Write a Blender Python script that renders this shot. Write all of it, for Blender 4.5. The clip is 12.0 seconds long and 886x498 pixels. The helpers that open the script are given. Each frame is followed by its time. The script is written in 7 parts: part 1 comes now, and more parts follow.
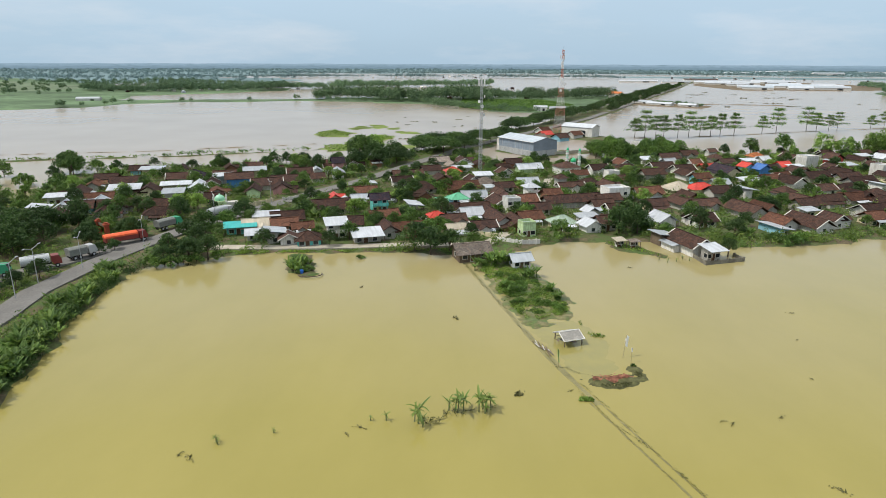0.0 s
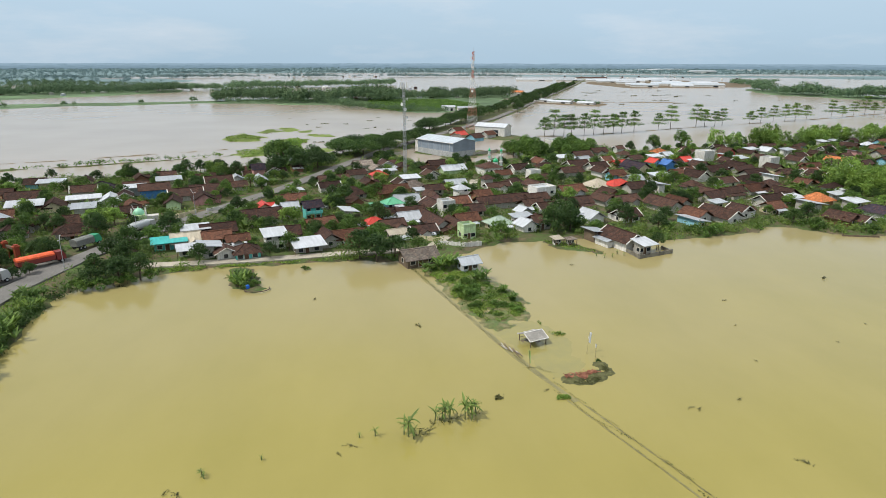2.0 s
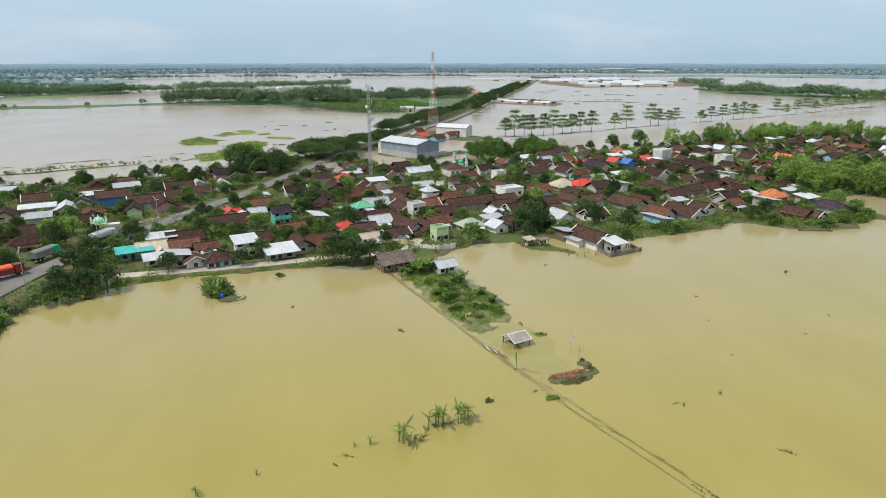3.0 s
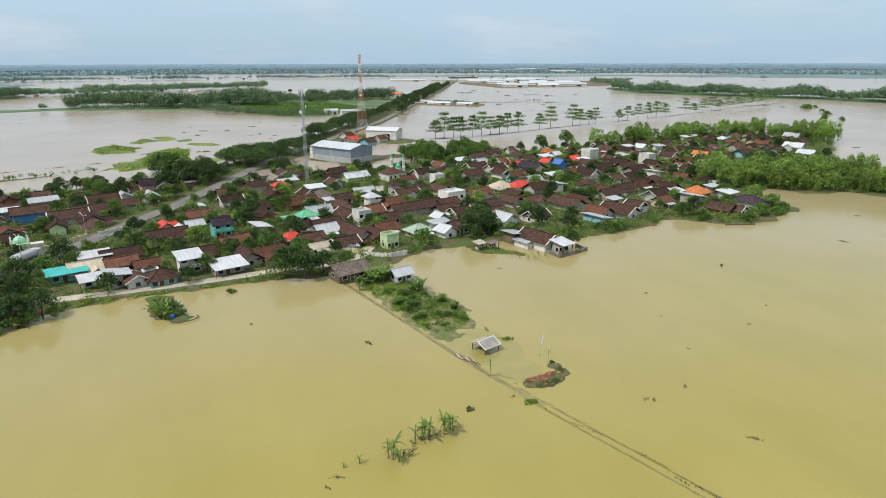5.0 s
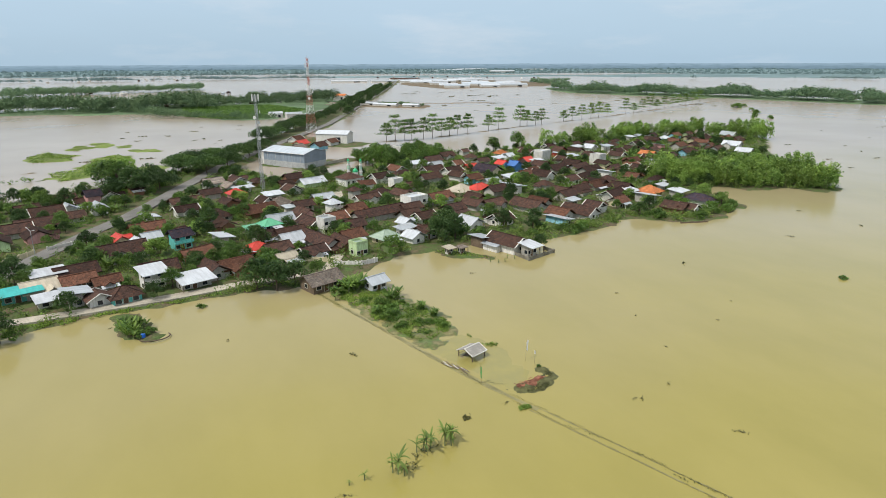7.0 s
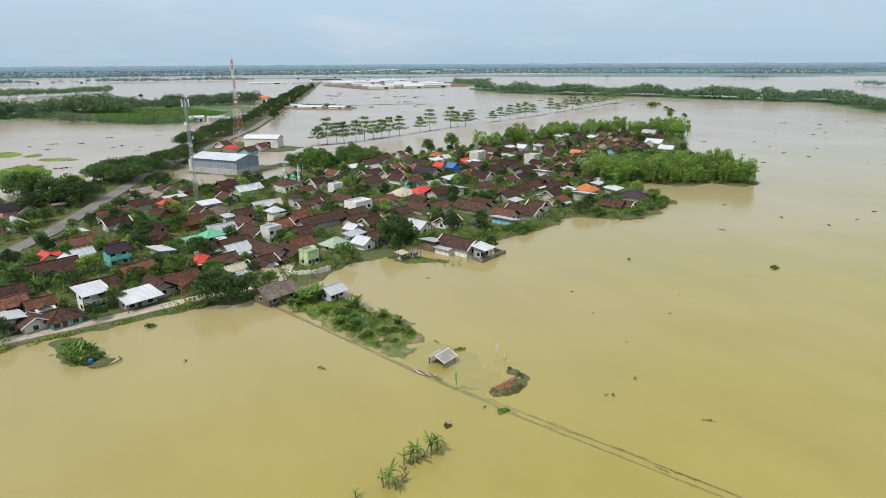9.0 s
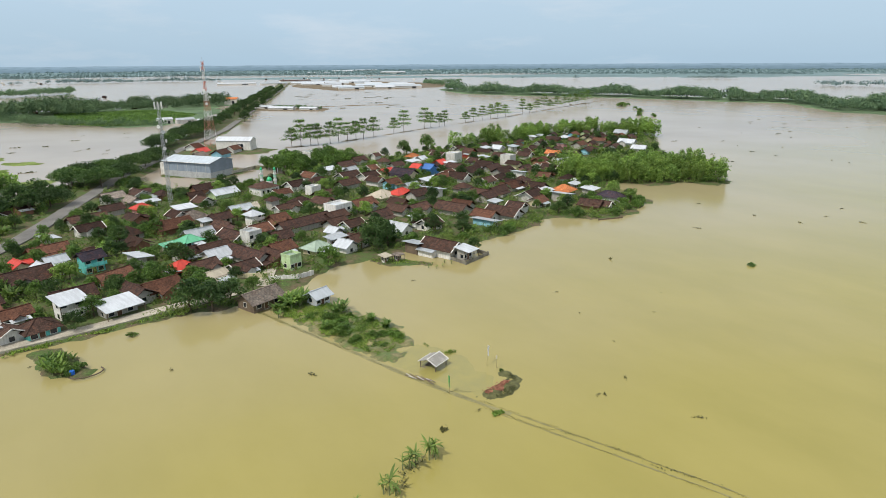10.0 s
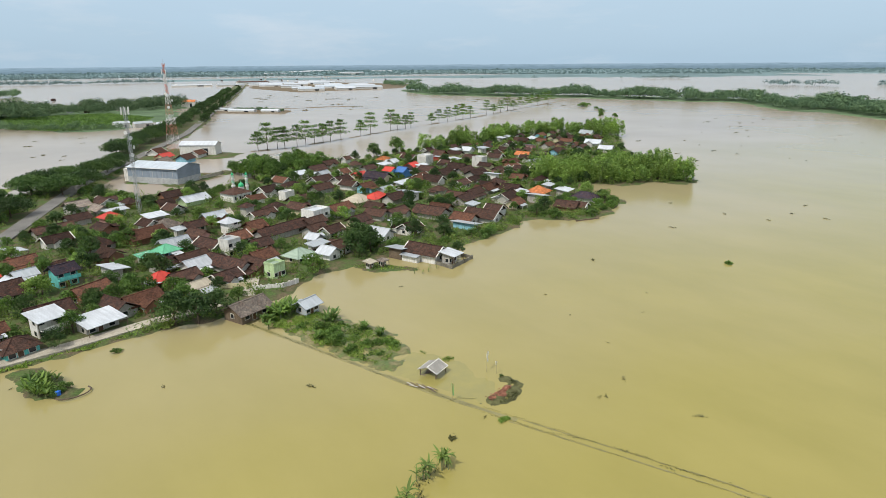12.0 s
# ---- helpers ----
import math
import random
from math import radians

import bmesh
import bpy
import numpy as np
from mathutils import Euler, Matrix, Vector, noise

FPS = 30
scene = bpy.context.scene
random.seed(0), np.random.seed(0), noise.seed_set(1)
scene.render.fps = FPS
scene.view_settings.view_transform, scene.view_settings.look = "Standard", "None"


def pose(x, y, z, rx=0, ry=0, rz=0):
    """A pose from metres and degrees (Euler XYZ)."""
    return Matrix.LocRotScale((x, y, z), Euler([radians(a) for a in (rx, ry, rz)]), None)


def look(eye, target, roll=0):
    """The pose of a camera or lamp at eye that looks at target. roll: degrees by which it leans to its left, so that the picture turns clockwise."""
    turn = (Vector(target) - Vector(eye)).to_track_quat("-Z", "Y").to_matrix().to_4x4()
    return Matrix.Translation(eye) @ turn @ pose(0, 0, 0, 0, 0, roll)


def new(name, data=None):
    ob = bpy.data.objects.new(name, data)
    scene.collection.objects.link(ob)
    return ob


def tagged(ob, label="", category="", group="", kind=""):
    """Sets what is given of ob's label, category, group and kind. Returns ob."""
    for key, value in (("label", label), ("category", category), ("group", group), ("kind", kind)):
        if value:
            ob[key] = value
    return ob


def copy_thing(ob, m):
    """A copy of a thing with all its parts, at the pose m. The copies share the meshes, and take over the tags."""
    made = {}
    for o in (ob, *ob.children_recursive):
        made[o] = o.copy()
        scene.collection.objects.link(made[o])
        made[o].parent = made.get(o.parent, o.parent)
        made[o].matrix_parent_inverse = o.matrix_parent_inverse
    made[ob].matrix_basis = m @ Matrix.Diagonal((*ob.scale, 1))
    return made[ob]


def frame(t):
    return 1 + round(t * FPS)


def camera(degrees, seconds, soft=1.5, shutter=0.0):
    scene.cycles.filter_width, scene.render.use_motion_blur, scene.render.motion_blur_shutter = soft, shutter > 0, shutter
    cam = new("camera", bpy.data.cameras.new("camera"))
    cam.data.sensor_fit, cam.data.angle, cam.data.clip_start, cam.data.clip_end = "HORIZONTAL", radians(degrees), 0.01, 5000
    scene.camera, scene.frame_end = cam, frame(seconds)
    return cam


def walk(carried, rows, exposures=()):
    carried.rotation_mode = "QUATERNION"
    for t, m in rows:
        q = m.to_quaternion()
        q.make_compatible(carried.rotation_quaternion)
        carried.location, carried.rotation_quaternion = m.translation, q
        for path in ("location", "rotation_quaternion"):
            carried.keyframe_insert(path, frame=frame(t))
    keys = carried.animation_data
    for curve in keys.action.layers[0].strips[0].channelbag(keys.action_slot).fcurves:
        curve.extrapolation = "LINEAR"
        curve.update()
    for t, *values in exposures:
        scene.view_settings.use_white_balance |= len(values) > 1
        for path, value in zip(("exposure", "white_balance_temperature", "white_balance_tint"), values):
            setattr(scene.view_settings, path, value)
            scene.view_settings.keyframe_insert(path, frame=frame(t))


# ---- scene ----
cam = camera(71.2, 12.0, soft=0.55)
PATH = [
    (0, (-0.264, 1.135, 34.138), (-0.366, 3.047, 33.561), 0.2),
    (0.5, (-1.954, 1.104, 34.405), (-1.991, 3.018, 33.827), 0.2),
    (1, (-3.821, 1.111, 34.694), (-3.771, 3.025, 34.115), 0.2),
    (1.5, (-5.81, 1.239, 35.0), (-5.685, 3.149, 34.421), 0.1),
    (2, (-7.745, 1.382, 35.346), (-7.542, 3.286, 34.766), 0.1),
    (2.5, (-9.458, 1.661, 35.607), (-9.183, 3.555, 35.028), 0.0),
    (3, (-10.999, 1.945, 35.933), (-10.66, 3.828, 35.353), 0.0),
    (5, (-16.525, 3.604, 37.151), (-15.945, 5.428, 36.571), -0.1),
    (5.5, (-17.75, 4.073, 37.4), (-17.115, 5.878, 36.82), -0.1),
    (6, (-18.959, 4.546, 37.71), (-18.282, 6.337, 37.13), -0.1),
    (6.5, (-20.169, 5.195, 37.943), (-19.454, 6.971, 37.364), -0.2),
    (7, (-21.419, 5.736, 38.232), (-20.669, 7.497, 37.652), -0.2),
    (9, (-26.011, 8.588, 39.028), (-25.049, 10.243, 38.448), -0.3),
    (9.5, (-26.947, 9.257, 39.133), (-25.94, 10.885, 38.553), -0.3),
    (10, (-28.016, 10.028, 39.37), (-26.976, 11.634, 38.791), -0.3),
    (10.5, (-28.919, 10.716, 39.585), (-27.857, 12.308, 39.006), -0.3),
    (11, (-29.778, 11.462, 39.785), (-28.688, 13.036, 39.206), -0.3),
    (11.5, (-30.684, 12.306, 39.978), (-29.566, 13.859, 39.399), -0.4),
    (12, (-31.691, 13.224, 40.168), (-30.548, 14.759, 39.589), -0.4),
]
PLAN = 1.3          # metres to a unit of the plan below
walk(cam, [(t, look(Vector(eye) * PLAN, Vector(target) * PLAN, roll)) for t, eye, target, roll in PATH])

# ---- world, sun, exposure ----
SUN_AZ, SUN_EL = 256.0, 56.0          # compass bearing (y is north) and height of the sun, degrees
world = bpy.data.worlds.new("sky")
scene.world = world
world.use_nodes = True
wn, wl = world.node_tree.nodes, world.node_tree.links
wn.clear()
w_out = wn.new("ShaderNodeOutputWorld")
w_bg = wn.new("ShaderNodeBackground")
w_sky = wn.new("ShaderNodeTexSky")
w_sky.sky_type = "NISHITA"
w_sky.sun_disc = False
w_sky.sun_elevation = radians(SUN_EL)
w_sky.sun_rotation = radians(SUN_AZ)
w_sky.altitude = 30
w_sky.air_density, w_sky.dust_density, w_sky.ozone_density = 1.0, 2.0, 1.5
w_tc = wn.new("ShaderNodeTexCoord")
w_map = wn.new("ShaderNodeMapping")
w_map.inputs["Scale"].default_value = (1.0, 1.0, 4.5)
w_noise = wn.new("ShaderNodeTexNoise")
w_noise.inputs["Scale"].default_value = 2.2
w_noise.inputs["Detail"].default_value = 7
w_noise.inputs["Roughness"].default_value = 0.55
w_ramp = wn.new("ShaderNodeValToRGB")
w_ramp.color_ramp.elements[0].position, w_ramp.color_ramp.elements[0].color = 0.40, (0.90, 0.90, 0.90, 1)
w_ramp.color_ramp.elements[1].position, w_ramp.color_ramp.elements[1].color = 0.72, (0.97, 0.97, 0.97, 1)
w_mix = wn.new("ShaderNodeMix")
w_mix.data_type = "RGBA"
w_sep = wn.new("ShaderNodeSeparateXYZ")
w_veil = wn.new("ShaderNodeValToRGB")                  # thin bright overcast veil, paler overhead
for e_, (p_, c_) in zip((w_veil.color_ramp.elements[0], w_veil.color_ramp.elements[1], w_veil.color_ramp.elements.new(0.16)), ((0.0, (0.455, 0.62, 0.765, 1)), (0.6, (0.70, 0.80, 0.89, 1)), (0.16, (0.575, 0.735, 0.885, 1)))):
    e_.position, e_.color = p_, c_
w_ten = wn.new("ShaderNodeMix")
w_ten.data_type, w_ten.blend_type = "RGBA", "MULTIPLY"
w_ten.inputs["Factor"].default_value = 1.0
w_ten.inputs["B"].default_value = (10, 10, 10, 1)
wl.new(w_tc.outputs["Generated"], w_sep.inputs["Vector"])
wl.new(w_sep.outputs["Z"], w_veil.inputs["Fac"])
w_cloud = wn.new("ShaderNodeMix")                      # soft white cloud banks in the veil
w_cloud.data_type = "RGBA"
w_cloud.inputs["B"].default_value = (0.74, 0.80, 0.87, 1)
w_n2 = wn.new("ShaderNodeTexNoise")
w_n2.inputs["Scale"].default_value, w_n2.inputs["Detail"].default_value, w_n2.inputs["Roughness"].default_value = 3.1, 8, 0.6
w_r2 = wn.new("ShaderNodeValToRGB")
w_r2.color_ramp.elements[0].position, w_r2.color_ramp.elements[0].color = 0.50, (0, 0, 0, 1)
w_r2.color_ramp.elements[1].position, w_r2.color_ramp.elements[1].color = 0.72, (0.55, 0.55, 0.55, 1)
wl.new(w_map.outputs["Vector"], w_n2.inputs["Vector"])
wl.new(w_n2.outputs["Fac"], w_r2.inputs["Fac"])
wl.new(w_r2.outputs["Color"], w_cloud.inputs["Factor"])
wl.new(w_veil.outputs["Color"], w_cloud.inputs["A"])
wl.new(w_cloud.outputs["Result"], w_ten.inputs["A"])
wl.new(w_ten.outputs["Result"], w_mix.inputs["B"])
wl.new(w_tc.outputs["Generated"], w_map.inputs["Vector"])
wl.new(w_map.outputs["Vector"], w_noise.inputs["Vector"])
wl.new(w_noise.outputs["Fac"], w_ramp.inputs["Fac"])
wl.new(w_ramp.outputs["Color"], w_mix.inputs["Factor"])
wl.new(w_sky.outputs["Color"], w_mix.inputs["A"])
wl.new(w_mix.outputs["Result"], w_bg.inputs["Color"])
w_bg.inputs["Strength"].default_value = 0.1
wl.new(w_bg.outputs["Background"], w_out.inputs["Surface"])

sun = new("sun", bpy.data.lights.new("sun", "SUN"))
sun.data.energy, sun.data.angle, sun.data.color = 3.2, radians(1.5), (1.0, 0.95, 0.86)
_a, _e = radians(SUN_AZ), radians(SUN_EL)
sun.matrix_world = look((0, 0, 200), (-math.sin(_a) * math.cos(_e) * 100, -math.cos(_a) * math.cos(_e) * 100, 200 - math.sin(_e) * 100))

# ---- materials ----


def mat(name, base, rough=0.8, spec=0.3, metal=0.0):
    m = bpy.data.materials.new(name)
    m.use_nodes = True
    b = m.node_tree.nodes["Principled BSDF"]
    b.inputs["Base Color"].default_value = (*base, 1)
    b.inputs["Roughness"].default_value = rough
    b.inputs["Specular IOR Level"].default_value = spec
    b.inputs["Metallic"].default_value = metal
    return m


def node(m, kind, **inputs):
    n = m.node_tree.nodes.new(kind)
    for k, v in inputs.items():
        n.inputs[k].default_value = v
    return n


def link(m, a, b):
    m.node_tree.links.new(a, b)


def ramp(m, fac, stops, interpolation="LINEAR"):
    r = m.node_tree.nodes.new("ShaderNodeValToRGB")
    r.color_ramp.interpolation = interpolation
    els = r.color_ramp.elements
    while len(els) < len(stops):
        els.new(0.5)
    for e, (p, c) in zip(els, stops):
        e.position, e.color = p, (*c, 1)
    link(m, fac, r.inputs["Fac"])
    return r.outputs["Color"]


def noise_of(m, scale, detail=4.0, rough=0.55, coords="Object", stretch=(1, 1, 1)):
    tc = m.node_tree.nodes.new("ShaderNodeTexCoord")
    mp = m.node_tree.nodes.new("ShaderNodeMapping")
    mp.inputs["Scale"].default_value = stretch
    n = node(m, "ShaderNodeTexNoise", Scale=scale, Detail=detail, Roughness=rough)
    if coords == "World":
        g = m.node_tree.nodes.new("ShaderNodeNewGeometry")
        link(m, g.outputs["Position"], mp.inputs["Vector"])
    else:
        link(m, tc.outputs[coords], mp.inputs["Vector"])
    link(m, mp.outputs["Vector"], n.inputs["Vector"])
    return n.outputs["Fac"]


def mixed(m, kind, fac, a, b):
    x = m.node_tree.nodes.new("ShaderNodeMix")
    x.data_type, x.blend_type = "RGBA", kind
    for key, v in (("Factor", fac), ("A", a), ("B", b)):
        if isinstance(v, (int, float)):
            x.inputs[key].default_value = v
        elif isinstance(v, tuple):
            x.inputs[key].default_value = (*v, 1)
        else:
            link(m, v, x.inputs[key])
    return x.outputs["Result"]


def bump(m, height, strength, distance):
    bn = node(m, "ShaderNodeBump", Strength=strength, Distance=distance)
    link(m, height, bn.inputs["Height"])
    link(m, bn.outputs["Normal"], m.node_tree.nodes["Principled BSDF"].inputs["Normal"])


def colour(m, out):
    link(m, out, m.node_tree.nodes["Principled BSDF"].inputs["Base Color"])


def shade(c, k):
    return tuple(min(1.0, v * k) for v in c)


def mottled(name, base, rough=0.85, scale=0.6, low=0.6, high=1.25, fine=8.0, spec=0.25, coords="World", relief=0.0):
    """Two scales of variation on one base colour."""
    m = mat(name, base, rough, spec)
    a = noise_of(m, scale, 5, coords=coords)
    b = noise_of(m, fine, 3, coords=coords)
    c1 = ramp(m, a, [(0.3, shade(base, low)), (0.7, shade(base, high))])
    c2 = ramp(m, b, [(0.3, (0.75, 0.75, 0.75)), (0.7, (1.15, 1.15, 1.15))])
    colour(m, mixed(m, "MULTIPLY", 1.0, c1, c2))
    if relief:
        bump(m, b, 0.6, relief)
    return m


def by_object(m, out, low, high):
    """Scales a colour by a random step of each object."""
    info = m.node_tree.nodes.new("ShaderNodeObjectInfo")
    r = ramp(m, info.outputs["Random"], [(0.0, (low, low, low)), (1.0, (high, high, high))])
    return mixed(m, "MULTIPLY", 1.0, out, r)


def foliage(name, dark, light, rough=0.55, spec=0.25, vary=(0.75, 1.2)):
    m = mat(name, light, rough, spec)
    g = m.node_tree.nodes.new("ShaderNodeNewGeometry")
    c = ramp(m, g.outputs["Random Per Island"], [(0.0, dark), (1.0, light)])
    big = noise_of(m, 0.12, 3, coords="World")
    c = mixed(m, "MULTIPLY", 1.0, c, ramp(m, big, [(0.35, (0.7, 0.75, 0.75)), (0.65, (1.2, 1.15, 1.0))]))
    c = by_object(m, c, *vary)
    colour(m, c)
    nt = m.node_tree
    tr = nt.nodes.new("ShaderNodeBsdfTranslucent")
    link(m, c, tr.inputs["Color"])
    ms = nt.nodes.new("ShaderNodeMixShader")
    ms.inputs["Fac"].default_value = 0.3
    link(m, nt.nodes["Principled BSDF"].outputs["BSDF"], ms.inputs[1])
    link(m, tr.outputs["BSDF"], ms.inputs[2])
    link(m, ms.outputs["Shader"], nt.nodes["Material Output"].inputs["Surface"])
    return m


def tiled_roof(name, base, worn, moss=0.25):
    """Clay tiles: courses along the slope, weathered patches."""
    m = mat(name, base, 0.85, 0.1)
    tc = m.node_tree.nodes.new("ShaderNodeTexCoord")
    wv = node(m, "ShaderNodeTexWave", Scale=1.25, Distortion=0.6)
    wv.bands_direction = "Y"
    wv.inputs["Detail Scale"].default_value = 3.0
    link(m, tc.outputs["Object"], wv.inputs["Vector"])
    patch = noise_of(m, 0.55, 6, 0.65)
    fine = noise_of(m, 2.6, 5, 0.75)
    c = ramp(m, patch, [(0.32, worn), (0.5, base), (0.72, shade(base, 1.45))])
    odd = noise_of(m, 0.9, 6, 0.8)
    c = mixed(m, "MIX", ramp(m, odd, [(0.50, (0, 0, 0)), (0.62, (0.9, 0.9, 0.9))]), c, tuple(a * 0.8 + b for a, b in zip(base, (0.05, 0.018, 0.009))))
    c = mixed(m, "MULTIPLY", 0.9, c, ramp(m, fine, [(0.33, (0.3, 0.3, 0.32)), (0.67, (1.6, 1.48, 1.38))]))
    c = mixed(m, "MULTIPLY", 0.5, c, ramp(m, wv.outputs["Fac"], [(0.0, (0.62, 0.62, 0.62)), (0.5, (1.1, 1.1, 1.1))]))
    c = by_object(m, c, 0.65, 1.35)
    colour(m, c)
    bump(m, wv.outputs["Fac"], 0.5, 0.05)
    return m


def sheet_roof(name, base, rough=0.45, stain=(0.25, 0.14, 0.08), stains=0.25):
    """Corrugated metal sheets laid along the slope, with rust and dirt."""
    m = mat(name, base, rough, 0.4)
    tc = m.node_tree.nodes.new("ShaderNodeTexCoord")
    wv = node(m, "ShaderNodeTexWave", Scale=1.6, Distortion=0.0)
    wv.bands_direction = "X"
    link(m, tc.outputs["Object"], wv.inputs["Vector"])
    patch = noise_of(m, 0.35, 6, 0.6, stretch=(3, 0.6, 1))
    c = ramp(m, patch, [(0.40, shade(base, 0.8)), (0.6, base)])
    rust = noise_of(m, 0.9, 6, 0.7, stretch=(2, 0.5, 1))
    c = mixed(m, "MIX", ramp(m, rust, [(0.62, (0, 0, 0)), (0.75, (stains, stains, stains))]), c, stain)
    c = mixed(m, "MULTIPLY", 0.35, c, ramp(m, wv.outputs["Fac"], [(0.0, (0.7, 0.7, 0.7)), (0.6, (1.05, 1.05, 1.05))]))
    colour(m, by_object(m, c, 0.85, 1.08))
    bump(m, wv.outputs["Fac"], 0.4, 0.04)
    return m


def plaster(name, base, vary=(0.8, 1.1)):
    m = mat(name, base, 0.85, 0.2)
    a = noise_of(m, 0.7, 6, 0.65)
    streak = noise_of(m, 1.4, 5, 0.6, stretch=(2.5, 2.5, 0.35))
    c = ramp(m, a, [(0.3, shade(base, 0.78)), (0.6, base)])
    c = mixed(m, "MULTIPLY", 0.6, c, ramp(m, streak, [(0.35, (0.62, 0.58, 0.52)), (0.55, (1, 1, 1))]))
    colour(m, by_object(m, c, *vary))
    return m


def water_material():
    """Silty flood water: greener in the still fields, browner in the open river plain."""
    m = mat("flood_water", (0.4, 0.3, 0.06), 0.12, 0.34)
    b = m.node_tree.nodes["Principled BSDF"]
    b.inputs["IOR"].default_value = 1.33
    g = m.node_tree.nodes.new("ShaderNodeNewGeometry")
    sep = m.node_tree.nodes.new("ShaderNodeSeparateXYZ")
    link(m, g.outputs["Position"], sep.inputs["Vector"])
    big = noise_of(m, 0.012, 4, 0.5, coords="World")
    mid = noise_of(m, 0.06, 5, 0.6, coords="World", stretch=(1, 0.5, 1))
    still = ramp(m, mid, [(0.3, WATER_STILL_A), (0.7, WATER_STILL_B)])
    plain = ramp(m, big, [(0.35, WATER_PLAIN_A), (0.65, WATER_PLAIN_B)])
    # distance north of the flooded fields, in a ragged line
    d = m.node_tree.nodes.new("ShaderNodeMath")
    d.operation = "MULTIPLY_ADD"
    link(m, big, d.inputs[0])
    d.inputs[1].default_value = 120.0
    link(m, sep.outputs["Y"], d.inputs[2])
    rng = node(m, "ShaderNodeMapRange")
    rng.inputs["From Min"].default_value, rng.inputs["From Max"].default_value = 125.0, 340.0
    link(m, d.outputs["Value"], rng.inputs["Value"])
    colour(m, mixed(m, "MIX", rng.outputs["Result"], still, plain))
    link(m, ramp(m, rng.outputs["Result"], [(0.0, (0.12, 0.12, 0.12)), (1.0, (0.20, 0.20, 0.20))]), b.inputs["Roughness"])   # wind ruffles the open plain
    rip = noise_of(m, 0.9, 3, 0.5, coords="World", stretch=(1, 0.6, 1))
    bump(m, rip, 0.05, 0.05)
    return m


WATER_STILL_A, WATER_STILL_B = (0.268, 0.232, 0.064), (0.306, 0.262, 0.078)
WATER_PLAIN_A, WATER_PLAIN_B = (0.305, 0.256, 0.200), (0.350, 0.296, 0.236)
WATER = water_material()
SOIL = mottled("damp_soil", (0.16, 0.125, 0.08), 0.9, 0.25, 0.6, 1.3, 3.0)
GRASS_SOIL = mottled("weedy_ground", (0.10, 0.13, 0.045), 0.9, 0.12, 0.55, 1.4, 2.0)
colour(GRASS_SOIL, mixed(GRASS_SOIL, "MULTIPLY", 1.0, ramp(GRASS_SOIL, noise_of(GRASS_SOIL, 0.22, 6, 0.65, coords="World"), [(0.40, (0.125, 0.098, 0.058)), (0.48, (0.085, 0.09, 0.038)), (0.60, (0.072, 0.115, 0.03))]), ramp(GRASS_SOIL, noise_of(GRASS_SOIL, 2.5, 4, coords="World"), [(0.3, (0.65, 0.65, 0.65)), (0.7, (1.25, 1.25, 1.25))])))
FIELD = mottled("green_field", (0.10, 0.155, 0.078), 0.9, 0.014, 0.55, 1.5, 0.12)
# blue of the distance haze is put into this land colour
FAR_LAND = mottled("haze_tinted_farmland", (0.165, 0.235, 0.245), 0.95, 0.006, 0.75, 1.2, 0.05, 0.05)
MARSH = mottled("marsh_turf", (0.15, 0.195, 0.055), 0.9, 0.08, 0.6, 1.3, 0.8, 0.1)
DRY_FIELD = mottled("mown_field", (0.125, 0.165, 0.095), 0.9, 0.02, 0.7, 1.3, 0.25)
ASPHALT = mottled("worn_asphalt", (0.165, 0.158, 0.148), 0.85, 0.15, 0.8, 1.2, 2.5)
CONCRETE = mottled("pale_concrete", (0.42, 0.38, 0.31), 0.85, 0.3, 0.75, 1.15, 3.0)
SILT = mat("silt_shallows", (0.255, 0.235, 0.09), 0.16, 0.34)
colour(SILT, ramp(SILT, noise_of(SILT, 0.35, 5, 0.6, coords="World"), [(0.35, (0.250, 0.222, 0.078)), (0.65, (0.278, 0.244, 0.078))]))
MUD_PATH = mottled("silted_path", (0.225, 0.20, 0.082), 0.35, 0.3, 0.75, 1.2, 3.0)
RUBBLE = mottled("brick_rubble", (0.27, 0.115, 0.072), 0.9, 1.2, 0.5, 1.3, 8.0)
BARK = mottled("bark", (0.12, 0.09, 0.065), 0.9, 1.0, 0.6, 1.3, 8.0, coords="Object")
LEAF = foliage("broad_leaves", (0.05, 0.108, 0.022), (0.172, 0.285, 0.062))
LEAF_DARK = foliage("dark_leaves", (0.028, 0.062, 0.019), (0.08, 0.14, 0.042))
LEAF_CANOPY = foliage("canopy_leaves", (0.034, 0.078, 0.02), (0.105, 0.178, 0.048))
LEAF_BAMBOO = foliage("bamboo_leaves", (0.10, 0.19, 0.038), (0.28, 0.41, 0.095), vary=(0.68, 1.25))
LEAF_BANANA = foliage("banana_leaves", (0.06, 0.125, 0.026), (0.18, 0.275, 0.06))
LEAF_YOUNG = foliage("young_banana_leaves", (0.095, 0.165, 0.035), (0.25, 0.335, 0.085))
# distance haze is put into these three leaf colours, bluest farthest off
LEAF_FAR = foliage("haze_tinted_leaves", (0.075, 0.13, 0.07), (0.145, 0.21, 0.115), 0.85, 0.08)
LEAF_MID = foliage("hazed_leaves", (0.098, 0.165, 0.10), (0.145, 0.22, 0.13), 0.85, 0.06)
LEAF_HAZE = foliage("haze_blue_leaves", (0.16, 0.24, 0.265), (0.22, 0.305, 0.33), 0.9, 0.05)
GRASS = foliage("grass_blades", (0.10, 0.18, 0.03), (0.27, 0.38, 0.08))
STEM = mottled("banana_stem", (0.20, 0.22, 0.10), 0.6, 1.0, 0.7, 1.2, 8.0, coords="Object")
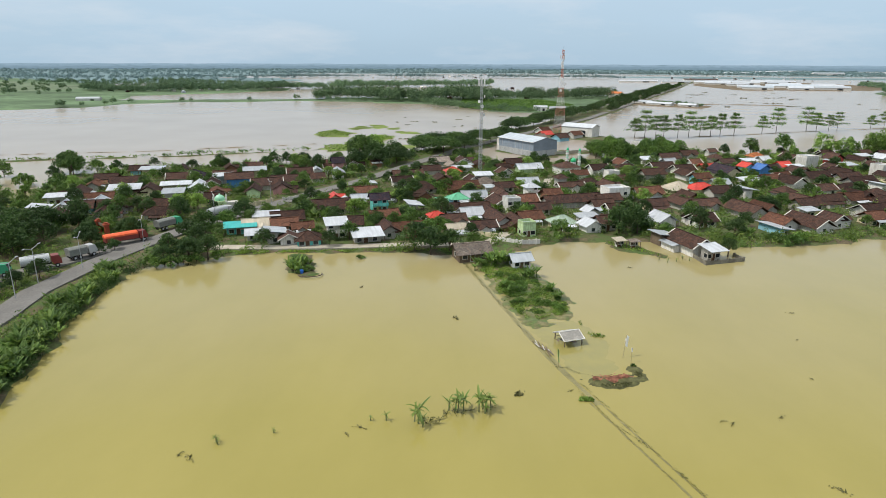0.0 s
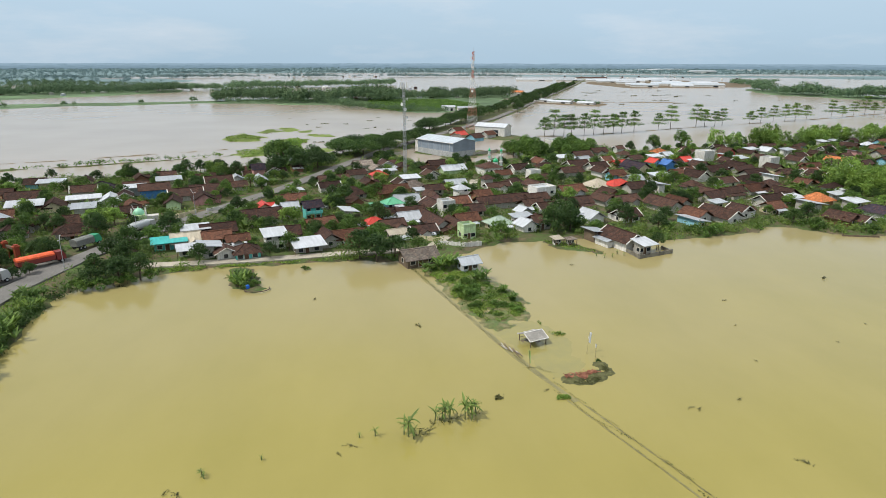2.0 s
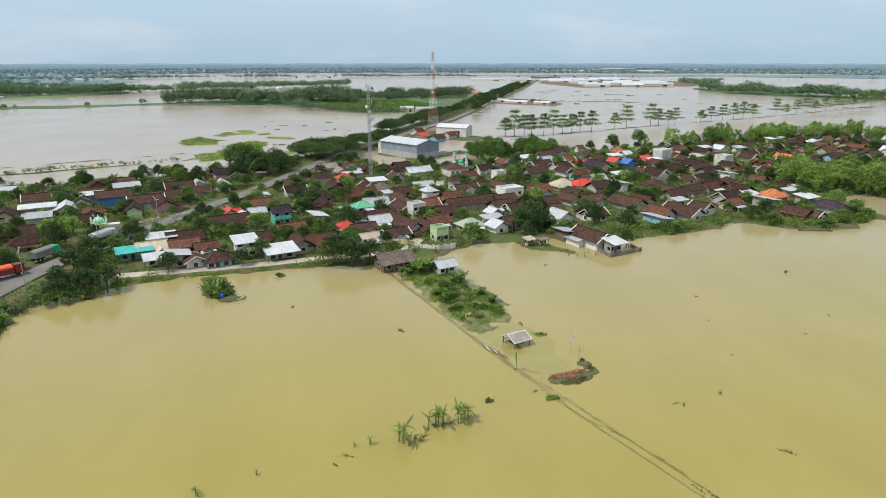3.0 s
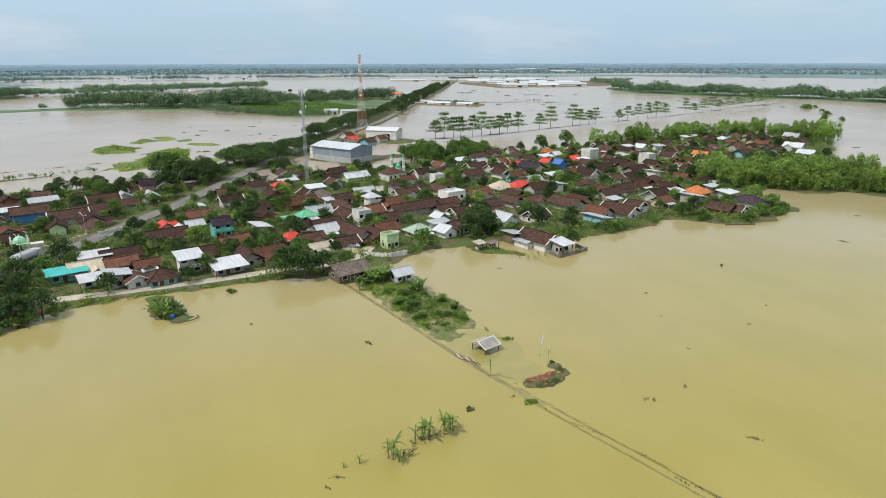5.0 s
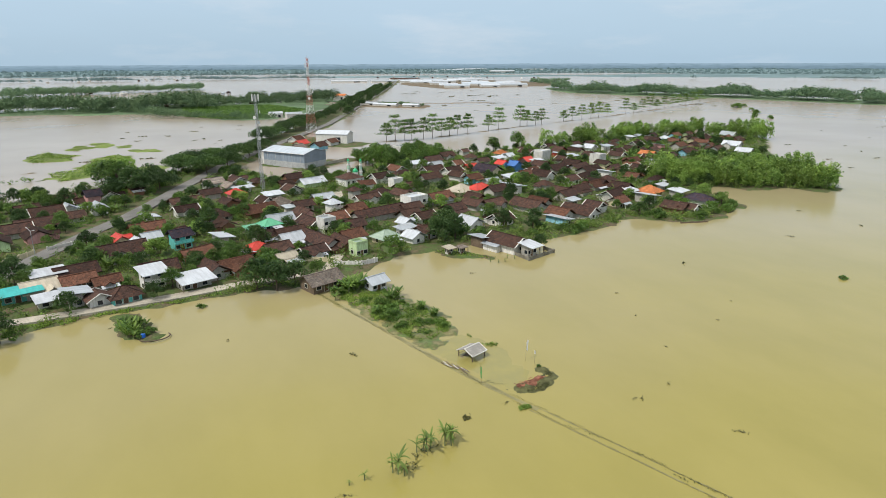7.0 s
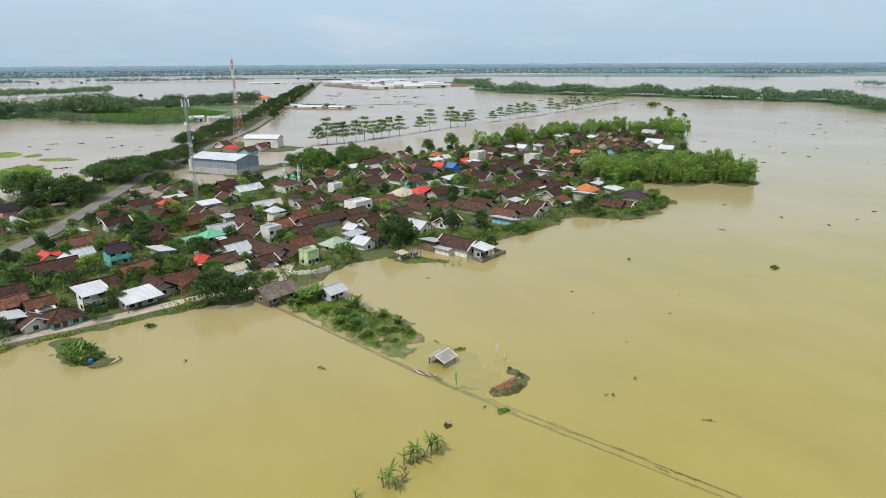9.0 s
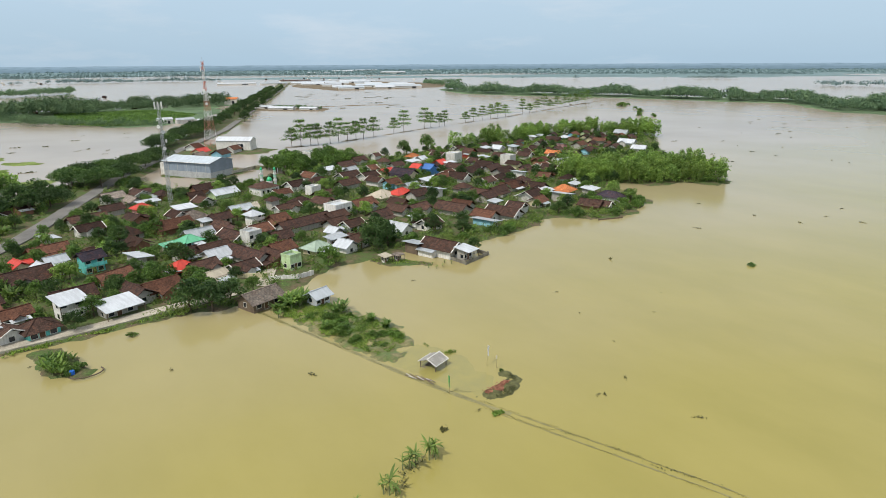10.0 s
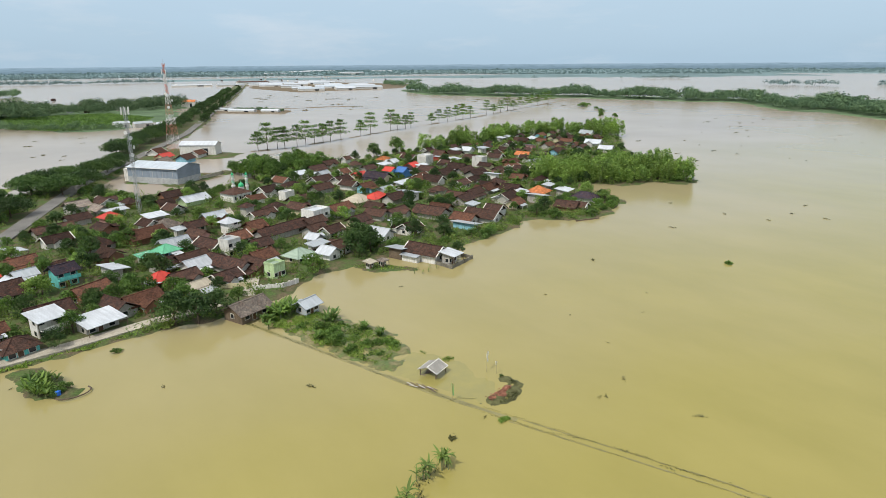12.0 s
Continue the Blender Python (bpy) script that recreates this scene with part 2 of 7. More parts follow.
TILE_DARK = tiled_roof("dark_clay_tiles", (0.050, 0.033, 0.029), (0.024, 0.02, 0.019))
TILE_BROWN = tiled_roof("brown_clay_tiles", (0.064, 0.041, 0.034), (0.031, 0.025, 0.023))
TILE_RUST = tiled_roof("rust_clay_tiles", (0.112, 0.058, 0.041), (0.052, 0.034, 0.028))
TILE_ORANGE = tiled_roof("orange_clay_tiles", (0.50, 0.19, 0.08), (0.33, 0.13, 0.06))
TILE_RED = sheet_roof("red_roof_sheets", (0.60, 0.055, 0.035), 0.5)
TILE_GREY = tiled_roof("grey_cement_tiles", (0.20, 0.18, 0.16), (0.11, 0.10, 0.09))
SHEET_WHITE = sheet_roof("white_zinc_sheets", (0.55, 0.575, 0.61), 0.45)
SHEET_GREY = sheet_roof("grey_zinc_sheets", (0.42, 0.45, 0.48), 0.4)
SHEET_TAN = sheet_roof("tan_roof_sheets", (0.50, 0.44, 0.34), 0.6)
SHEET_TEAL = sheet_roof("teal_roof_sheets", (0.05, 0.42, 0.40), 0.5)
SHEET_GREEN = sheet_roof("green_roof_sheets", (0.12, 0.42, 0.24), 0.5)
SHEET_SAGE = sheet_roof("sage_roof_sheets", (0.30, 0.38, 0.30), 0.6)
SHEET_BLUE = sheet_roof("blue_roof_sheets", (0.06, 0.17, 0.45), 0.5)
SHEET_NAVY = tiled_roof("navy_roof_tiles", (0.035, 0.032, 0.045), (0.02, 0.02, 0.028))
WALL_WHITE = plaster("white_plaster", (0.74, 0.72, 0.68))
WALL_CREAM = plaster("cream_plaster", (0.70, 0.62, 0.42))
WALL_GREY = plaster("grey_render", (0.50, 0.48, 0.44))
WALL_BRICK = plaster("raw_brick_wall", (0.30, 0.15, 0.10))
WALL_PINK = plaster("pink_plaster", (0.68, 0.36, 0.34))
WALL_TEAL = plaster("turquoise_plaster", (0.16, 0.58, 0.54))
WALL_BLUE = plaster("blue_plaster", (0.10, 0.28, 0.62))
WALL_SKY = plaster("sky_blue_plaster", (0.32, 0.62, 0.75))
WALL_LIME = plaster("lime_green_plaster", (0.58, 0.74, 0.42))
WALL_RED = plaster("red_plaster", (0.48, 0.08, 0.07))
TIMBER = mottled("weathered_timber", (0.16, 0.12, 0.085), 0.85, 0.8, 0.7, 1.2, 6.0, coords="Object")
DOOR_WOOD = mottled("brown_door", (0.13, 0.07, 0.04), 0.6, 0.8, 0.7, 1.2, 6.0, coords="Object")
GLASS_DARK = mat("window_glass", (0.02, 0.025, 0.03), 0.08, 0.5)
FRAME = mat("window_frame_paint", (0.55, 0.52, 0.46), 0.6)
STEEL_WHITE = mottled("white_steel", (0.75, 0.74, 0.72), 0.5, 0.5, 0.85, 1.05, 4.0, coords="Object")
STEEL_RED = mottled("red_steel", (0.55, 0.22, 0.16), 0.5, 0.5, 0.85, 1.05, 4.0, coords="Object")
STEEL_GREY = mottled("galvanised_steel", (0.42, 0.43, 0.44), 0.45, 0.5, 0.85, 1.05, 4.0, coords="Object")
WEED = mottled("wet_weed", (0.10, 0.10, 0.04), 0.8, 1.2, 0.5, 1.3, 6.0)
SPIT_MUD = mottled("waterlogged_mud", (0.20, 0.175, 0.08), 0.5, 0.3, 0.6, 1.2, 2.5)
colour(SPIT_MUD, mixed(SPIT_MUD, "MULTIPLY", 1.0, ramp(SPIT_MUD, noise_of(SPIT_MUD, 0.35, 6, 0.65, coords="World"), [(0.40, (0.21, 0.185, 0.085)), (0.5, (0.13, 0.13, 0.05)), (0.6, (0.10, 0.145, 0.04))]), ramp(SPIT_MUD, noise_of(SPIT_MUD, 3.0, 4, coords="World"), [(0.3, (0.65, 0.65, 0.65)), (0.7, (1.25, 1.25, 1.25))])))

# ---- mesh tools ----
RNG = np.random.default_rng(7)


class Geo:
    """Collects corners and faces of one mesh."""

    def __init__(self):
        self.v, self.f = [], []

    def add(self, verts, faces):
        k = len(self.v)
        self.v += [tuple(p) for p in verts]
        self.f += [tuple(i + k for i in f) for f in faces]
        return self

    def box(self, cx, cy, cz, sx, sy, sz, yaw=0.0):
        c, s = math.cos(radians(yaw)), math.sin(radians(yaw))
        vs = []
        for dz in (-sz / 2, sz / 2):
            for dx, dy in ((-sx / 2, -sy / 2), (sx / 2, -sy / 2), (sx / 2, sy / 2), (-sx / 2, sy / 2)):
                vs.append((cx + dx * c - dy * s, cy + dx * s + dy * c, cz + dz))
        return self.add(vs, [(3, 2, 1, 0), (4, 5, 6, 7), (0, 1, 5, 4), (1, 2, 6, 5), (2, 3, 7, 6), (3, 0, 4, 7)])

    def rod(self, a, b, ra, rb=None, n=6):
        a, b = Vector(a), Vector(b)
        rb = ra if rb is None else rb
        d = (b - a).normalized()
        u = d.orthogonal().normalized()
        w = d.cross(u)
        ring = [u * math.cos(2 * math.pi * i / n) + w * math.sin(2 * math.pi * i / n) for i in range(n)]
        vs = [a + q * ra for q in ring] + [b + q * rb for q in ring]
        fs = [(i, (i + 1) % n, n + (i + 1) % n, n + i) for i in range(n)]
        return self.add(vs, fs + [tuple(range(n - 1, -1, -1)), tuple(range(n, 2 * n))])

    def slab(self, quad, thick):
        """A flat piece with four corners, given a thickness downwards."""
        q = [Vector(p) for p in quad]
        nrm = (q[1] - q[0]).cross(q[3] - q[0]).normalized() * thick
        vs = q + [p - nrm for p in q]
        return self.add(vs, [(0, 1, 2, 3), (7, 6, 5, 4), (1, 0, 4, 5), (2, 1, 5, 6), (3, 2, 6, 7), (0, 3, 7, 4)])

    def lathe(self, profile, n=14, cx=0.0, cy=0.0):
        k = len(profile)
        vs = [(cx + r * math.cos(2 * math.pi * i / n), cy + r * math.sin(2 * math.pi * i / n), z) for i in range(n) for r, z in profile]
        fs = [(i * k + j, ((i + 1) % n) * k + j, ((i + 1) % n) * k + j + 1, i * k + j + 1) for i in range(n) for j in range(k - 1)]
        return self.add(vs, fs)

    def mesh(self, name, material, smooth=False):
        me = bpy.data.meshes.new(name)
        me.from_pydata(self.v, [], self.f)
        me.materials.append(material)
        if smooth:
            me.polygons.foreach_set("use_smooth", [True] * len(me.polygons))
        me.update()
        return me


def part(name, data, parent, m=None, label=""):
    ob = new(name, data)
    ob.parent = parent
    if m is not None:
        ob.matrix_basis = m
    return tagged(ob, label)


def thing(name, label, category, m=None, group="", data=None, kind=""):
    ob = tagged(new(name, data), label, category, group, kind)
    if m is not None:
        ob.matrix_basis = m
    return ob


def inside(poly, x, y):
    """Signed distance of points to the edge of an outline, positive within."""
    x, y = np.asarray(x, float), np.asarray(y, float)
    hit = np.zeros(x.shape, bool)
    best = np.full(x.shape, 1e9)
    for (x0, y0), (x1, y1) in zip(poly, poly[1:] + poly[:1]):
        cross = (y0 > y) != (y1 > y)
        with np.errstate(divide="ignore", invalid="ignore"):
            hit ^= cross & (x < (x1 - x0) * (y - y0) / ((y1 - y0) or 1e-9) + x0)
        l2 = (x1 - x0) ** 2 + (y1 - y0) ** 2
        t = np.clip(((x - x0) * (x1 - x0) + (y - y0) * (y1 - y0)) / l2, 0, 1)
        best = np.minimum(best, np.hypot(x - x0 - t * (x1 - x0), y - y0 - t * (y1 - y0)))
    return np.where(hit, best, -best)


def wavy(x, y, size, seed=0.0):
    """Smooth noise in about -1..1 for arrays."""
    out, amp = np.zeros(np.shape(x)), 1.0
    r = np.random.default_rng(int(seed * 10) + 3)
    for octave in range(4):
        for _ in range(4):
            a, p = r.uniform(0, 2 * math.pi, 2)
            k = 2 * math.pi / size * 1.9 ** octave
            out = out + amp * 0.4 * np.sin(k * (x * math.cos(a) + y * math.sin(a)) + p)
        amp *= 0.6
    return np.clip(out, -1.6, 1.6)


def land(name, poly, top, slope, step, rough, material, label, seed=1.0, ragged=1.5, drop=0.5, category="ground"):
    """A piece of dry ground that rises out of the water, with a ragged shore."""
    xs = np.array([p[0] for p in poly])
    ys = np.array([p[1] for p in poly])
    gx = np.arange(xs.min() - 4 * step, xs.max() + 4 * step, step)
    gy = np.arange(ys.min() - 4 * step, ys.max() + 4 * step, step)
    X, Y = np.meshgrid(gx, gy, indexing="ij")
    sd = inside(poly, X, Y) + ragged * wavy(X, Y, 14 * step, seed)
    Z = np.clip(sd * slope, -drop, top) + np.where(sd > 0, rough * wavy(X, Y, 9 * step, seed + 1), 0)
    keep = sd > -max(drop / slope, 2 * step)
    X, Y = X + RNG.uniform(-0.3, 0.3, X.shape) * step, Y + RNG.uniform(-0.3, 0.3, X.shape) * step
    n, k = X.shape
    idx = np.arange(n * k).reshape(n, k)
    cell = keep[:-1, :-1] | keep[1:, :-1] | keep[:-1, 1:] | keep[1:, 1:]
    f = np.stack([idx[:-1, :-1][cell], idx[1:, :-1][cell], idx[1:, 1:][cell], idx[:-1, 1:][cell]], 1)
    used, inv = np.unique(f, return_inverse=True)
    v = np.stack([X.ravel(), Y.ravel(), Z.ravel()], 1)[used]
    me = bpy.data.meshes.new(name)
    me.from_pydata(v.tolist(), [], inv.reshape(-1, 4).tolist())
    me.materials.append(material)
    me.polygons.foreach_set("use_smooth", [True] * len(me.polygons))
    return thing(name, label, category, data=me, kind="structure")


def along(points, step):
    """Evenly spaced places along a line, with the heading at each."""
    out = []
    for (x0, y0), (x1, y1) in zip(points, points[1:]):
        d = math.hypot(x1 - x0, y1 - y0)
        n = max(1, int(d / step))
        out += [(x0 + (x1 - x0) * i / n, y0 + (y1 - y0) * i / n, math.degrees(math.atan2(y1 - y0, x1 - x0))) for i in range(n)]
    x0, y0, h = points[-1][0], points[-1][1], out[-1][2]
    return out + [(x0, y0, h)]


def strip(name, points, width, z, thick, material, label, kind="structure", category="road", step=6.0, sway=0.0):
    """A road or path: a slab along a line, with real edges."""
    pts = along(points, step)
    g = Geo()
    vs = []
    for i, (x, y, _) in enumerate(pts):
        x0, y0, _ = pts[max(0, i - 1)]
        x1, y1, _ = pts[min(len(pts) - 1, i + 1)]
        d = math.hypot(x1 - x0, y1 - y0) or 1.0
        nx, ny = -(y1 - y0) / d, (x1 - x0) / d
        w = width / 2 * (1 + sway * RNG.uniform(-1, 1))
        for s, zz in ((w, z - thick), (w, z), (-w, z), (-w, z - thick)):
            vs.append((x + nx * s, y + ny * s, zz))
    fs = [(4 * i + j, 4 * i + j + 1, 4 * i + j + 5, 4 * i + j + 4) for i in range(len(pts) - 1) for j in range(3)]
    g.add(vs, fs)
    return thing(name, label, category, data=g.mesh(name, material), kind=kind)


def leaf_mesh(name, centres, normals, sizes, material, aspect=0.7):
    """Many small leaf clumps: a three-cornered piece at each place."""
    c, nr, s = np.asarray(centres), np.asarray(normals), np.asarray(sizes)[:, None]
    nr = nr / np.linalg.norm(nr, axis=1, keepdims=True)
    u = np.cross(nr, RNG.normal(size=nr.shape))
    u /= np.linalg.norm(u, axis=1, keepdims=True) + 1e-9
    w = np.cross(nr, u)
    p = np.stack([c + u * s * 1.15, c - u * s * 0.65 + w * s * aspect + nr * s * 0.15, c - u * s * 0.65 - w * s * aspect - nr * s * 0.1], 1)
    n = len(c)
    me = bpy.data.meshes.new(name)
    me.vertices.add(3 * n)
    me.vertices.foreach_set("co", p.reshape(-1).astype(np.float32))
    me.loops.add(3 * n)
    me.loops.foreach_set("vertex_index", np.arange(3 * n, dtype=np.int32))
    me.polygons.add(n)
    me.polygons.foreach_set("loop_start", np.arange(0, 3 * n, 3, dtype=np.int32))
    me.materials.append(material)
    me.update()
    me.validate()
    return me


def cloud_of(blobs, per, size, shell=0.55):
    """Leaf places on and in a set of ellipsoids (cx, cy, cz, rx, ry, rz)."""
    cs, ns, ss = [], [], []
    for cx, cy, cz, rx, ry, rz in blobs:
        n = int(per * 1.75)
        d = RNG.normal(size=(n, 3))
        d /= np.linalg.norm(d, axis=1, keepdims=True)
        r = RNG.uniform(shell, 1.08, (n, 1))
        cs.append(np.array([cx, cy, cz]) + d * r * np.array([rx, ry, rz]))
        ns.append(d + RNG.normal(scale=0.85, size=(n, 3)) + np.array([0, 0, 0.25]))
        ss.append(RNG.uniform(0.6, 1.3, n) * size * 0.72)
    return np.concatenate(cs), np.concatenate(ns), np.concatenate(ss)


def limbs(tips, base, r, trunk_top):
    g = Geo().rod(base, trunk_top, r, r * 0.6, 7)
    for t in tips:
        mid = (Vector(trunk_top) * 0.5 + Vector(t) * 0.5) + Vector((0, 0, 0.3))
        g.rod(trunk_top, mid, r * 0.42, r * 0.3, 5).rod(mid, t, r * 0.3, r * 0.12, 5)
    return g


def broad_tree(kind, height, spread, blobs_n, per, size, leaf, seed, flat=1.0, low=0.35):
    """Trunk and crown meshes of a broad-leaved tree."""
    r = np.random.default_rng(seed)
    blobs = []
    for i in range(blobs_n):
        a, q = 2.4 * i + r.uniform(0, 0.6), math.sqrt((i + 0.3) / blobs_n)
        rad = spread * r.uniform(0.3, 0.48)
        z = height * (low + (0.93 - low) * (1 - q * q * 0.75) * r.uniform(0.75, 1.0))
        blobs.append((spread * 0.72 * q * math.cos(a), spread * 0.72 * q * math.sin(a), z - rad * 0.4, rad, rad, rad * 0.75 * flat))
    trunk = limbs([b[:3] for b in blobs[: min(6, blobs_n)]], (0, 0, -0.4), 0.05 * height * 0.6, (0.1, 0.05, height * low * 0.9))
    return trunk.mesh("trunk", BARK), leaf_mesh("crown", *cloud_of(blobs, per, size), leaf, 0.55)


def bamboo_clump(seed, height=10.0, spread=3.0, leaf=None):
    """Arching culms with feathery leaves along their upper part."""
    r = np.random.default_rng(seed)
    g, blobs = Geo(), []
    for i in range(13):
        a, lean = 2.4 * i + r.uniform(-0.4, 0.4), r.uniform(0.25, 1.0) * spread
        h = height * r.uniform(0.62, 1.05)
        prev = Vector((math.cos(a) * 0.5, math.sin(a) * 0.5, -0.3))
        for k in range(1, 6):
            q = k / 5
            p = Vector((math.cos(a) * (0.5 + lean * q ** 2.2), math.sin(a) * (0.5 + lean * q ** 2.2), h * (q - 0.16 * q ** 4)))
            if i % 3 == 0:
                g.rod(prev, p, 0.07, 0.06, 3)
            prev = p
        w = r.uniform(0.9, 1.5)
        blobs.append((prev.x, prev.y, prev.z - 0.5, w, w, w * 1.1))
        blobs.append((prev.x * 1.25, prev.y * 1.25, prev.z * 0.66, w * 1.05, w * 1.05, w * 1.3))
        if i % 2:
            blobs.append((prev.x * 1.1, prev.y * 1.1, prev.z * 0.33, w, w, w * 1.1))
    return g.mesh("culms", STEM), leaf_mesh("crown", *cloud_of(blobs, 26, 0.52, 0.4), leaf or LEAF_BAMBOO, 0.5)


def banana_leaf(length, width, droop):
    """One arching banana leaf with a folded midrib, growing along +x."""
    g = Geo()
    vs, n = [], 7
    for i in range(n + 1):
        q = i / n
        x = length * (q - 0.18 * droop * q ** 3)
        z = length * (0.62 * q - droop * q ** 2)
        w = width * (math.sin(math.pi * min(1, 0.12 + q * 0.9)) ** 0.7) * (1 if 0 < i < n else 0.15)
        vs += [(x, -w, z + w * 0.35), (x, 0, z), (x, w, z + w * 0.35)]
    fs = [(3 * i + j, 3 * i + j + 1, 3 * i + j + 4, 3 * i + j + 3) for i in range(n) for j in (0, 1)]
    return g.add(vs, fs).mesh("leaf", LEAF_YOUNG)


def tier_tree(seed, height):
    """An almond-like tree whose flat tiers of leaves stand round a straight trunk."""
    r = np.random.default_rng(seed)
    g = Geo().rod((0, 0, -0.6), (0.05, 0, height * 0.96), 0.16, 0.05, 7)
    blobs = []
    z = height * 0.38
    while z < height:
        q = (z - height * 0.38) / (height * 0.62)
        reach = height * (0.46 - 0.30 * q)
        for i in range(5):
            a = 1.26 * i + r.uniform(0, 1.1) + z
            rr = reach * r.uniform(0.45, 1.05)
            tip = (math.cos(a) * rr, math.sin(a) * rr, z + 0.35)
            g.rod((0, 0, z), tip, 0.05, 0.025, 4)
            blobs.append((tip[0] * 0.72, tip[1] * 0.72, z + 0.4, rr * 0.62, rr * 0.62, 0.95))
        z += height * r.uniform(0.13, 0.2)
    return g.mesh("trunk", BARK), leaf_mesh("crown", *cloud_of(blobs, 46, 0.34, 0.15), LEAF)


def wood(name, poly, spacing, height, material, label, leaf=0.85, per=70, seed=5, category="woodland", ragged=0.35, kind="stuff", rise=0.0, broken=0.0):
    """Far woodland that nobody could count: many uneven crowns in one mesh."""
    r = np.random.default_rng(seed)
    xs, ys = [p[0] for p in poly], [p[1] for p in poly]
    gx = np.arange(min(xs), max(xs), spacing)
    gy = np.arange(min(ys), max(ys), spacing)
    X, Y = [a.ravel() for a in np.meshgrid(gx, gy)]
    X, Y = X + r.uniform(-0.5, 0.5, X.shape) * spacing, Y + r.uniform(-0.5, 0.5, X.shape) * spacing
    ok = inside(poly, X, Y) > 0
    if broken:
        ok &= wavy(X, Y, broken, seed + 2) < 0.25
    X, Y = X[ok], Y[ok]
    n = len(X)
    h = height * (1 + ragged * wavy(X, Y, spacing * 12, seed) * 0.6 + r.uniform(-ragged, ragged, n) * 0.6)
    h = np.maximum(h, height * 0.35)
    rad = h * r.uniform(0.36, 0.55, n)
    per, leaf = int(per * 2.2), leaf * 0.62
    d = r.normal(size=(n, per, 3))
    d[..., 2] = np.abs(d[..., 2]) * 0.9 - 0.35
    d /= np.linalg.norm(d, axis=2, keepdims=True)
    q = r.uniform(0.6, 1.05, (n, per, 1))
    c = np.stack([X, Y, h * 0.46 + rise], 1)[:, None, :] + d * q * np.stack([rad, rad, h * 0.47], 1)[:, None, :]
    nn = d + r.normal(scale=0.45, size=d.shape) + np.array([0, 0, 0.3])
    s = (rad[:, None] * r.uniform(0.22, 0.42, (n, per))) * leaf
    me = leaf_mesh(name, c.reshape(-1, 3), nn.reshape(-1, 3), s.ravel(), material, 0.75)
    return thing(name, label, category, data=me, kind=kind)


# ---- water and land ----
g = Geo()
for a in range(24):
    a0, a1 = radians(a * 15), radians(a * 15 + 15)
    rings = (0.0, 400.0, 1500.0, 5200.0)
    for r0, r1 in zip(rings, rings[1:]):
        p = [(r0 * math.sin(a0), r0 * math.cos(a0), 0), (r1 * math.sin(a0), r1 * math.cos(a0), 0), (r1 * math.sin(a1), r1 * math.cos(a1), 0), (r0 * math.sin(a1), r0 * math.cos(a1), 0)]
        g.add(p if r0 else p[:3], [(3, 2, 1, 0)] if r0 else [(2, 1, 0)])
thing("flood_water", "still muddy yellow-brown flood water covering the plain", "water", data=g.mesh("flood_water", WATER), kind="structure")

VILLAGE = [(-48, 40), (-50, 60), (-53, 70), (-57, 86), (-58, 99), (-48, 106), (-36, 109.5), (-21, 111.5), (-4, 110), (7, 114), (17, 120),
           (31, 123), (38, 122), (44, 120), (52, 118), (63, 122), (72, 123), (82, 127), (92, 118), (106, 118.5), (119, 125), (121, 134), (125, 146),
           (135, 149.5), (138.5, 141.5), (151.5, 138.5), (157, 129.5), (167, 131), (173, 142), (186, 165), (206, 190), (258, 236), (240, 262), (200, 274), (173, 265), (138, 251), (121, 254), (100, 250),
           (85, 258), (64, 258), (48, 236), (30, 224), (6, 226), (-2, 250), (18, 290), (10, 300), (-15, 262), (-30, 240), (-58, 221), (-78, 207),
           (-94, 204), (-112, 205), (-120, 193), (-128, 186), (-118, 156), (-150, 140), (-160, 90), (-130, 30), (-90, 10)]
land("ground_village", VILLAGE, 0.35, 0.25, 1.9, 0.16, GRASS_SOIL, "damp weedy village ground standing just above the flood", 1.0, 1.2)

# ---- roads ----
MAIN = [(-62, 20), (-63.5, 60), (-65.3, 76.6), (-67, 86), (-66, 101), (-63, 115.5), (-60.5, 124), (-55, 136), (-48.5, 151), (-41.6, 166.4), (-35.5, 178), (-28, 197.6), (-22, 214), (-6, 256), (19, 305), (69, 403), (142, 582), (293, 955), (475, 1423)]
LANE = [(-130, 68), (-100, 76), (-85, 83.5), (-77, 91), (-72.8, 99.5), (-69.4, 107), (-65.6, 117)]
strip("road", MAIN, 4.3, 0.62, 0.6, ASPHALT, "worn grey asphalt main road through the village")
SHORE = [(-52, 111), (-42, 111.5), (-26, 113), (-14, 115), (-3, 116)]
strip("path_shore", SHORE, 2.6, 0.55, 0.5, CONCRETE, "pale concrete lane along the flooded field", category="path")
DYKE = [(-3, 109), (1, 96), (4.5, 84.5), (8, 72.5), (10.5, 65.5), (13, 59), (18, 46), (24, 30), (34, 0)]
strip("path_dyke", DYKE[:6], 0.7, 0.012, 0.3, MUD_PATH, "silted path just under the flood on a field dyke", category="path", step=2.0, sway=0.25)
strip("road_side", LANE, 4.2, 0.58, 0.6, ASPHALT, "grey asphalt service lane with parked lorries")
strip("path_street", [(2, 117), (9, 131), (13, 146), (18, 168), (22, 190)], 2.4, 0.42, 0.4, CONCRETE, "narrow concrete village street", category="path")

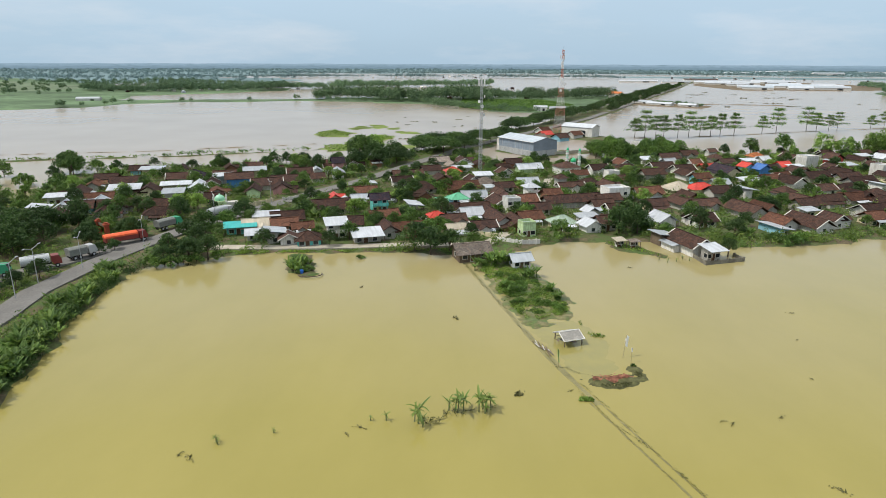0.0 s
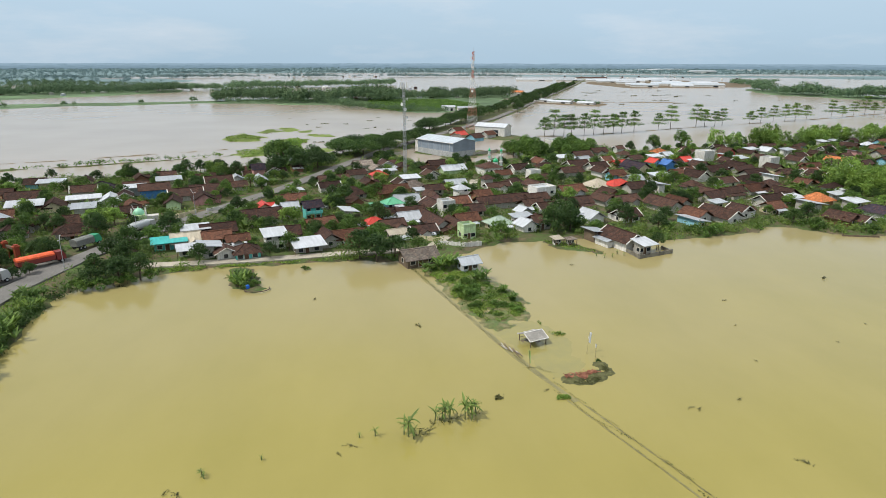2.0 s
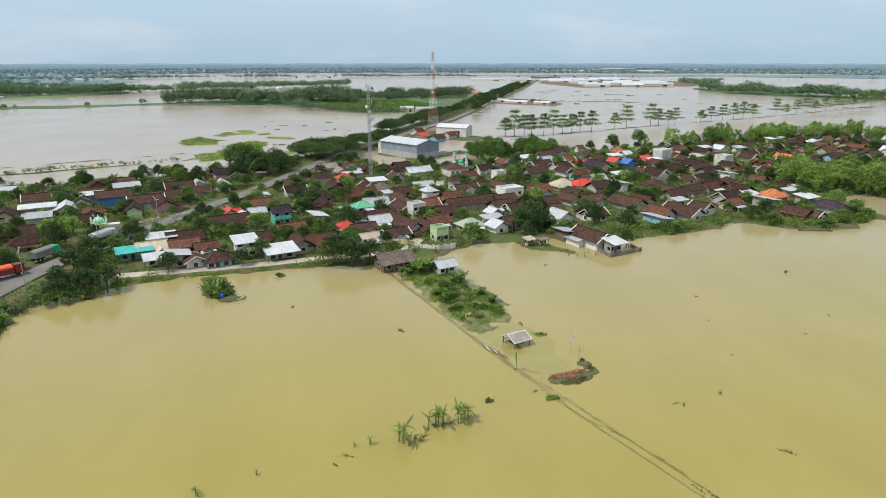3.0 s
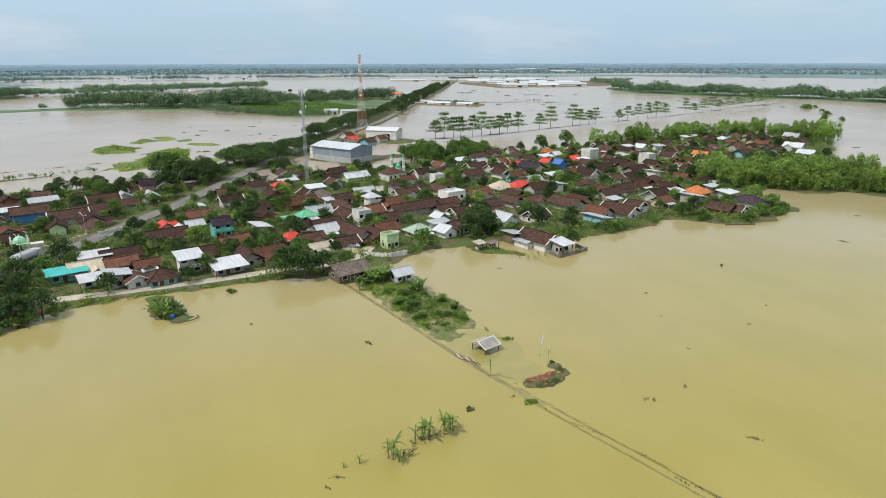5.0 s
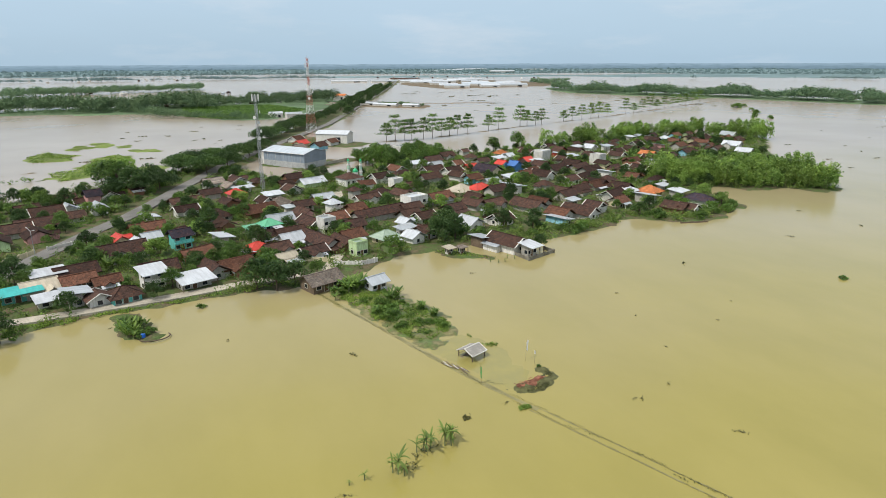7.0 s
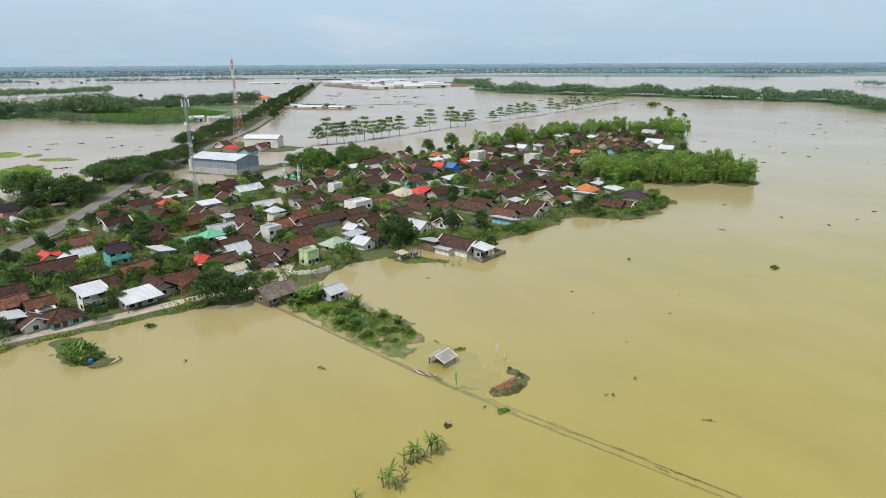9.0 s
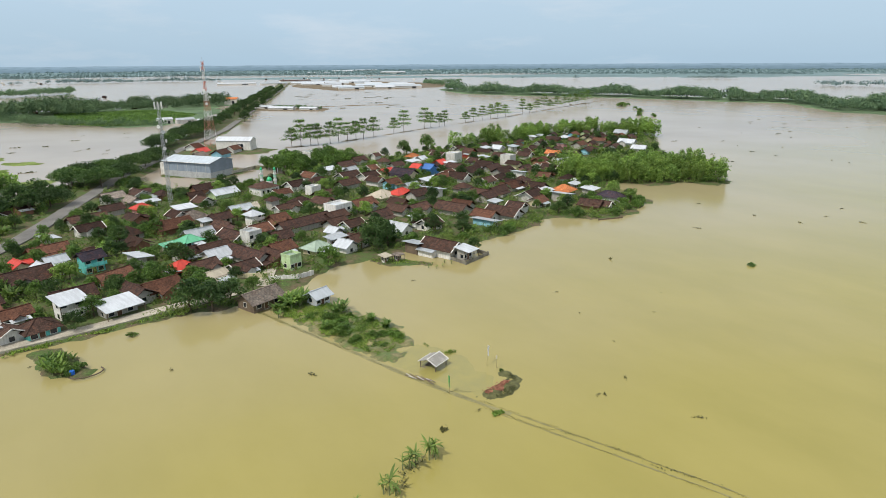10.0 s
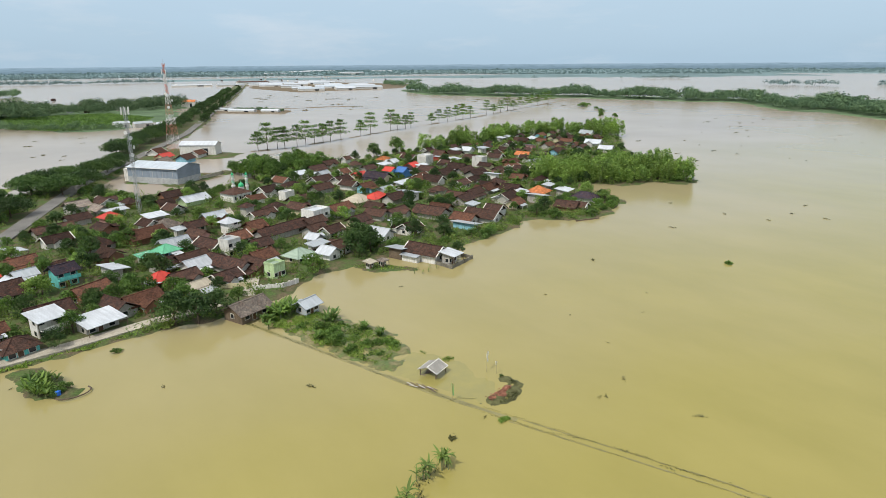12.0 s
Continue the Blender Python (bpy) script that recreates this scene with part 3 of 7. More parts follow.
# ---- dykes, islands, far land ----
land("ground_spit", [(-4, 113), (-1.5, 110), (0.5, 103.7), (3.2, 90), (5.4, 83), (6.6, 78.6), (8.4, 77.2), (11.0, 79), (13.6, 82.6), (14.6, 87), (13.6, 91.6), (11.4, 95.6), (10.6, 99), (9.6, 104.5), (7, 113)], 0.16, 0.2, 0.6, 0.16, SPIT_MUD, "weedy garden spit between two flooded fields", 2.0, 0.6)
land("ground_hedge", [(-185, 203), (-150, 216.5), (-115, 226), (-65, 249), (-64, 251.5), (-115, 228.5), (-152, 219), (-186, 206)], 0.3, 0.3, 1.5, 0.1, GRASS_SOIL, "narrow weedy dyke in the flood", 3.0, 0.8)
land("ground_hedge_far", [(-186, 224), (-129, 240.5), (-70, 268.5), (-70, 269.6), (-129, 241.8), (-186, 225.4)], 0.15, 0.3, 1.2, 0.1, SOIL, "thin earth dyke in the flood", 3.3, 0.5)
for poly, seed in (([(-81.5, 312), (-76, 330), (-63, 312), (-61, 296), (-75, 294)], 4.1), ([(-66, 265), (-57, 269), (-53, 296), (-46, 310), (-37, 291), (-42, 280), (-48, 272), (-53, 250), (-59, 244)], 4.2),
                   ([(-67.5, 335), (-60, 356), (-51, 354), (-48, 340), (-56, 328), (-64, 327)], 4.3), ([(-48.5, 345), (-42, 342.5), (-43, 333), (-47.5, 335)], 4.4), ([(-39.5, 320), (-27.5, 322), (-27, 312), (-36, 310)], 4.5),
                   ([(-35.5, 266), (-30, 271), (-22.5, 268.5), (-30, 257.5), (-34.5, 259)], 4.6)):
    land("marsh_island", poly, 0.2, 0.1, 1.6, 0.2, MARSH, "flat marsh grass island showing above the flood", seed, 2.6)
land("ground_tower", [(-2, 250), (6, 266), (24, 300), (60, 290), (66, 300), (52, 330), (36, 345), (22, 310), (-4, 262)], 0.4, 0.3, 2.0, 0.15, GRASS_SOIL, "damp ground round the warehouse and tower", 5.0, 1.5)
land("ground_warehouse", [(8, 253), (20, 233), (34, 240), (42, 247), (46, 256), (36, 256), (28, 252), (16, 261)], 0.18, 0.2, 1.2, 0.2, GRASS_SOIL, "half-flooded yard of the warehouse", 5.5, 2.0)
land("ground_road_bank", [(18, 296), (70, 396), (144, 576), (296, 950), (480, 1420), (462, 1426), (276, 962), (130, 590), (52, 410), (8, 312)], 0.5, 0.3, 4.0, 0.15, GRASS_SOIL, "raised bank that carries the main road over the flood", 6.0, 1.5)
land("ground_far_bank", [(-520, 330), (-343, 438), (-301, 472), (-292, 520), (-222, 551), (-148, 577), (-78, 557), (-52, 552), (-10, 512), (8, 461), (36, 456), (56, 470), (96, 536),
                         (134, 634), (155, 716), (100, 694), (50, 690), (14, 640), (-26, 655), (-87, 635), (-148, 620), (-222, 590), (-330, 570), (-360, 640), (-300, 700), (-232, 790), (-250, 866), (-400, 820),
                         (-700, 1077), (-1100, 1400), (-1500, 900)], 0.8, 0.06, 9.0, 0.15, FIELD, "low green farmland beyond the flood", 7.0, 6.0)
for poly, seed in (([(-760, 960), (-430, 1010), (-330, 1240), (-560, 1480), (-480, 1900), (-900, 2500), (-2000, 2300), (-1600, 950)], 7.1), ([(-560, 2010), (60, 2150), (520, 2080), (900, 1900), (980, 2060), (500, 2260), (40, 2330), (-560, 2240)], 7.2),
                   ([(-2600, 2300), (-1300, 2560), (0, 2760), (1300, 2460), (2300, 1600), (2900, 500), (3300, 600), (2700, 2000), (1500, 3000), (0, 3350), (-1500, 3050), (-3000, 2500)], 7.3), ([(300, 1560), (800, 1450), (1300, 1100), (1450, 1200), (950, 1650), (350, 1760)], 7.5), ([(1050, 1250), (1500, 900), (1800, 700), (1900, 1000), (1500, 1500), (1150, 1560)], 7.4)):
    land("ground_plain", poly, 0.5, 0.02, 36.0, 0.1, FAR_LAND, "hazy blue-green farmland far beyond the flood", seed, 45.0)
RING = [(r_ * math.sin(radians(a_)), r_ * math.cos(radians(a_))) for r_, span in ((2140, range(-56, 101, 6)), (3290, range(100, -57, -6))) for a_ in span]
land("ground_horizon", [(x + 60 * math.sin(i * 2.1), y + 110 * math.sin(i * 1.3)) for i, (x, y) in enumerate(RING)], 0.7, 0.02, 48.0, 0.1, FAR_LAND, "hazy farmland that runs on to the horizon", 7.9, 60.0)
land("ground_works", [(350, 880), (452, 862), (520, 880), (640, 1010), (590, 1340), (411, 1280), (340, 1010)], 0.5, 0.1, 12.0, 0.1, SOIL, "flooded ground round the far factory halls", 7.8, 8.0)
land("ground_mown", [(-690, 640), (-470, 690), (-500, 900), (-800, 1100), (-1000, 900)], 1.2, 0.02, 14.0, 0.1, DRY_FIELD, "pale mown meadow", 7.5, 9.0, drop=0.3)
land("ground_wood", [(466, 780), (436, 675), (470, 585), (510, 513), (538, 427), (547, 384), (572, 341), (534, 300), (498, 261), (510, 232), (466, 178), (480, 140), (560, 160), (620, 300), (640, 370), (600, 470), (530, 640), (505, 830)],
     0.5, 0.08, 6.0, 0.15, FIELD, "wooded river bank across the flood", 8.0, 3.0)
land("ground_yards", [(128, 556), (176, 508), (196, 540), (146, 598)], 0.4, 0.2, 3.0, 0.1, SOIL, "flooded yard with long sheds", 8.5, 1.5)
land("ground_levee", [(186, 560), (240, 556), (262, 548), (262, 553), (240, 562), (188, 566)], 0.3, 0.2, 2.0, 0.1, SOIL, "thin levee in the flood", 8.7, 1.5)
land("ground_tree_row", [(52, 299.5), (94.6, 303.5), (159, 332.5), (276.6, 380), (426, 452.4), (480, 475.5), (479, 477.5), (425, 455), (276, 382.5), (158, 335), (94, 306), (52, 302)], 0.1, 0.2, 2.0, 0.1, SOIL, "low earth bank under a row of trees", 9.0, 1.0)
land("silt_shallows", [(7.0, 79.6), (13.6, 81.8), (15.6, 78), (17.2, 72), (17.6, 67), (13, 65), (10.8, 67), (9.0, 74)], 0.016, 0.01, 0.8, 0.004, SILT, "grey silt just showing through the shallow flood", 9.2, 1.0, 0.05)
land("rubble_bank", [(11.7, 64.5), (12.9, 62.7), (14.7, 62.3), (17.5, 63.1), (19.3, 64.7), (19.8, 67.1), (18.9, 67.9), (17.9, 67.2), (17.8, 65.9), (15.5, 65.2)], 0.14, 0.3, 0.3, 0.1, WEED, "muddy weedy bank heaped with broken brick", 9.5, 0.3)
land("rubble_crest", [(12.5, 64.1), (14.6, 63.6), (16.8, 64.4), (18.3, 65.3), (17.5, 65.8), (14.9, 65.1)], 0.42, 0.6, 0.22, 0.06, RUBBLE, "ridge of broken red bricks", 9.7, 0.15)
land("ground_boat_bank", [(-34, 109), (-33.5, 103), (-31.5, 99), (-28, 96.4), (-26.4, 98.5), (-28.5, 103), (-30, 109)], 0.2, 0.3, 0.5, 0.08, GRASS_SOIL, "small overgrown landing bank", 9.9, 0.4)

# ---- houses ----
ROOF_WORDS = {"dark_clay_tiles": "weathered dark clay tiles", "brown_clay_tiles": "old brown clay tiles", "rust_clay_tiles": "rust-red clay tiles", "orange_clay_tiles": "bright orange clay tiles",
              "red_roof_sheets": "bright red sheets", "grey_cement_tiles": "grey cement tiles", "white_zinc_sheets": "white zinc sheets", "grey_zinc_sheets": "grey zinc sheets", "tan_roof_sheets": "tan sheets",
              "teal_roof_sheets": "teal sheets", "green_roof_sheets": "green sheets", "sage_roof_sheets": "sage green sheets", "blue_roof_sheets": "blue sheets", "navy_roof_tiles": "blackish glazed tiles"}
HOUSES = []
HOUSE = 0.74         # plan units to a unit of the house sizes below
UNIT = {}


def unit(name, sx, sy, sz, material):
    """A shared block mesh for doors, panes and the like."""
    key = (name, round(sx, 2), round(sy, 2), round(sz, 2), material.name)
    if key not in UNIT:
        UNIT[key] = Geo().box(0, 0, 0, sx, sy, sz).mesh(name, material)
    return UNIT[key]


def opening(house_ob, name, w, h, x, y, z, yaw, glass):
    """A door or window: a frame proud of the wall and the leaf or pane within it."""
    c, s = math.cos(radians(yaw)), math.sin(radians(yaw))
    fr = part(name, UNIT.get((name, w, h)) or UNIT.setdefault((name, w, h), Geo().box(-w / 2 + 0.05, 0, 0, 0.1, 0.12, h).box(w / 2 - 0.05, 0, 0, 0.1, 0.12, h).box(0, 0, h / 2 - 0.05, w - 0.2, 0.12, 0.1).box(0, 0, -h / 2 + 0.05, w - 0.2, 0.12, 0.1).mesh(name, FRAME)), house_ob, pose(x, y, z, 0, 0, yaw))
    if house_ob.matrix_basis.translation.y > 150 and name == "door":
        return
    part("pane" if name == "window" else "leaf", unit("pane", w - 0.2, 0.06, h - 0.2, glass), fr)


def house(x, y, length, span, ridge, yaw, roof, wall, kind="gable", storeys=1, ground=0.08):
    """A village house: ridge along its local x. kind: gable, hip, shed or flat."""
    L, S = length, span
    ridge *= 0.85
    pitch = {"gable": 0.58, "hip": 0.58, "shed": 0.14, "flat": 0.0}[kind]
    rise = pitch * (S / 2 if kind in ("gable", "hip") else S)
    eave = max(2.0, ridge - rise)
    rise = ridge - eave if kind != "flat" else 0.0
    words = ("two-storey " if storeys > 1 else "") + wall.name.replace("_", " ") + " house, " + {"gable": "gabled", "hip": "hipped", "shed": "lean-to", "flat": "flat"}[kind] + " roof of " + ROOF_WORDS[roof.name]
    e = thing("house", words, "house", pose(x, y, ground, 0, 0, yaw) @ Matrix.Diagonal((HOUSE, HOUSE, HOUSE, 1)), "village houses")
    HOUSES.append((x, y, HOUSE * math.hypot(L, S) / 2))
    o = 0.8 if kind != "flat" else 0.0
    w = Geo()
    wl_, ws = L / 2 - o, S / 2 - o
    front = -ws + (min(1.6, 0.7 * ws) if kind == "shed" else 0.0)
    w.box(0, (ws + front) / 2, (eave - 0.1) / 2 - 0.3, 2 * wl_, ws - front, eave + 0.5)
    if kind == "gable":
        k = rise * ws / (S / 2)
        for sx in (-1, 1):
            a, b = sx * wl_, sx * (wl_ - 0.15)
            z0, z1 = eave - 0.1, eave + k - 0.08
            w.add([(a, -ws, z0), (a, ws, z0), (a, 0, z1), (b, -ws, z0), (b, ws, z0), (b, 0, z1)], [(0, 1, 2), (5, 4, 3), (0, 2, 5, 3), (1, 4, 5, 2)])
    t = 0.12
    wing = Geo()
    if kind == "gable" and storeys == 1 and RNG.random() < 0.45:
        s, wd, ext = (-1 if RNG.random() < 0.6 else 1), min(S * 0.8, L * 0.5) * RNG.uniform(0.75, 1.0), RNG.uniform(1.0, 2.4)
        c, top = RNG.uniform(-0.45, 0.45) * (L - wd), eave + min(0.58 * wd / 2, rise - 0.15)
        y0, y1 = sorted((0.0, s * (S / 2 + ext)))
        wing.slab([(c - wd / 2, y0, eave), (c, y0, top), (c, y1, top), (c - wd / 2, y1, eave)], t).slab([(c, y0, top), (c + wd / 2, y0, eave), (c + wd / 2, y1, eave), (c, y1, top)], t)
        wing.rod((c, y0, top + 0.02), (c, y1, top + 0.02), 0.12, 0.12, 5)
        ye, hw = s * (S / 2 + ext - 0.5), wd / 2 - 0.45
        w.box(c, (s * ws + ye) / 2, (eave - 0.1) / 2 - 0.3, 2 * hw, abs(ye - s * ws) - 0.02, eave + 0.5)
        w.add([(c - hw, ye, eave - 0.1), (c + hw, ye, eave - 0.1), (c, ye, top - 0.2), (c - hw, ye - s * 0.15, eave - 0.1), (c + hw, ye - s * 0.15, eave - 0.1), (c, ye - s * 0.15, top - 0.2)], [(0, 1, 2), (5, 4, 3), (0, 2, 5, 3), (1, 4, 5, 2)])
    part("wall", w.mesh("wall", wall), e)
    if kind in ("gable", "hip") and not wing.v and RNG.random() < 0.6:
        s, ln, wd = (-1 if RNG.random() < 0.3 else 1), L * RNG.uniform(0.4, 0.8), RNG.uniform(1.6, 3.0)
        c = RNG.uniform(-0.5, 0.5) * (L - ln)
        q = [(c - ln / 2, s * (S / 2 + wd), eave - 0.25 - 0.16 * wd), (c + ln / 2, s * (S / 2 + wd), eave - 0.25 - 0.16 * wd), (c + ln / 2, s * (S / 2 - 0.4), eave - 0.14), (c - ln / 2, s * (S / 2 - 0.4), eave - 0.14)]
        lt = part("lean_to", Geo().box(c, s * (S / 2 + wd / 2 - 0.6), (eave - 0.5 - 0.16 * wd) / 2 - 0.2, ln - 0.8, wd - 0.2, eave - 0.5 - 0.16 * wd + 0.4).mesh("lean_to", wall), e)
        part("lean_to_roof", Geo().slab(q if s < 0 else [q[1], q[0], q[3], q[2]], 0.09).mesh("lean_to_roof", (roof, roof, roof, SHEET_GREY, SHEET_WHITE, TILE_BROWN)[RNG.integers(6)]), lt)
    if kind == "gable":
        sag = RNG.uniform(0.0, 0.12)
        vs = [(x2, y2, z2 - dz) for dz in (0, t) for x2 in (-L / 2, 0, L / 2) for y2, z2 in ((-S / 2, eave), (0, ridge - (sag if x2 == 0 else 0)), (S / 2, eave))]
        fs = [(3 * i + j, 3 * i + j + 3, 3 * i + j + 4, 3 * i + j + 1) for i in (0, 1) for j in (0, 1)]
        fs += [tuple(k + 9 for k in f[::-1]) for f in fs]
        rim = [0, 3, 6, 7, 8, 5, 2, 1]
        fs += [(a, b, b + 9, a + 9) for b, a in zip(rim, rim[1:] + rim[:1])]
        part("roof", Geo().add(vs, fs).add(wing.v, wing.f).mesh("roof", roof), e)
        part("ridge_cap", Geo().rod((-L / 2 - 0.05, 0, ridge + 0.02), (L / 2 + 0.05, 0, ridge + 0.02), 0.14, 0.14, 6).mesh("ridge_cap", roof), e)
        if roof.name in ("dark_clay_tiles", "brown_clay_tiles", "rust_clay_tiles") and wall is WALL_WHITE:
            for sx in (-1, 1):
                vs = [(sx * L / 2 + dx, y2, z2 + dz) for dx in (-0.14, 0.14) for dz in (0.06, -0.16) for y2, z2 in ((-S / 2, eave), (0, ridge + 0.05), (S / 2, eave))]
                fs = [(0, 1, 7, 6), (1, 2, 8, 7), (3, 9, 10, 4), (4, 10, 11, 5), (0, 3, 4, 1), (1, 4, 5, 2), (6, 7, 10, 9), (7, 8, 11, 10), (0, 6, 9, 3), (2, 5, 11, 8)]
                part("verge", Geo().add(vs, fs).mesh("verge", WALL_WHITE), e, label="white-painted cement verge")
    elif kind == "hip":
        r = max(0.15, (L - S) / 2)
        up = ridge
        a, b = (-r, 0, up), (r, 0, up)
        c = [(-L / 2, -S / 2, eave), (L / 2, -S / 2, eave), (L / 2, S / 2, eave), (-L / 2, S / 2, eave)]
        g = Geo().add(c + [a, b], [(0, 1, 5, 4), (2, 3, 4, 5), (1, 2, 5), (3, 0, 4), (3, 2, 1, 0)])
        part("roof", g.mesh("roof", roof), e)
        g = Geo().rod(a, b, 0.13)
        for p, q in ((c[0], a), (c[3], a), (c[1], b), (c[2], b)):
            g.rod(p, q, 0.12, 0.12, 5)
        part("ridge_cap", g.mesh("ridge_cap", roof), e)
    elif kind == "shed":
        q = [(-L / 2, -S / 2, eave), (L / 2, -S / 2, eave), (L / 2, S / 2, ridge), (-L / 2, S / 2, ridge)]
        part("roof", Geo().slab(q, t).mesh("roof", roof), e)
        part("back_wall", Geo().box(0, ws - 0.08, eave + rise * 0.4, 2 * wl_, 0.15, rise * 0.8).mesh("back_wall", wall), e)
        for sx in (-1, 1):
            part("post", unit("post", 0.12, 0.12, 0.1 * round(eave * 10), TIMBER), e, pose(sx * (L / 2 - 0.2), -S / 2 + 0.15, eave / 2 - 0.1))
    else:
        part("roof", Geo().box(0, 0, eave - 0.05, L - 0.3, S - 0.3, 0.16).mesh("roof", roof), e)
        g = Geo().box(0, S / 2 - 0.08, eave + 0.3, L, 0.16, 0.75).box(0, -S / 2 + 0.08, eave + 0.3, L, 0.16, 0.75)
        g.box(L / 2 - 0.08, 0, eave + 0.3, 0.16, S - 0.32, 0.75).box(-L / 2 + 0.08, 0, eave + 0.3, 0.16, S - 0.32, 0.75)
        part("parapet", g.mesh("parapet", wall), e)
    leaf = DOOR_WOOD
    if y > 190:
        return e
    if y > 165:
        opening(e, "window", 1.4, 1.2, wl_ * 0.55, front - 0.03, 1.5, 0, GLASS_DARK)
        return e
    opening(e, "door", 1.2, 2.0, -wl_ * 0.15, front - 0.03, 1.0, 0, leaf)
    for lev in range(storeys if y < 175 else 1):
        z = 1.3 + 2.4 * lev
        opening(e, "window", 1.4, 1.2, wl_ * 0.55, front - 0.03, z, 0, GLASS_DARK)
        if y < 150:
            opening(e, "window", 1.4, 1.2, -wl_ * 0.65, front - 0.03, z, 0, GLASS_DARK)
        if y < 140:
            opening(e, "window", 1.2, 1.2, -wl_ - 0.03, 0.2, z, 90, GLASS_DARK)
    if storeys > 1:
        part("balcony", Geo().box(0, -ws - 0.6, 2.5, L * 0.8, 1.2, 0.14).box(0, -ws - 1.15, 2.9, L * 0.8, 0.08, 0.8).mesh("balcony", wall), e)
    elif kind in ("gable", "hip") and y < 175 and RNG.random() < 0.5:
        q = [(-L * 0.3, -S / 2 - 1.3, eave - 0.55), (L * 0.3, -S / 2 - 1.3, eave - 0.55), (L * 0.3, -S / 2 + 0.3, eave - 0.08), (-L * 0.3, -S / 2 + 0.3, eave - 0.08)]
        porch = part("porch_roof", Geo().slab(q, 0.08).mesh("porch_roof", SHEET_WHITE if RNG.random() < 0.4 else SHEET_GREY if RNG.random() < 0.5 else roof), e)
        if y > 150:
            return e
        part("post", unit("post", 0.12, 0.12, eave - 0.3, WALL_WHITE), porch, pose(-L * 0.28, -S / 2 - 1.15, (eave - 0.6) / 2 - 0.1))
        part("post", unit("post", 0.12, 0.12, eave - 0.3, WALL_WHITE), porch, pose(L * 0.28, -S / 2 - 1.15, (eave - 0.6) / 2 - 0.1))
    return e


house(-40.2, 124.9, 8, 6, 4.6, 20, TILE_RUST, WALL_BRICK, "gable")
house(-41.1, 130.1, 10, 7, 5, 20, TILE_DARK, WALL_GREY, "gable")
house(-35.5, 121.9, 6.5, 5, 4.6, 20, TILE_RUST, WALL_GREY, "gable")
house(-32.5, 115.0, 7.5, 7, 4.6, 20, TILE_BROWN, WALL_TEAL, "hip")
house(-36.2, 114.7, 5, 6, 4.2, 110, TILE_BROWN, WALL_WHITE, "gable")
house(-39.4, 116.4, 6, 6, 4.8, 110, SHEET_GREY, WALL_GREY, "shed")
house(-42.4, 117.2, 9, 5, 3.6, 20, SHEET_WHITE, WALL_WHITE, "shed")
house(-45.9, 124.0, 8, 8, 4.6, 20, SHEET_TAN, WALL_GREY, "gable")
house(-45.3, 128.8, 8, 5, 4.9, 20, SHEET_WHITE, WALL_WHITE, "shed")
house(-48.3, 121.5, 9, 5, 4, 20, SHEET_TEAL, WALL_TEAL, "shed")
house(-28.0, 119.9, 6.5, 6.5, 6.4, 20, SHEET_WHITE, WALL_WHITE, "shed", 2)
house(-21.4, 117.2, 8.5, 7, 4.2, 20, SHEET_WHITE, WALL_GREY, "shed")
house(-34.2, 141.3, 13, 9, 5.6, 20, TILE_DARK, WALL_GREY, "gable")
house(-35.1, 149.8, 6, 5, 5, 110, TILE_RED, WALL_CREAM, "gable")
house(-31.3, 145.2, 6, 6, 5, 110, SHEET_WHITE, WALL_WHITE, "gable")
house(-29.1, 150.3, 6, 5, 4.6, 20, SHEET_GREY, WALL_WHITE, "gable")
house(-30.0, 159.5, 11, 6, 4.8, 20, TILE_RUST, WALL_BRICK, "gable")
house(-29.5, 168.5, 6, 5, 4.6, 110, SHEET_WHITE, WALL_WHITE, "shed")
house(-54.1, 186.6, 11, 8, 5.2, 20, TILE_BROWN, WALL_WHITE, "gable")
house(-53.4, 173.1, 14, 8, 5.4, 20, TILE_DARK, WALL_CREAM, "gable")
house(-58.6, 169.3, 12, 8, 5, 20, TILE_DARK, WALL_WHITE, "gable")
house(-52.4, 162.8, 8, 8, 5.2, 110, TILE_DARK, WALL_PINK, "gable")
house(-49.8, 190.3, 6, 6, 4.6, 110, SHEET_GREY, WALL_WHITE, "gable")
house(-44.5, 196.4, 6, 7, 8, 20, SHEET_NAVY, WALL_PINK, "gable", 2)
house(-47.1, 197.7, 7, 5, 4.4, 20, TILE_BROWN, WALL_WHITE, "gable")
house(-23.2, 144.3, 6.5, 6, 7, 20, SHEET_NAVY, WALL_TEAL, "gable", 2)
house(-7.5, 191.3, 7, 6, 5.2, 20, TILE_RED, WALL_PINK, "hip")
house(-12.7, 209.6, 9, 7, 6, 20, TILE_GREY, WALL_WHITE, "gable", 2)
house(-8.2, 202.3, 7, 6, 5.2, 110, TILE_GREY, WALL_GREY, "gable")
house(-4.8, 198.9, 9, 4, 3.8, 20, SHEET_WHITE, WALL_WHITE, "shed")
house(-20.9, 185.5, 13, 6, 5, 20, TILE_BROWN, WALL_GREY, "gable")
house(-15.0, 166.6, 11, 9, 5.2, 20, TILE_DARK, WALL_GREY, "hip")
house(-4.2, 167.1, 13, 8, 5.4, 20, TILE_RUST, WALL_BRICK, "gable")
house(-1.3, 176.6, 7, 6, 5.2, 110, TILE_BROWN, WALL_WHITE, "gable")
house(2.3, 174.2, 9, 8, 5.2, 20, TILE_GREY, WALL_CREAM, "hip")
house(4.1, 167.1, 6, 4, 3.8, 20, SHEET_GREY, WALL_WHITE, "shed")
house(7.3, 168.6, 8, 6, 4.8, 20, TILE_DARK, WALL_GREY, "gable")
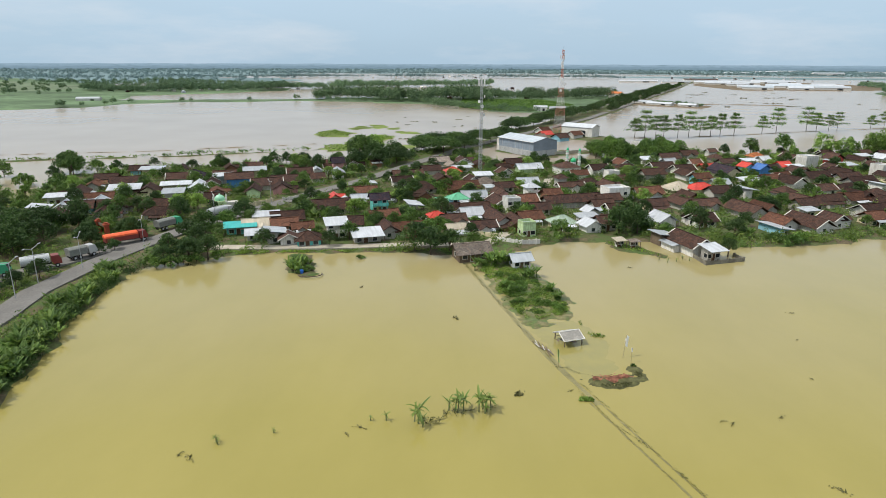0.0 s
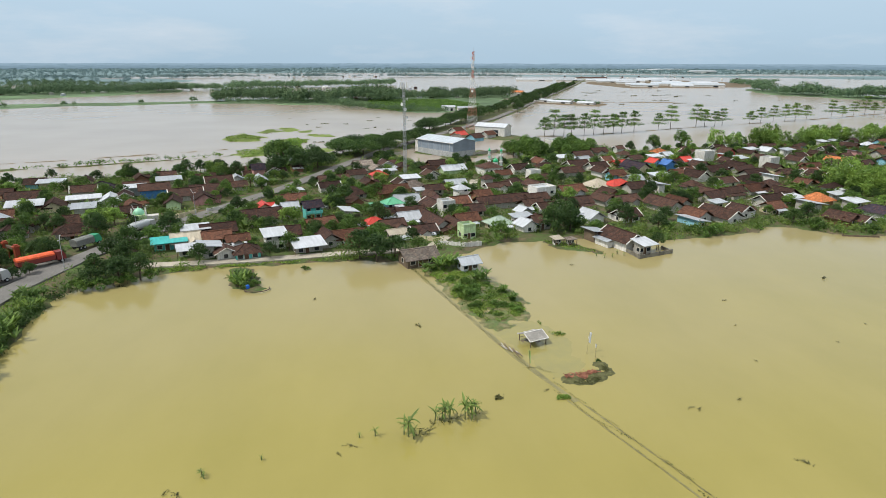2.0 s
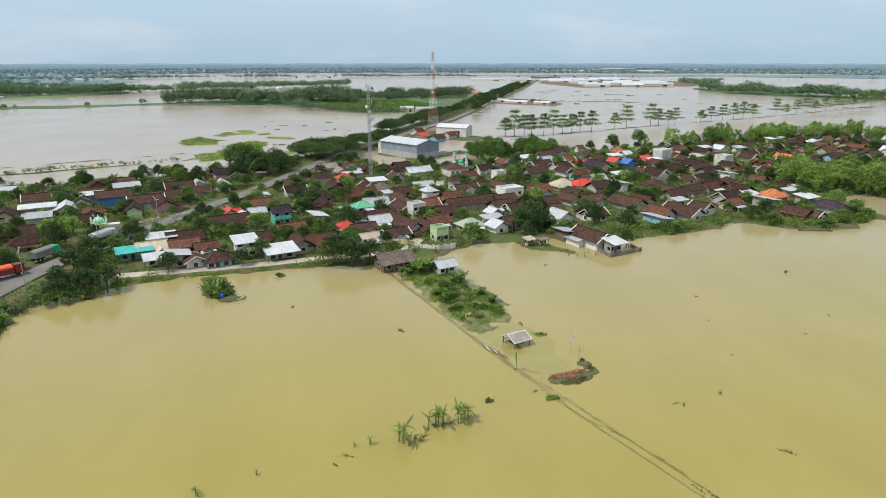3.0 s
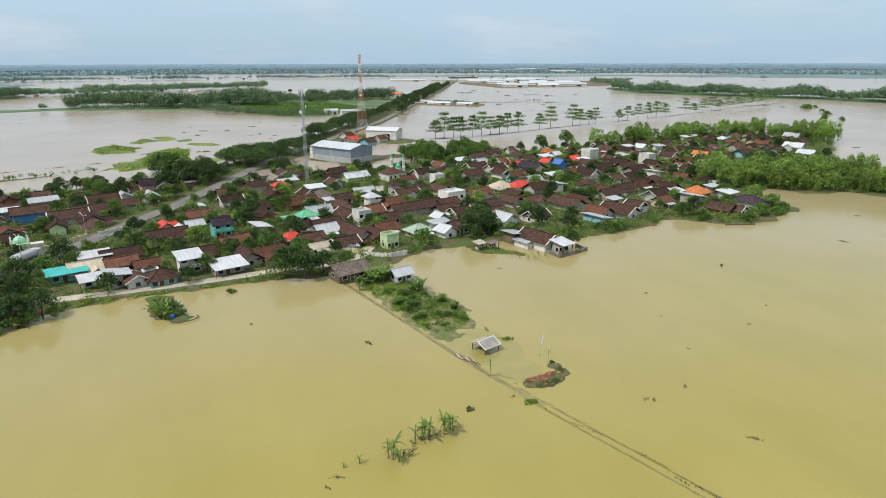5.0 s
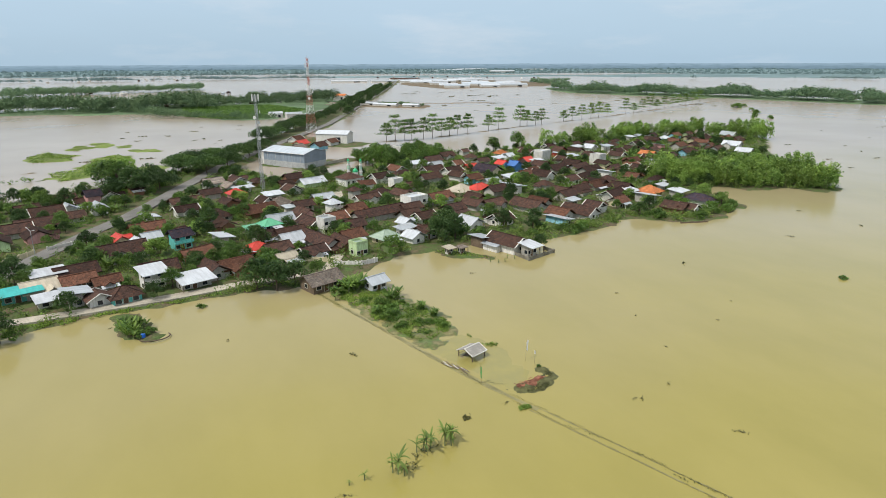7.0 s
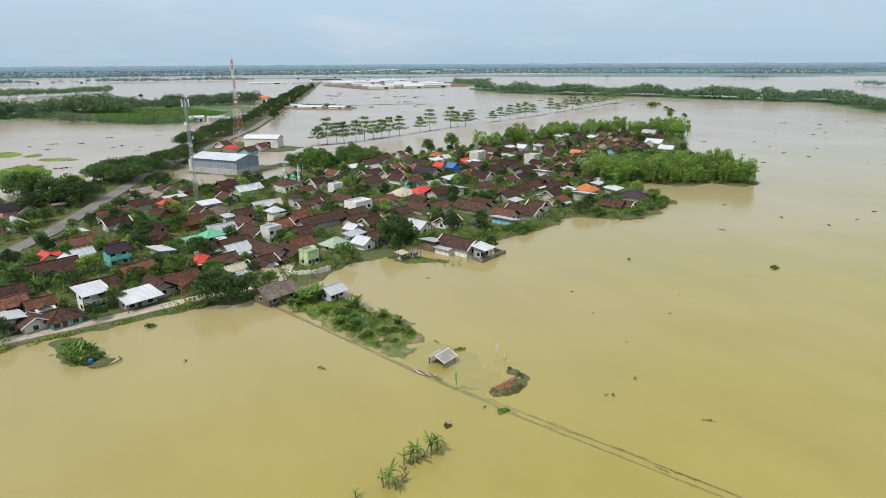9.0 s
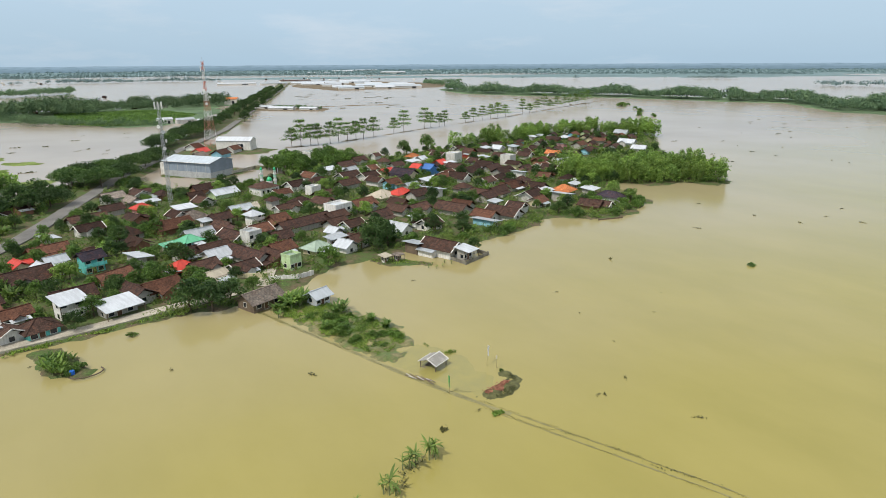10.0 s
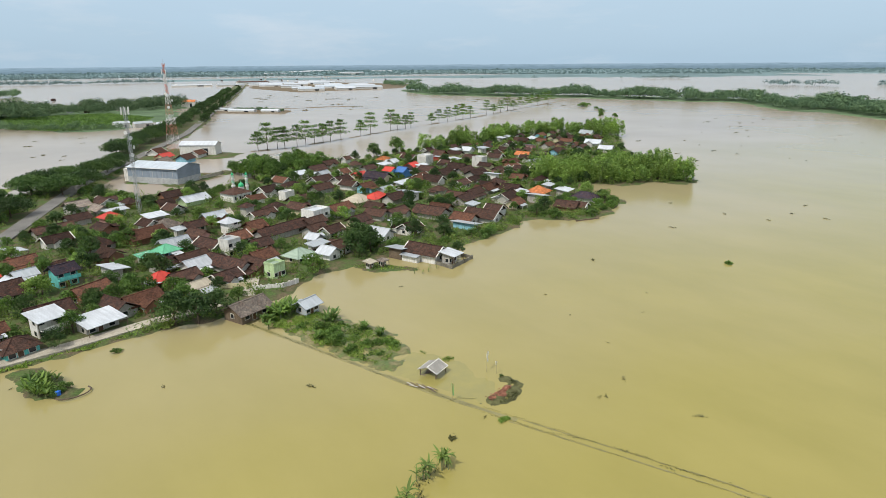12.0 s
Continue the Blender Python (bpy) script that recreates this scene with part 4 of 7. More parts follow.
house(8.5, 191.9, 7, 7, 5, 110, TILE_BROWN, WALL_WHITE, "gable")
house(16.6, 201.8, 12, 7, 4.8, 20, SHEET_WHITE, WALL_LIME, "gable")
house(-4.4, 145.7, 6.5, 6, 7.2, 20, SHEET_GREEN, WALL_SKY, "hip", 2)
house(-8.0, 148.4, 5, 4, 4, 20, SHEET_GREEN, WALL_WHITE, "shed")
house(-6.0, 141.7, 8, 6, 4.6, 20, TILE_DARK, WALL_GREY, "gable")
house(-0.5, 142.1, 10, 6, 4.8, 20, TILE_BROWN, WALL_GREY, "gable")
house(5.5, 148.9, 10, 7, 5.2, 110, TILE_DARK, WALL_WHITE, "gable")
house(8.2, 144.3, 4.5, 4.5, 5.6, 20, SHEET_GREY, WALL_WHITE, "flat", 2)
house(11.9, 151.3, 8, 7, 5.2, 20, TILE_RUST, WALL_WHITE, "gable")
house(14.1, 162.4, 5.5, 5.5, 6.6, 20, SHEET_WHITE, WALL_WHITE, "hip", 2)
house(19.1, 158.7, 7, 7, 5.2, 20, TILE_RUST, WALL_BRICK, "gable")
house(23.3, 151.9, 21, 7, 5.2, 20, TILE_DARK, WALL_GREY, "gable")
house(29.6, 147.1, 8, 7, 5, 20, TILE_BROWN, WALL_GREY, "gable")
house(25.6, 170.5, 11, 5, 4.6, 20, TILE_BROWN, WALL_WHITE, "gable")
house(23.7, 176.6, 5, 5, 6.4, 20, TILE_DARK, WALL_GREY, "hip")
house(38.2, 198.6, 9, 7, 5.6, 20, TILE_DARK, WALL_WHITE, "gable")
house(40.8, 190.1, 5, 4, 4, 20, SHEET_WHITE, WALL_WHITE, "flat")
house(40.1, 180.5, 9, 7, 5, 20, TILE_BROWN, WALL_GREY, "gable")
house(35.0, 157.8, 8, 6, 6, 20, SHEET_WHITE, WALL_WHITE, "flat", 2)
house(32.4, 153.7, 9, 6, 5, 20, TILE_BROWN, WALL_GREY, "gable")
house(32.4, 143.8, 8, 6, 4.8, 20, TILE_BROWN, WALL_WHITE, "gable")
house(44.2, 162.5, 11, 8, 5.4, 20, TILE_RUST, WALL_GREY, "gable")
house(54.7, 170.8, 10, 9, 5.4, 20, SHEET_TAN, WALL_CREAM, "hip")
house(60.2, 169.5, 10, 7, 5.4, 20, TILE_RED, WALL_CREAM, "hip")
house(63.9, 165.7, 10, 7, 5.2, 20, TILE_DARK, WALL_GREY, "gable")
house(70.5, 167.3, 10, 6, 4.8, 110, SHEET_GREY, WALL_WHITE, "shed")
house(54.5, 149.7, 10, 6, 5, 20, TILE_BROWN, WALL_GREY, "gable")
house(49.3, 151.1, 9, 6, 5, 110, TILE_BROWN, WALL_GREY, "gable")
house(49.0, 141.7, 4.5, 3.5, 3.6, 20, SHEET_WHITE, WALL_WHITE, "shed")
house(48.9, 134.9, 8, 7, 4.8, 20, TILE_DARK, WALL_WHITE, "gable")
house(40.2, 134.3, 8, 7, 5, 110, SHEET_WHITE, WALL_WHITE, "gable")
house(62.5, 144.9, 13, 8, 5.2, 110, TILE_BROWN, WALL_GREY, "gable")
house(66.7, 146.1, 9, 6, 5, 110, TILE_RUST, WALL_GREY, "gable")
house(65.3, 134.0, 9, 7, 4.8, 110, TILE_RUST, WALL_GREY, "gable")
house(62.2, 129.6, 10, 5, 3.4, 110, SHEET_GREY, WALL_SKY, "shed")
house(70.8, 133.3, 13, 8, 5.2, 110, TILE_BROWN, WALL_WHITE, "gable")
house(77.0, 135.7, 7, 6, 5.2, 110, TILE_DARK, WALL_WHITE, "gable")
house(76.0, 143.8, 6, 4, 4, 20, SHEET_GREY, WALL_GREY, "shed")
house(87.0, 156.7, 11, 6, 5, 20, TILE_BROWN, WALL_GREY, "gable")
house(97.5, 162.3, 9, 6, 5, 110, TILE_DARK, WALL_GREY, "gable")
house(80.1, 155.8, 10, 7, 5, 110, TILE_BROWN, WALL_GREY, "gable")
house(76.1, 195.1, 13, 8, 6.8, 110, SHEET_NAVY, WALL_CREAM, "gable", 2)
house(85.7, 202.5, 6, 6, 6.4, 110, TILE_RED, WALL_SKY, "gable", 2)
house(89.2, 199.6, 6, 7, 6.4, 110, SHEET_BLUE, WALL_BLUE, "gable", 2)
house(74.3, 205.0, 8, 6, 5, 20, TILE_RED, WALL_CREAM, "gable")
house(80.1, 183.6, 13, 5, 4, 20, SHEET_WHITE, WALL_WHITE, "shed")
house(87.5, 239.0, 6, 5, 5.6, 20, TILE_BROWN, WALL_WHITE, "gable")
house(100.6, 231.5, 8, 6, 5.2, 20, TILE_ORANGE, WALL_CREAM, "hip")
house(100.1, 223.7, 6, 6, 5, 20, SHEET_WHITE, WALL_WHITE, "gable")
house(93.2, 218.4, 8, 5, 4.6, 20, SHEET_WHITE, WALL_WHITE, "shed")
house(100.8, 210.7, 7, 7, 5.2, 20, TILE_RED, WALL_WHITE, "gable")
house(103.5, 207.9, 8, 4, 4.2, 20, SHEET_WHITE, WALL_WHITE, "shed")
house(112.1, 217.9, 7, 6, 6.2, 20, SHEET_WHITE, WALL_WHITE, "flat", 2)
house(123.9, 223.6, 7, 8, 7, 110, TILE_BROWN, WALL_RED, "gable", 2)
house(139.3, 232.6, 8, 5, 4.8, 20, SHEET_WHITE, WALL_WHITE, "shed")
house(144.8, 231.2, 7, 7, 5.4, 110, SHEET_WHITE, WALL_WHITE, "gable")
house(151.5, 228.3, 8, 5, 5, 20, SHEET_GREY, WALL_WHITE, "shed")
house(126.3, 200.8, 6, 6, 6, 20, SHEET_WHITE, WALL_WHITE, "flat", 2)
house(153.3, 204.1, 9, 6, 5.4, 110, TILE_ORANGE, WALL_CREAM, "gable")
house(210.2, 250.3, 10, 7, 5.6, 20, TILE_RUST, WALL_SKY, "gable")
house(184.8, 220.2, 11, 7, 5.4, 20, TILE_RUST, WALL_GREY, "gable")
house(237.2, 269.0, 8, 6, 5.6, 20, SHEET_WHITE, WALL_WHITE, "shed")
house(228.5, 255.2, 9, 6, 5.4, 20, SHEET_TAN, WALL_CREAM, "gable")
house(202.2, 224.0, 9, 6, 5.4, 110, TILE_RUST, WALL_GREY, "gable")
house(237.2, 241.5, 10, 8, 6, 110, SHEET_GREY, WALL_WHITE, "gable")
house(207.3, 211.5, 11, 8, 6, 110, SHEET_WHITE, WALL_WHITE, "gable")
house(196.2, 194.8, 9, 7, 5.4, 110, SHEET_WHITE, WALL_WHITE, "gable")
house(191.2, 204.8, 10, 7, 5.4, 20, TILE_BROWN, WALL_GREY, "gable")
house(183.7, 252.0, 7, 5, 5, 20, SHEET_WHITE, WALL_WHITE, "shed")
house(144.3, 187.3, 7, 6, 5.2, 20, SHEET_GREY, WALL_WHITE, "gable")
house(170.0, 231.2, 9, 7, 5.4, 20, TILE_DARK, WALL_WHITE, "gable")
house(141.5, 208.4, 9, 7, 5.2, 110, TILE_DARK, WALL_WHITE, "gable")
house(100.7, 154.7, 9, 7, 5, 110, TILE_DARK, WALL_GREY, "gable")
house(99.1, 148.3, 8, 5, 3.8, 20, SHEET_WHITE, WALL_WHITE, "shed")
house(104.6, 146.6, 9, 8, 5.2, 110, TILE_ORANGE, WALL_BRICK, "hip")
house(112.9, 150.2, 7, 4, 4, 20, SHEET_WHITE, WALL_GREY, "shed")
house(109.3, 132.1, 11, 7, 5, 110, SHEET_NAVY, WALL_WHITE, "hip")
house(111.1, 141.8, 8, 6, 4.2, 20, SHEET_WHITE, WALL_GREY, "shed")
house(96.9, 127.7, 9, 7, 4.6, 110, TILE_BROWN, WALL_BRICK, "gable")
house(99.4, 125.7, 7, 6, 4.2, 110, TILE_BROWN, WALL_WHITE, "gable")
house(3.5, 136.2, 9, 7, 5, 110, TILE_DARK, WALL_GREY, "gable")
house(5.2, 130.9, 9, 7, 5, 110, TILE_DARK, WALL_GREY, "gable")
house(8.4, 129.6, 9, 7, 5, 110, TILE_BROWN, WALL_BRICK, "gable")
house(1.3, 126.6, 8, 6, 4.2, 20, TILE_DARK, WALL_WHITE, "gable")
house(11.6, 134.9, 8, 7, 4.6, 20, TILE_RUST, WALL_BRICK, "gable")
house(10.3, 124.6, 3.8, 3.8, 4.4, 20, SHEET_SAGE, WALL_LIME, "flat")
house(18.4, 131.0, 8, 7, 4.8, 20, SHEET_SAGE, WALL_CREAM, "hip")
house(24.0, 134.0, 7, 4, 4.2, 20, SHEET_GREY, WALL_WHITE, "shed")
house(23.8, 128.2, 6, 6, 4.8, 110, SHEET_WHITE, WALL_WHITE, "gable")
house(25.6, 138.7, 5, 5, 5.2, 110, SHEET_WHITE, WALL_WHITE, "gable")
house(27.5, 130.9, 7, 6, 5, 20, TILE_BROWN, WALL_GREY, "gable")
house(-1.3, 136.6, 7.5, 6.5, 5, 20, SHEET_WHITE, WALL_WHITE, "gable")
house(-8.8, 132.6, 8, 7, 4.8, 20, TILE_RED, WALL_PINK, "hip")
house(-11.0, 131.0, 5, 4, 3.4, 110, SHEET_WHITE, WALL_GREY, "shed")
house(-14.8, 143.3, 8, 5, 4.4, 110, SHEET_WHITE, WALL_GREY, "shed")
house(-14.0, 123.4, 9, 7, 4.6, 20, TILE_RUST, WALL_BRICK, "gable")
house(-18.1, 122.4, 9, 7, 4.8, 110, TILE_DARK, WALL_GREY, "gable")
house(-4.3, 125.2, 6, 5, 3.6, 20, SHEET_TAN, WALL_GREY, "gable")
house(-5.1, 131.0, 8, 6, 4.6, 20, TILE_BROWN, WALL_GREY, "gable")
house(68.3, 227.0, 11, 8, 5.4, 20, TILE_DARK, WALL_GREY, "gable")
house(78.0, 235.8, 10, 7, 5.2, 20, TILE_BROWN, WALL_GREY, "gable")
house(60.0, 206.1, 12, 8, 5.2, 20, TILE_DARK, WALL_WHITE, "gable")
house(65.4, 201.2, 10, 7, 5.2, 20, TILE_DARK, WALL_WHITE, "gable")
house(53.5, 192.5, 11, 7, 5.2, 20, TILE_BROWN, WALL_GREY, "gable")
house(90.0, 182.1, 11, 8, 5.4, 110, TILE_DARK, WALL_WHITE, "gable")
house(100.9, 190.5, 12, 8, 5.4, 20, TILE_DARK, WALL_GREY, "gable")
house(112.3, 197.1, 10, 8, 5.4, 110, TILE_DARK, WALL_GREY, "gable")
house(109.5, 182.7, 13, 8, 5.4, 20, TILE_DARK, WALL_GREY, "gable")
house(103.6, 165.4, 9, 8, 5.2, 20, TILE_DARK, WALL_GREY, "hip")
house(85.2, 185.0, 9, 8, 5.2, 20, TILE_RUST, WALL_GREY, "gable")
house(-98.3, 132.3, 7, 6, 5, 110, SHEET_WHITE, WALL_WHITE, "shed")
house(-94.8, 135.6, 8, 6, 5.2, 110, SHEET_WHITE, WALL_WHITE, "gable")
house(-91.7, 136.4, 9, 7, 5.2, 20, TILE_DARK, WALL_SKY, "gable")
house(-91.9, 128.3, 8, 6, 4.8, 110, TILE_BROWN, WALL_WHITE, "gable")
house(-102.4, 145.2, 9, 5, 4.6, 20, SHEET_WHITE, WALL_WHITE, "shed")
house(-101.9, 152.1, 9, 7, 5.4, 110, TILE_DARK, WALL_GREY, "gable")
house(-91.8, 155.7, 11, 7, 5, 20, SHEET_WHITE, WALL_WHITE, "shed")
house(-86.3, 157.6, 9, 8, 5, 110, TILE_BROWN, WALL_CREAM, "gable")
house(-98.3, 167.9, 11, 8, 5.2, 20, TILE_DARK, WALL_GREY, "gable")
house(-90.1, 141.5, 8, 7, 5, 110, SHEET_GREY, WALL_SKY, "gable")
house(-85.0, 139.9, 11, 7, 4.8, 20, TILE_BROWN, WALL_GREY, "gable")
house(-75.8, 140.6, 8, 7, 4.8, 20, TILE_BROWN, WALL_GREY, "gable")
house(-70.9, 133.6, 11, 7, 4.6, 20, TILE_DARK, WALL_GREY, "hip")
house(-86.1, 173.9, 9, 7, 5.6, 20, TILE_BROWN, WALL_WHITE, "gable")
house(-83.3, 178.3, 9, 8, 5.8, 20, SHEET_NAVY, WALL_WHITE, "hip", 2)
house(-81.6, 163.2, 11, 5, 4.4, 20, SHEET_WHITE, WALL_CREAM, "shed")
house(-75.0, 162.7, 9, 7, 5.2, 110, SHEET_WHITE, WALL_WHITE, "gable")
house(-72.9, 166.2, 8, 6, 5.2, 110, TILE_DARK, WALL_WHITE, "gable")
house(-73.0, 174.4, 8, 5, 5.2, 20, SHEET_WHITE, WALL_WHITE, "shed")
house(-67.5, 172.3, 11, 7, 6.4, 20, TILE_BROWN, WALL_BLUE, "gable", 2)
house(79.8, 152.2, 11, 7, 5, 20, TILE_DARK, WALL_GREY, "gable")
house(95.5, 160.1, 11, 7, 5, 20, TILE_RUST, WALL_GREY, "gable")
house(91.7, 146.7, 11, 8, 5, 20, TILE_DARK, WALL_WHITE, "gable")
house(109.9, 189.9, 12, 8, 5.2, 20, TILE_DARK, WALL_GREY, "gable")

# the long house that stands in the flood, its sheet-roofed end room and its black shed
house(40.4, 116.2, 12, 7.4, 5.2, 110, TILE_BROWN, WALL_WHITE, "gable")
house(42.6, 110.2, 5.2, 5.4, 4.4, 20, SHEET_WHITE, WALL_GREY, "shed")
house(36.6, 120.8, 6, 5.6, 4.0, 110, SHEET_GREY, TIMBER, "shed")
house(-0.9, 108.8, 9.5, 7.5, 4.6, 20, TILE_GREY, TIMBER, "gable")
house(7.6, 104.2, 5.6, 5, 4.0, 20, SHEET_GREY, SHEET_WHITE, "gable")

# the rest of the village, in the same close grain
ROOFS = [TILE_DARK] * 8 + [TILE_BROWN] * 6 + [TILE_RUST] * 2 + [SHEET_WHITE] + [SHEET_GREY] * 2
WALLS = [WALL_WHITE] * 5 + [WALL_GREY] * 4 + [WALL_CREAM] * 3 + [WALL_BRICK] * 3 + [WALL_SKY, WALL_PINK, WALL_LIME]
BUILT = [(-112, 160), (-100, 128), (-80, 126), (-60, 140), (-52, 113), (-20, 117), (4, 119), (17, 124), (30, 128), (44, 124), (60, 126), (72, 128), (84, 131), (105, 128), (118, 140), (122, 160),
         (150, 190), (195, 200), (248, 236), (236, 254), (196, 262), (150, 248), (110, 244), (70, 232), (48, 222), (10, 215), (-14, 226), (-40, 214), (-60, 205), (-85, 195), (-112, 195)]


def near_line(points, x, y):
    """Distance of a place, or of many, to a line."""
    best = np.full(np.shape(x), 1e9)
    for (x0, y0), (x1, y1) in zip(points, points[1:]):
        t = np.clip(((x - x0) * (x1 - x0) + (y - y0) * (y1 - y0)) / ((x1 - x0) ** 2 + (y1 - y0) ** 2), 0, 1)
        best = np.minimum(best, np.hypot(x - x0 - t * (x1 - x0), y - y0 - t * (y1 - y0)))
    return best


def free(x, y, gap):
    h = np.array(HOUSES)
    return bool((np.hypot(x - h[:, 0], y - h[:, 1]) > gap + h[:, 2] * 0.6).all())


KEEP_CLEAR = [[(30, 185), (60, 170), (66, 190), (40, 200)], [(12, 225), (22, 190), (40, 192), (44, 222)]]
for _ in range(2600):
    x, y = RNG.uniform(-115, 250), RNG.uniform(112, 262)
    if inside(BUILT, [x], [y])[0] < 3 or near_line(MAIN, x, y) < 9 or not free(x, y, 5.2 if x > 35 else 4.9) or any(inside(k, [x], [y])[0] > 0 for k in KEEP_CLEAR):
        continue
    L, S = RNG.uniform(6.2, 10), RNG.uniform(5.2, 7.2)
    r = ROOFS[RNG.integers(len(ROOFS))]
    house(round(x, 1), round(y, 1), L, S, RNG.uniform(4.3, 5.4), 20 + 90 * int(RNG.random() < 0.4) + RNG.normal(0, 4), r, WALLS[RNG.integers(len(WALLS))],
          "shed" if r in (SHEET_WHITE, SHEET_GREY) and RNG.random() < 0.6 else "hip" if RNG.random() < 0.15 else "gable")

# ---- trees ----


def species(name, label, category, meshes, group="", stuff=""):
    """A first plant of each shape, kept out of the way under the later copies."""
    made = []
    for trunk, crown in meshes:
        e = thing(name, label, category, None, group)
        tagged(part("trunk" if stuff == "" else "stem", trunk, e), kind=stuff)
        tagged(part("crown" if stuff == "" else "foliage", crown, e), kind=stuff)
        made.append([e, False])
    return made


def plant(kind, x, y, z=0.2, scale=1.0, turn=None):
    k = kind[RNG.integers(len(kind))]
    m = pose(x, y, z, 0, 0, RNG.uniform(0, 360) if turn is None else turn)
    if not k[1]:
        k[1] = True
        k[0].matrix_basis = m @ Matrix.Diagonal((scale, scale, scale, 1))
        return k[0]
    c = copy_thing(k[0], m)
    c.scale = (scale, scale, scale * RNG.uniform(0.9, 1.12))
    return c


MANGO = species("garden_tree", "leafy green garden tree among the village houses", "tree", [broad_tree("", 5.6 + i * 0.5, 3.0, 9, 92, 0.32, LEAF, 20 + i) for i in range(4)], "village trees")
FRUIT = species("fruit_tree", "low rounded fruit tree in a village yard", "tree", [broad_tree("", 4.6 + i * 0.6, 2.7, 8, 84, 0.3, (LEAF, LEAF_CANOPY, LEAF_BAMBOO)[i], 24 + i, 0.9, 0.25) for i in range(3)], "village trees")
DARK = species("shade_tree", "dense dark green shade tree beside the houses", "tree", [broad_tree("", 6.2 + i * 0.6, 3.4, 10, 92, 0.36, LEAF_DARK, 30 + i, 0.9, 0.28) for i in range(3)], "village trees")
RAIN = species("roadside_tree", "wide dark flat-topped roadside rain tree", "tree", [broad_tree("", 9.0, 8.4, 26, 96, 0.5, (LEAF_DARK, LEAF_CANOPY)[i], 40 + i, 0.5, 0.5) for i in range(2)], "roadside trees")
RAIN_FAR = species("roadside_tree", "wide dark roadside tree on the road bank", "tree", [broad_tree("", 8.5, 6.5, 12, 60, 0.6, LEAF_DARK, 45 + i, 0.6, 0.4) for i in range(2)], "roadside trees")
BAMBOO = species("bamboo_clump", "feathery bright green bamboo clump", "bamboo", [bamboo_clump(50 + i) for i in range(3)], "bamboo grove", "stuff")
TIERED = species("tiered_tree", "slim tiered tree standing in flood water", "tree", [tier_tree(60 + i, 10.5 + i) for i in range(3)], "row of flooded trees")
SHRUB = species("shrub", "low green shrub on the water's edge", "shrub", [broad_tree("", 1.7, 1.4, 6, 60, 0.2, LEAF, 70 + i, 0.8, 0.15) for i in range(3)], "shrubs")


def banana_group(seed, plants, tall, spread):
    r = np.random.default_rng(seed)
    g, leaves = Geo(), Geo()
    for i in range(plants):
        px, py = r.normal(0, spread, 2) if plants > 1 else (0, 0)
        h = tall * r.uniform(0.25, 0.6)
        g.rod((px, py, -0.4), (px + 0.1, py, h), 0.15, 0.08, 6)
        n = r.integers(8, 11)
        for j in range(n):
            a = 2.4 * j + r.uniform(-0.4, 0.4)
            ln, w, dr = r.uniform(1.8, 2.8) * tall / 3, r.uniform(0.16, 0.25), r.uniform(0.2, 1.0)
            c, s = math.cos(a), math.sin(a)
            vs, m = [], 4
            for q in (k / m for k in range(m + 1)):
                rr = ln * (q - 0.2 * dr * q ** 3)
                zz = h * 0.7 + ln * (1.25 * q - dr * q * q)
                ww = w * max(0.12, math.sin(math.pi * min(1, 0.12 + q * 0.88)) ** 0.7)
                for k in (-1, 0, 1):
                    vs.append((px + c * rr - s * ww * k, py + s * rr + c * ww * k, zz + abs(k) * ww * 0.3))
            leaves.add(vs, [(3 * k + j2, 3 * k + j2 + 1, 3 * k + j2 + 4, 3 * k + j2 + 3) for k in range(m) for j2 in (0, 1)])
    return g.mesh("stem", STEM), leaves.mesh("leaves", LEAF_BANANA)


BANANA = species("banana_clump", "clump of banana plants with broad drooping leaves", "banana plant", [banana_group(80 + i, 7, 2.1, 1.0) for i in range(4)], "banana plants", "stuff")

plant(FRUIT, -43, 226, 0.2, 2.0)
plant(FRUIT, -38, 231, 0.2, 1.8)
plant(MANGO, -40, 221, 0.2, 1.5)
plant(DARK, -35, 213, 0.2, 1.5)
plant(DARK, -40, 203, 0.2, 1.2)
plant(DARK, -33, 208, 0.2, 1.1)
plant(MANGO, -46, 238, 0.2, 1.5)
plant(DARK, -30, 226, 0.2, 1.3)
for x, y, s in ((-28, 215, 0.75), (-17, 251, 0.95), (-5, 250, 0.8), (-13, 240, 0.9), (6, 278, 0.8), (0, 266, 0.85), (-21, 245, 0.85), (-9, 262, 0.85), (12, 290, 0.8)):
    plant(RAIN, x, y, 0.3, s)
for i, (x, y, h) in enumerate(along([(24, 322), (69, 412), (138, 584), (288, 958)], 11)):
    plant(RAIN if y < 400 else RAIN_FAR, x - 7 + RNG.uniform(-2, 2), y + RNG.uniform(-3, 3), 0.3, RNG.uniform(0.7, 1.0))
    if i % 2 and i > 12:
        plant(DARK, x + 7 + RNG.uniform(-2, 2), y + RNG.uniform(-3, 3), 0.3, RNG.uniform(0.9, 1.2))
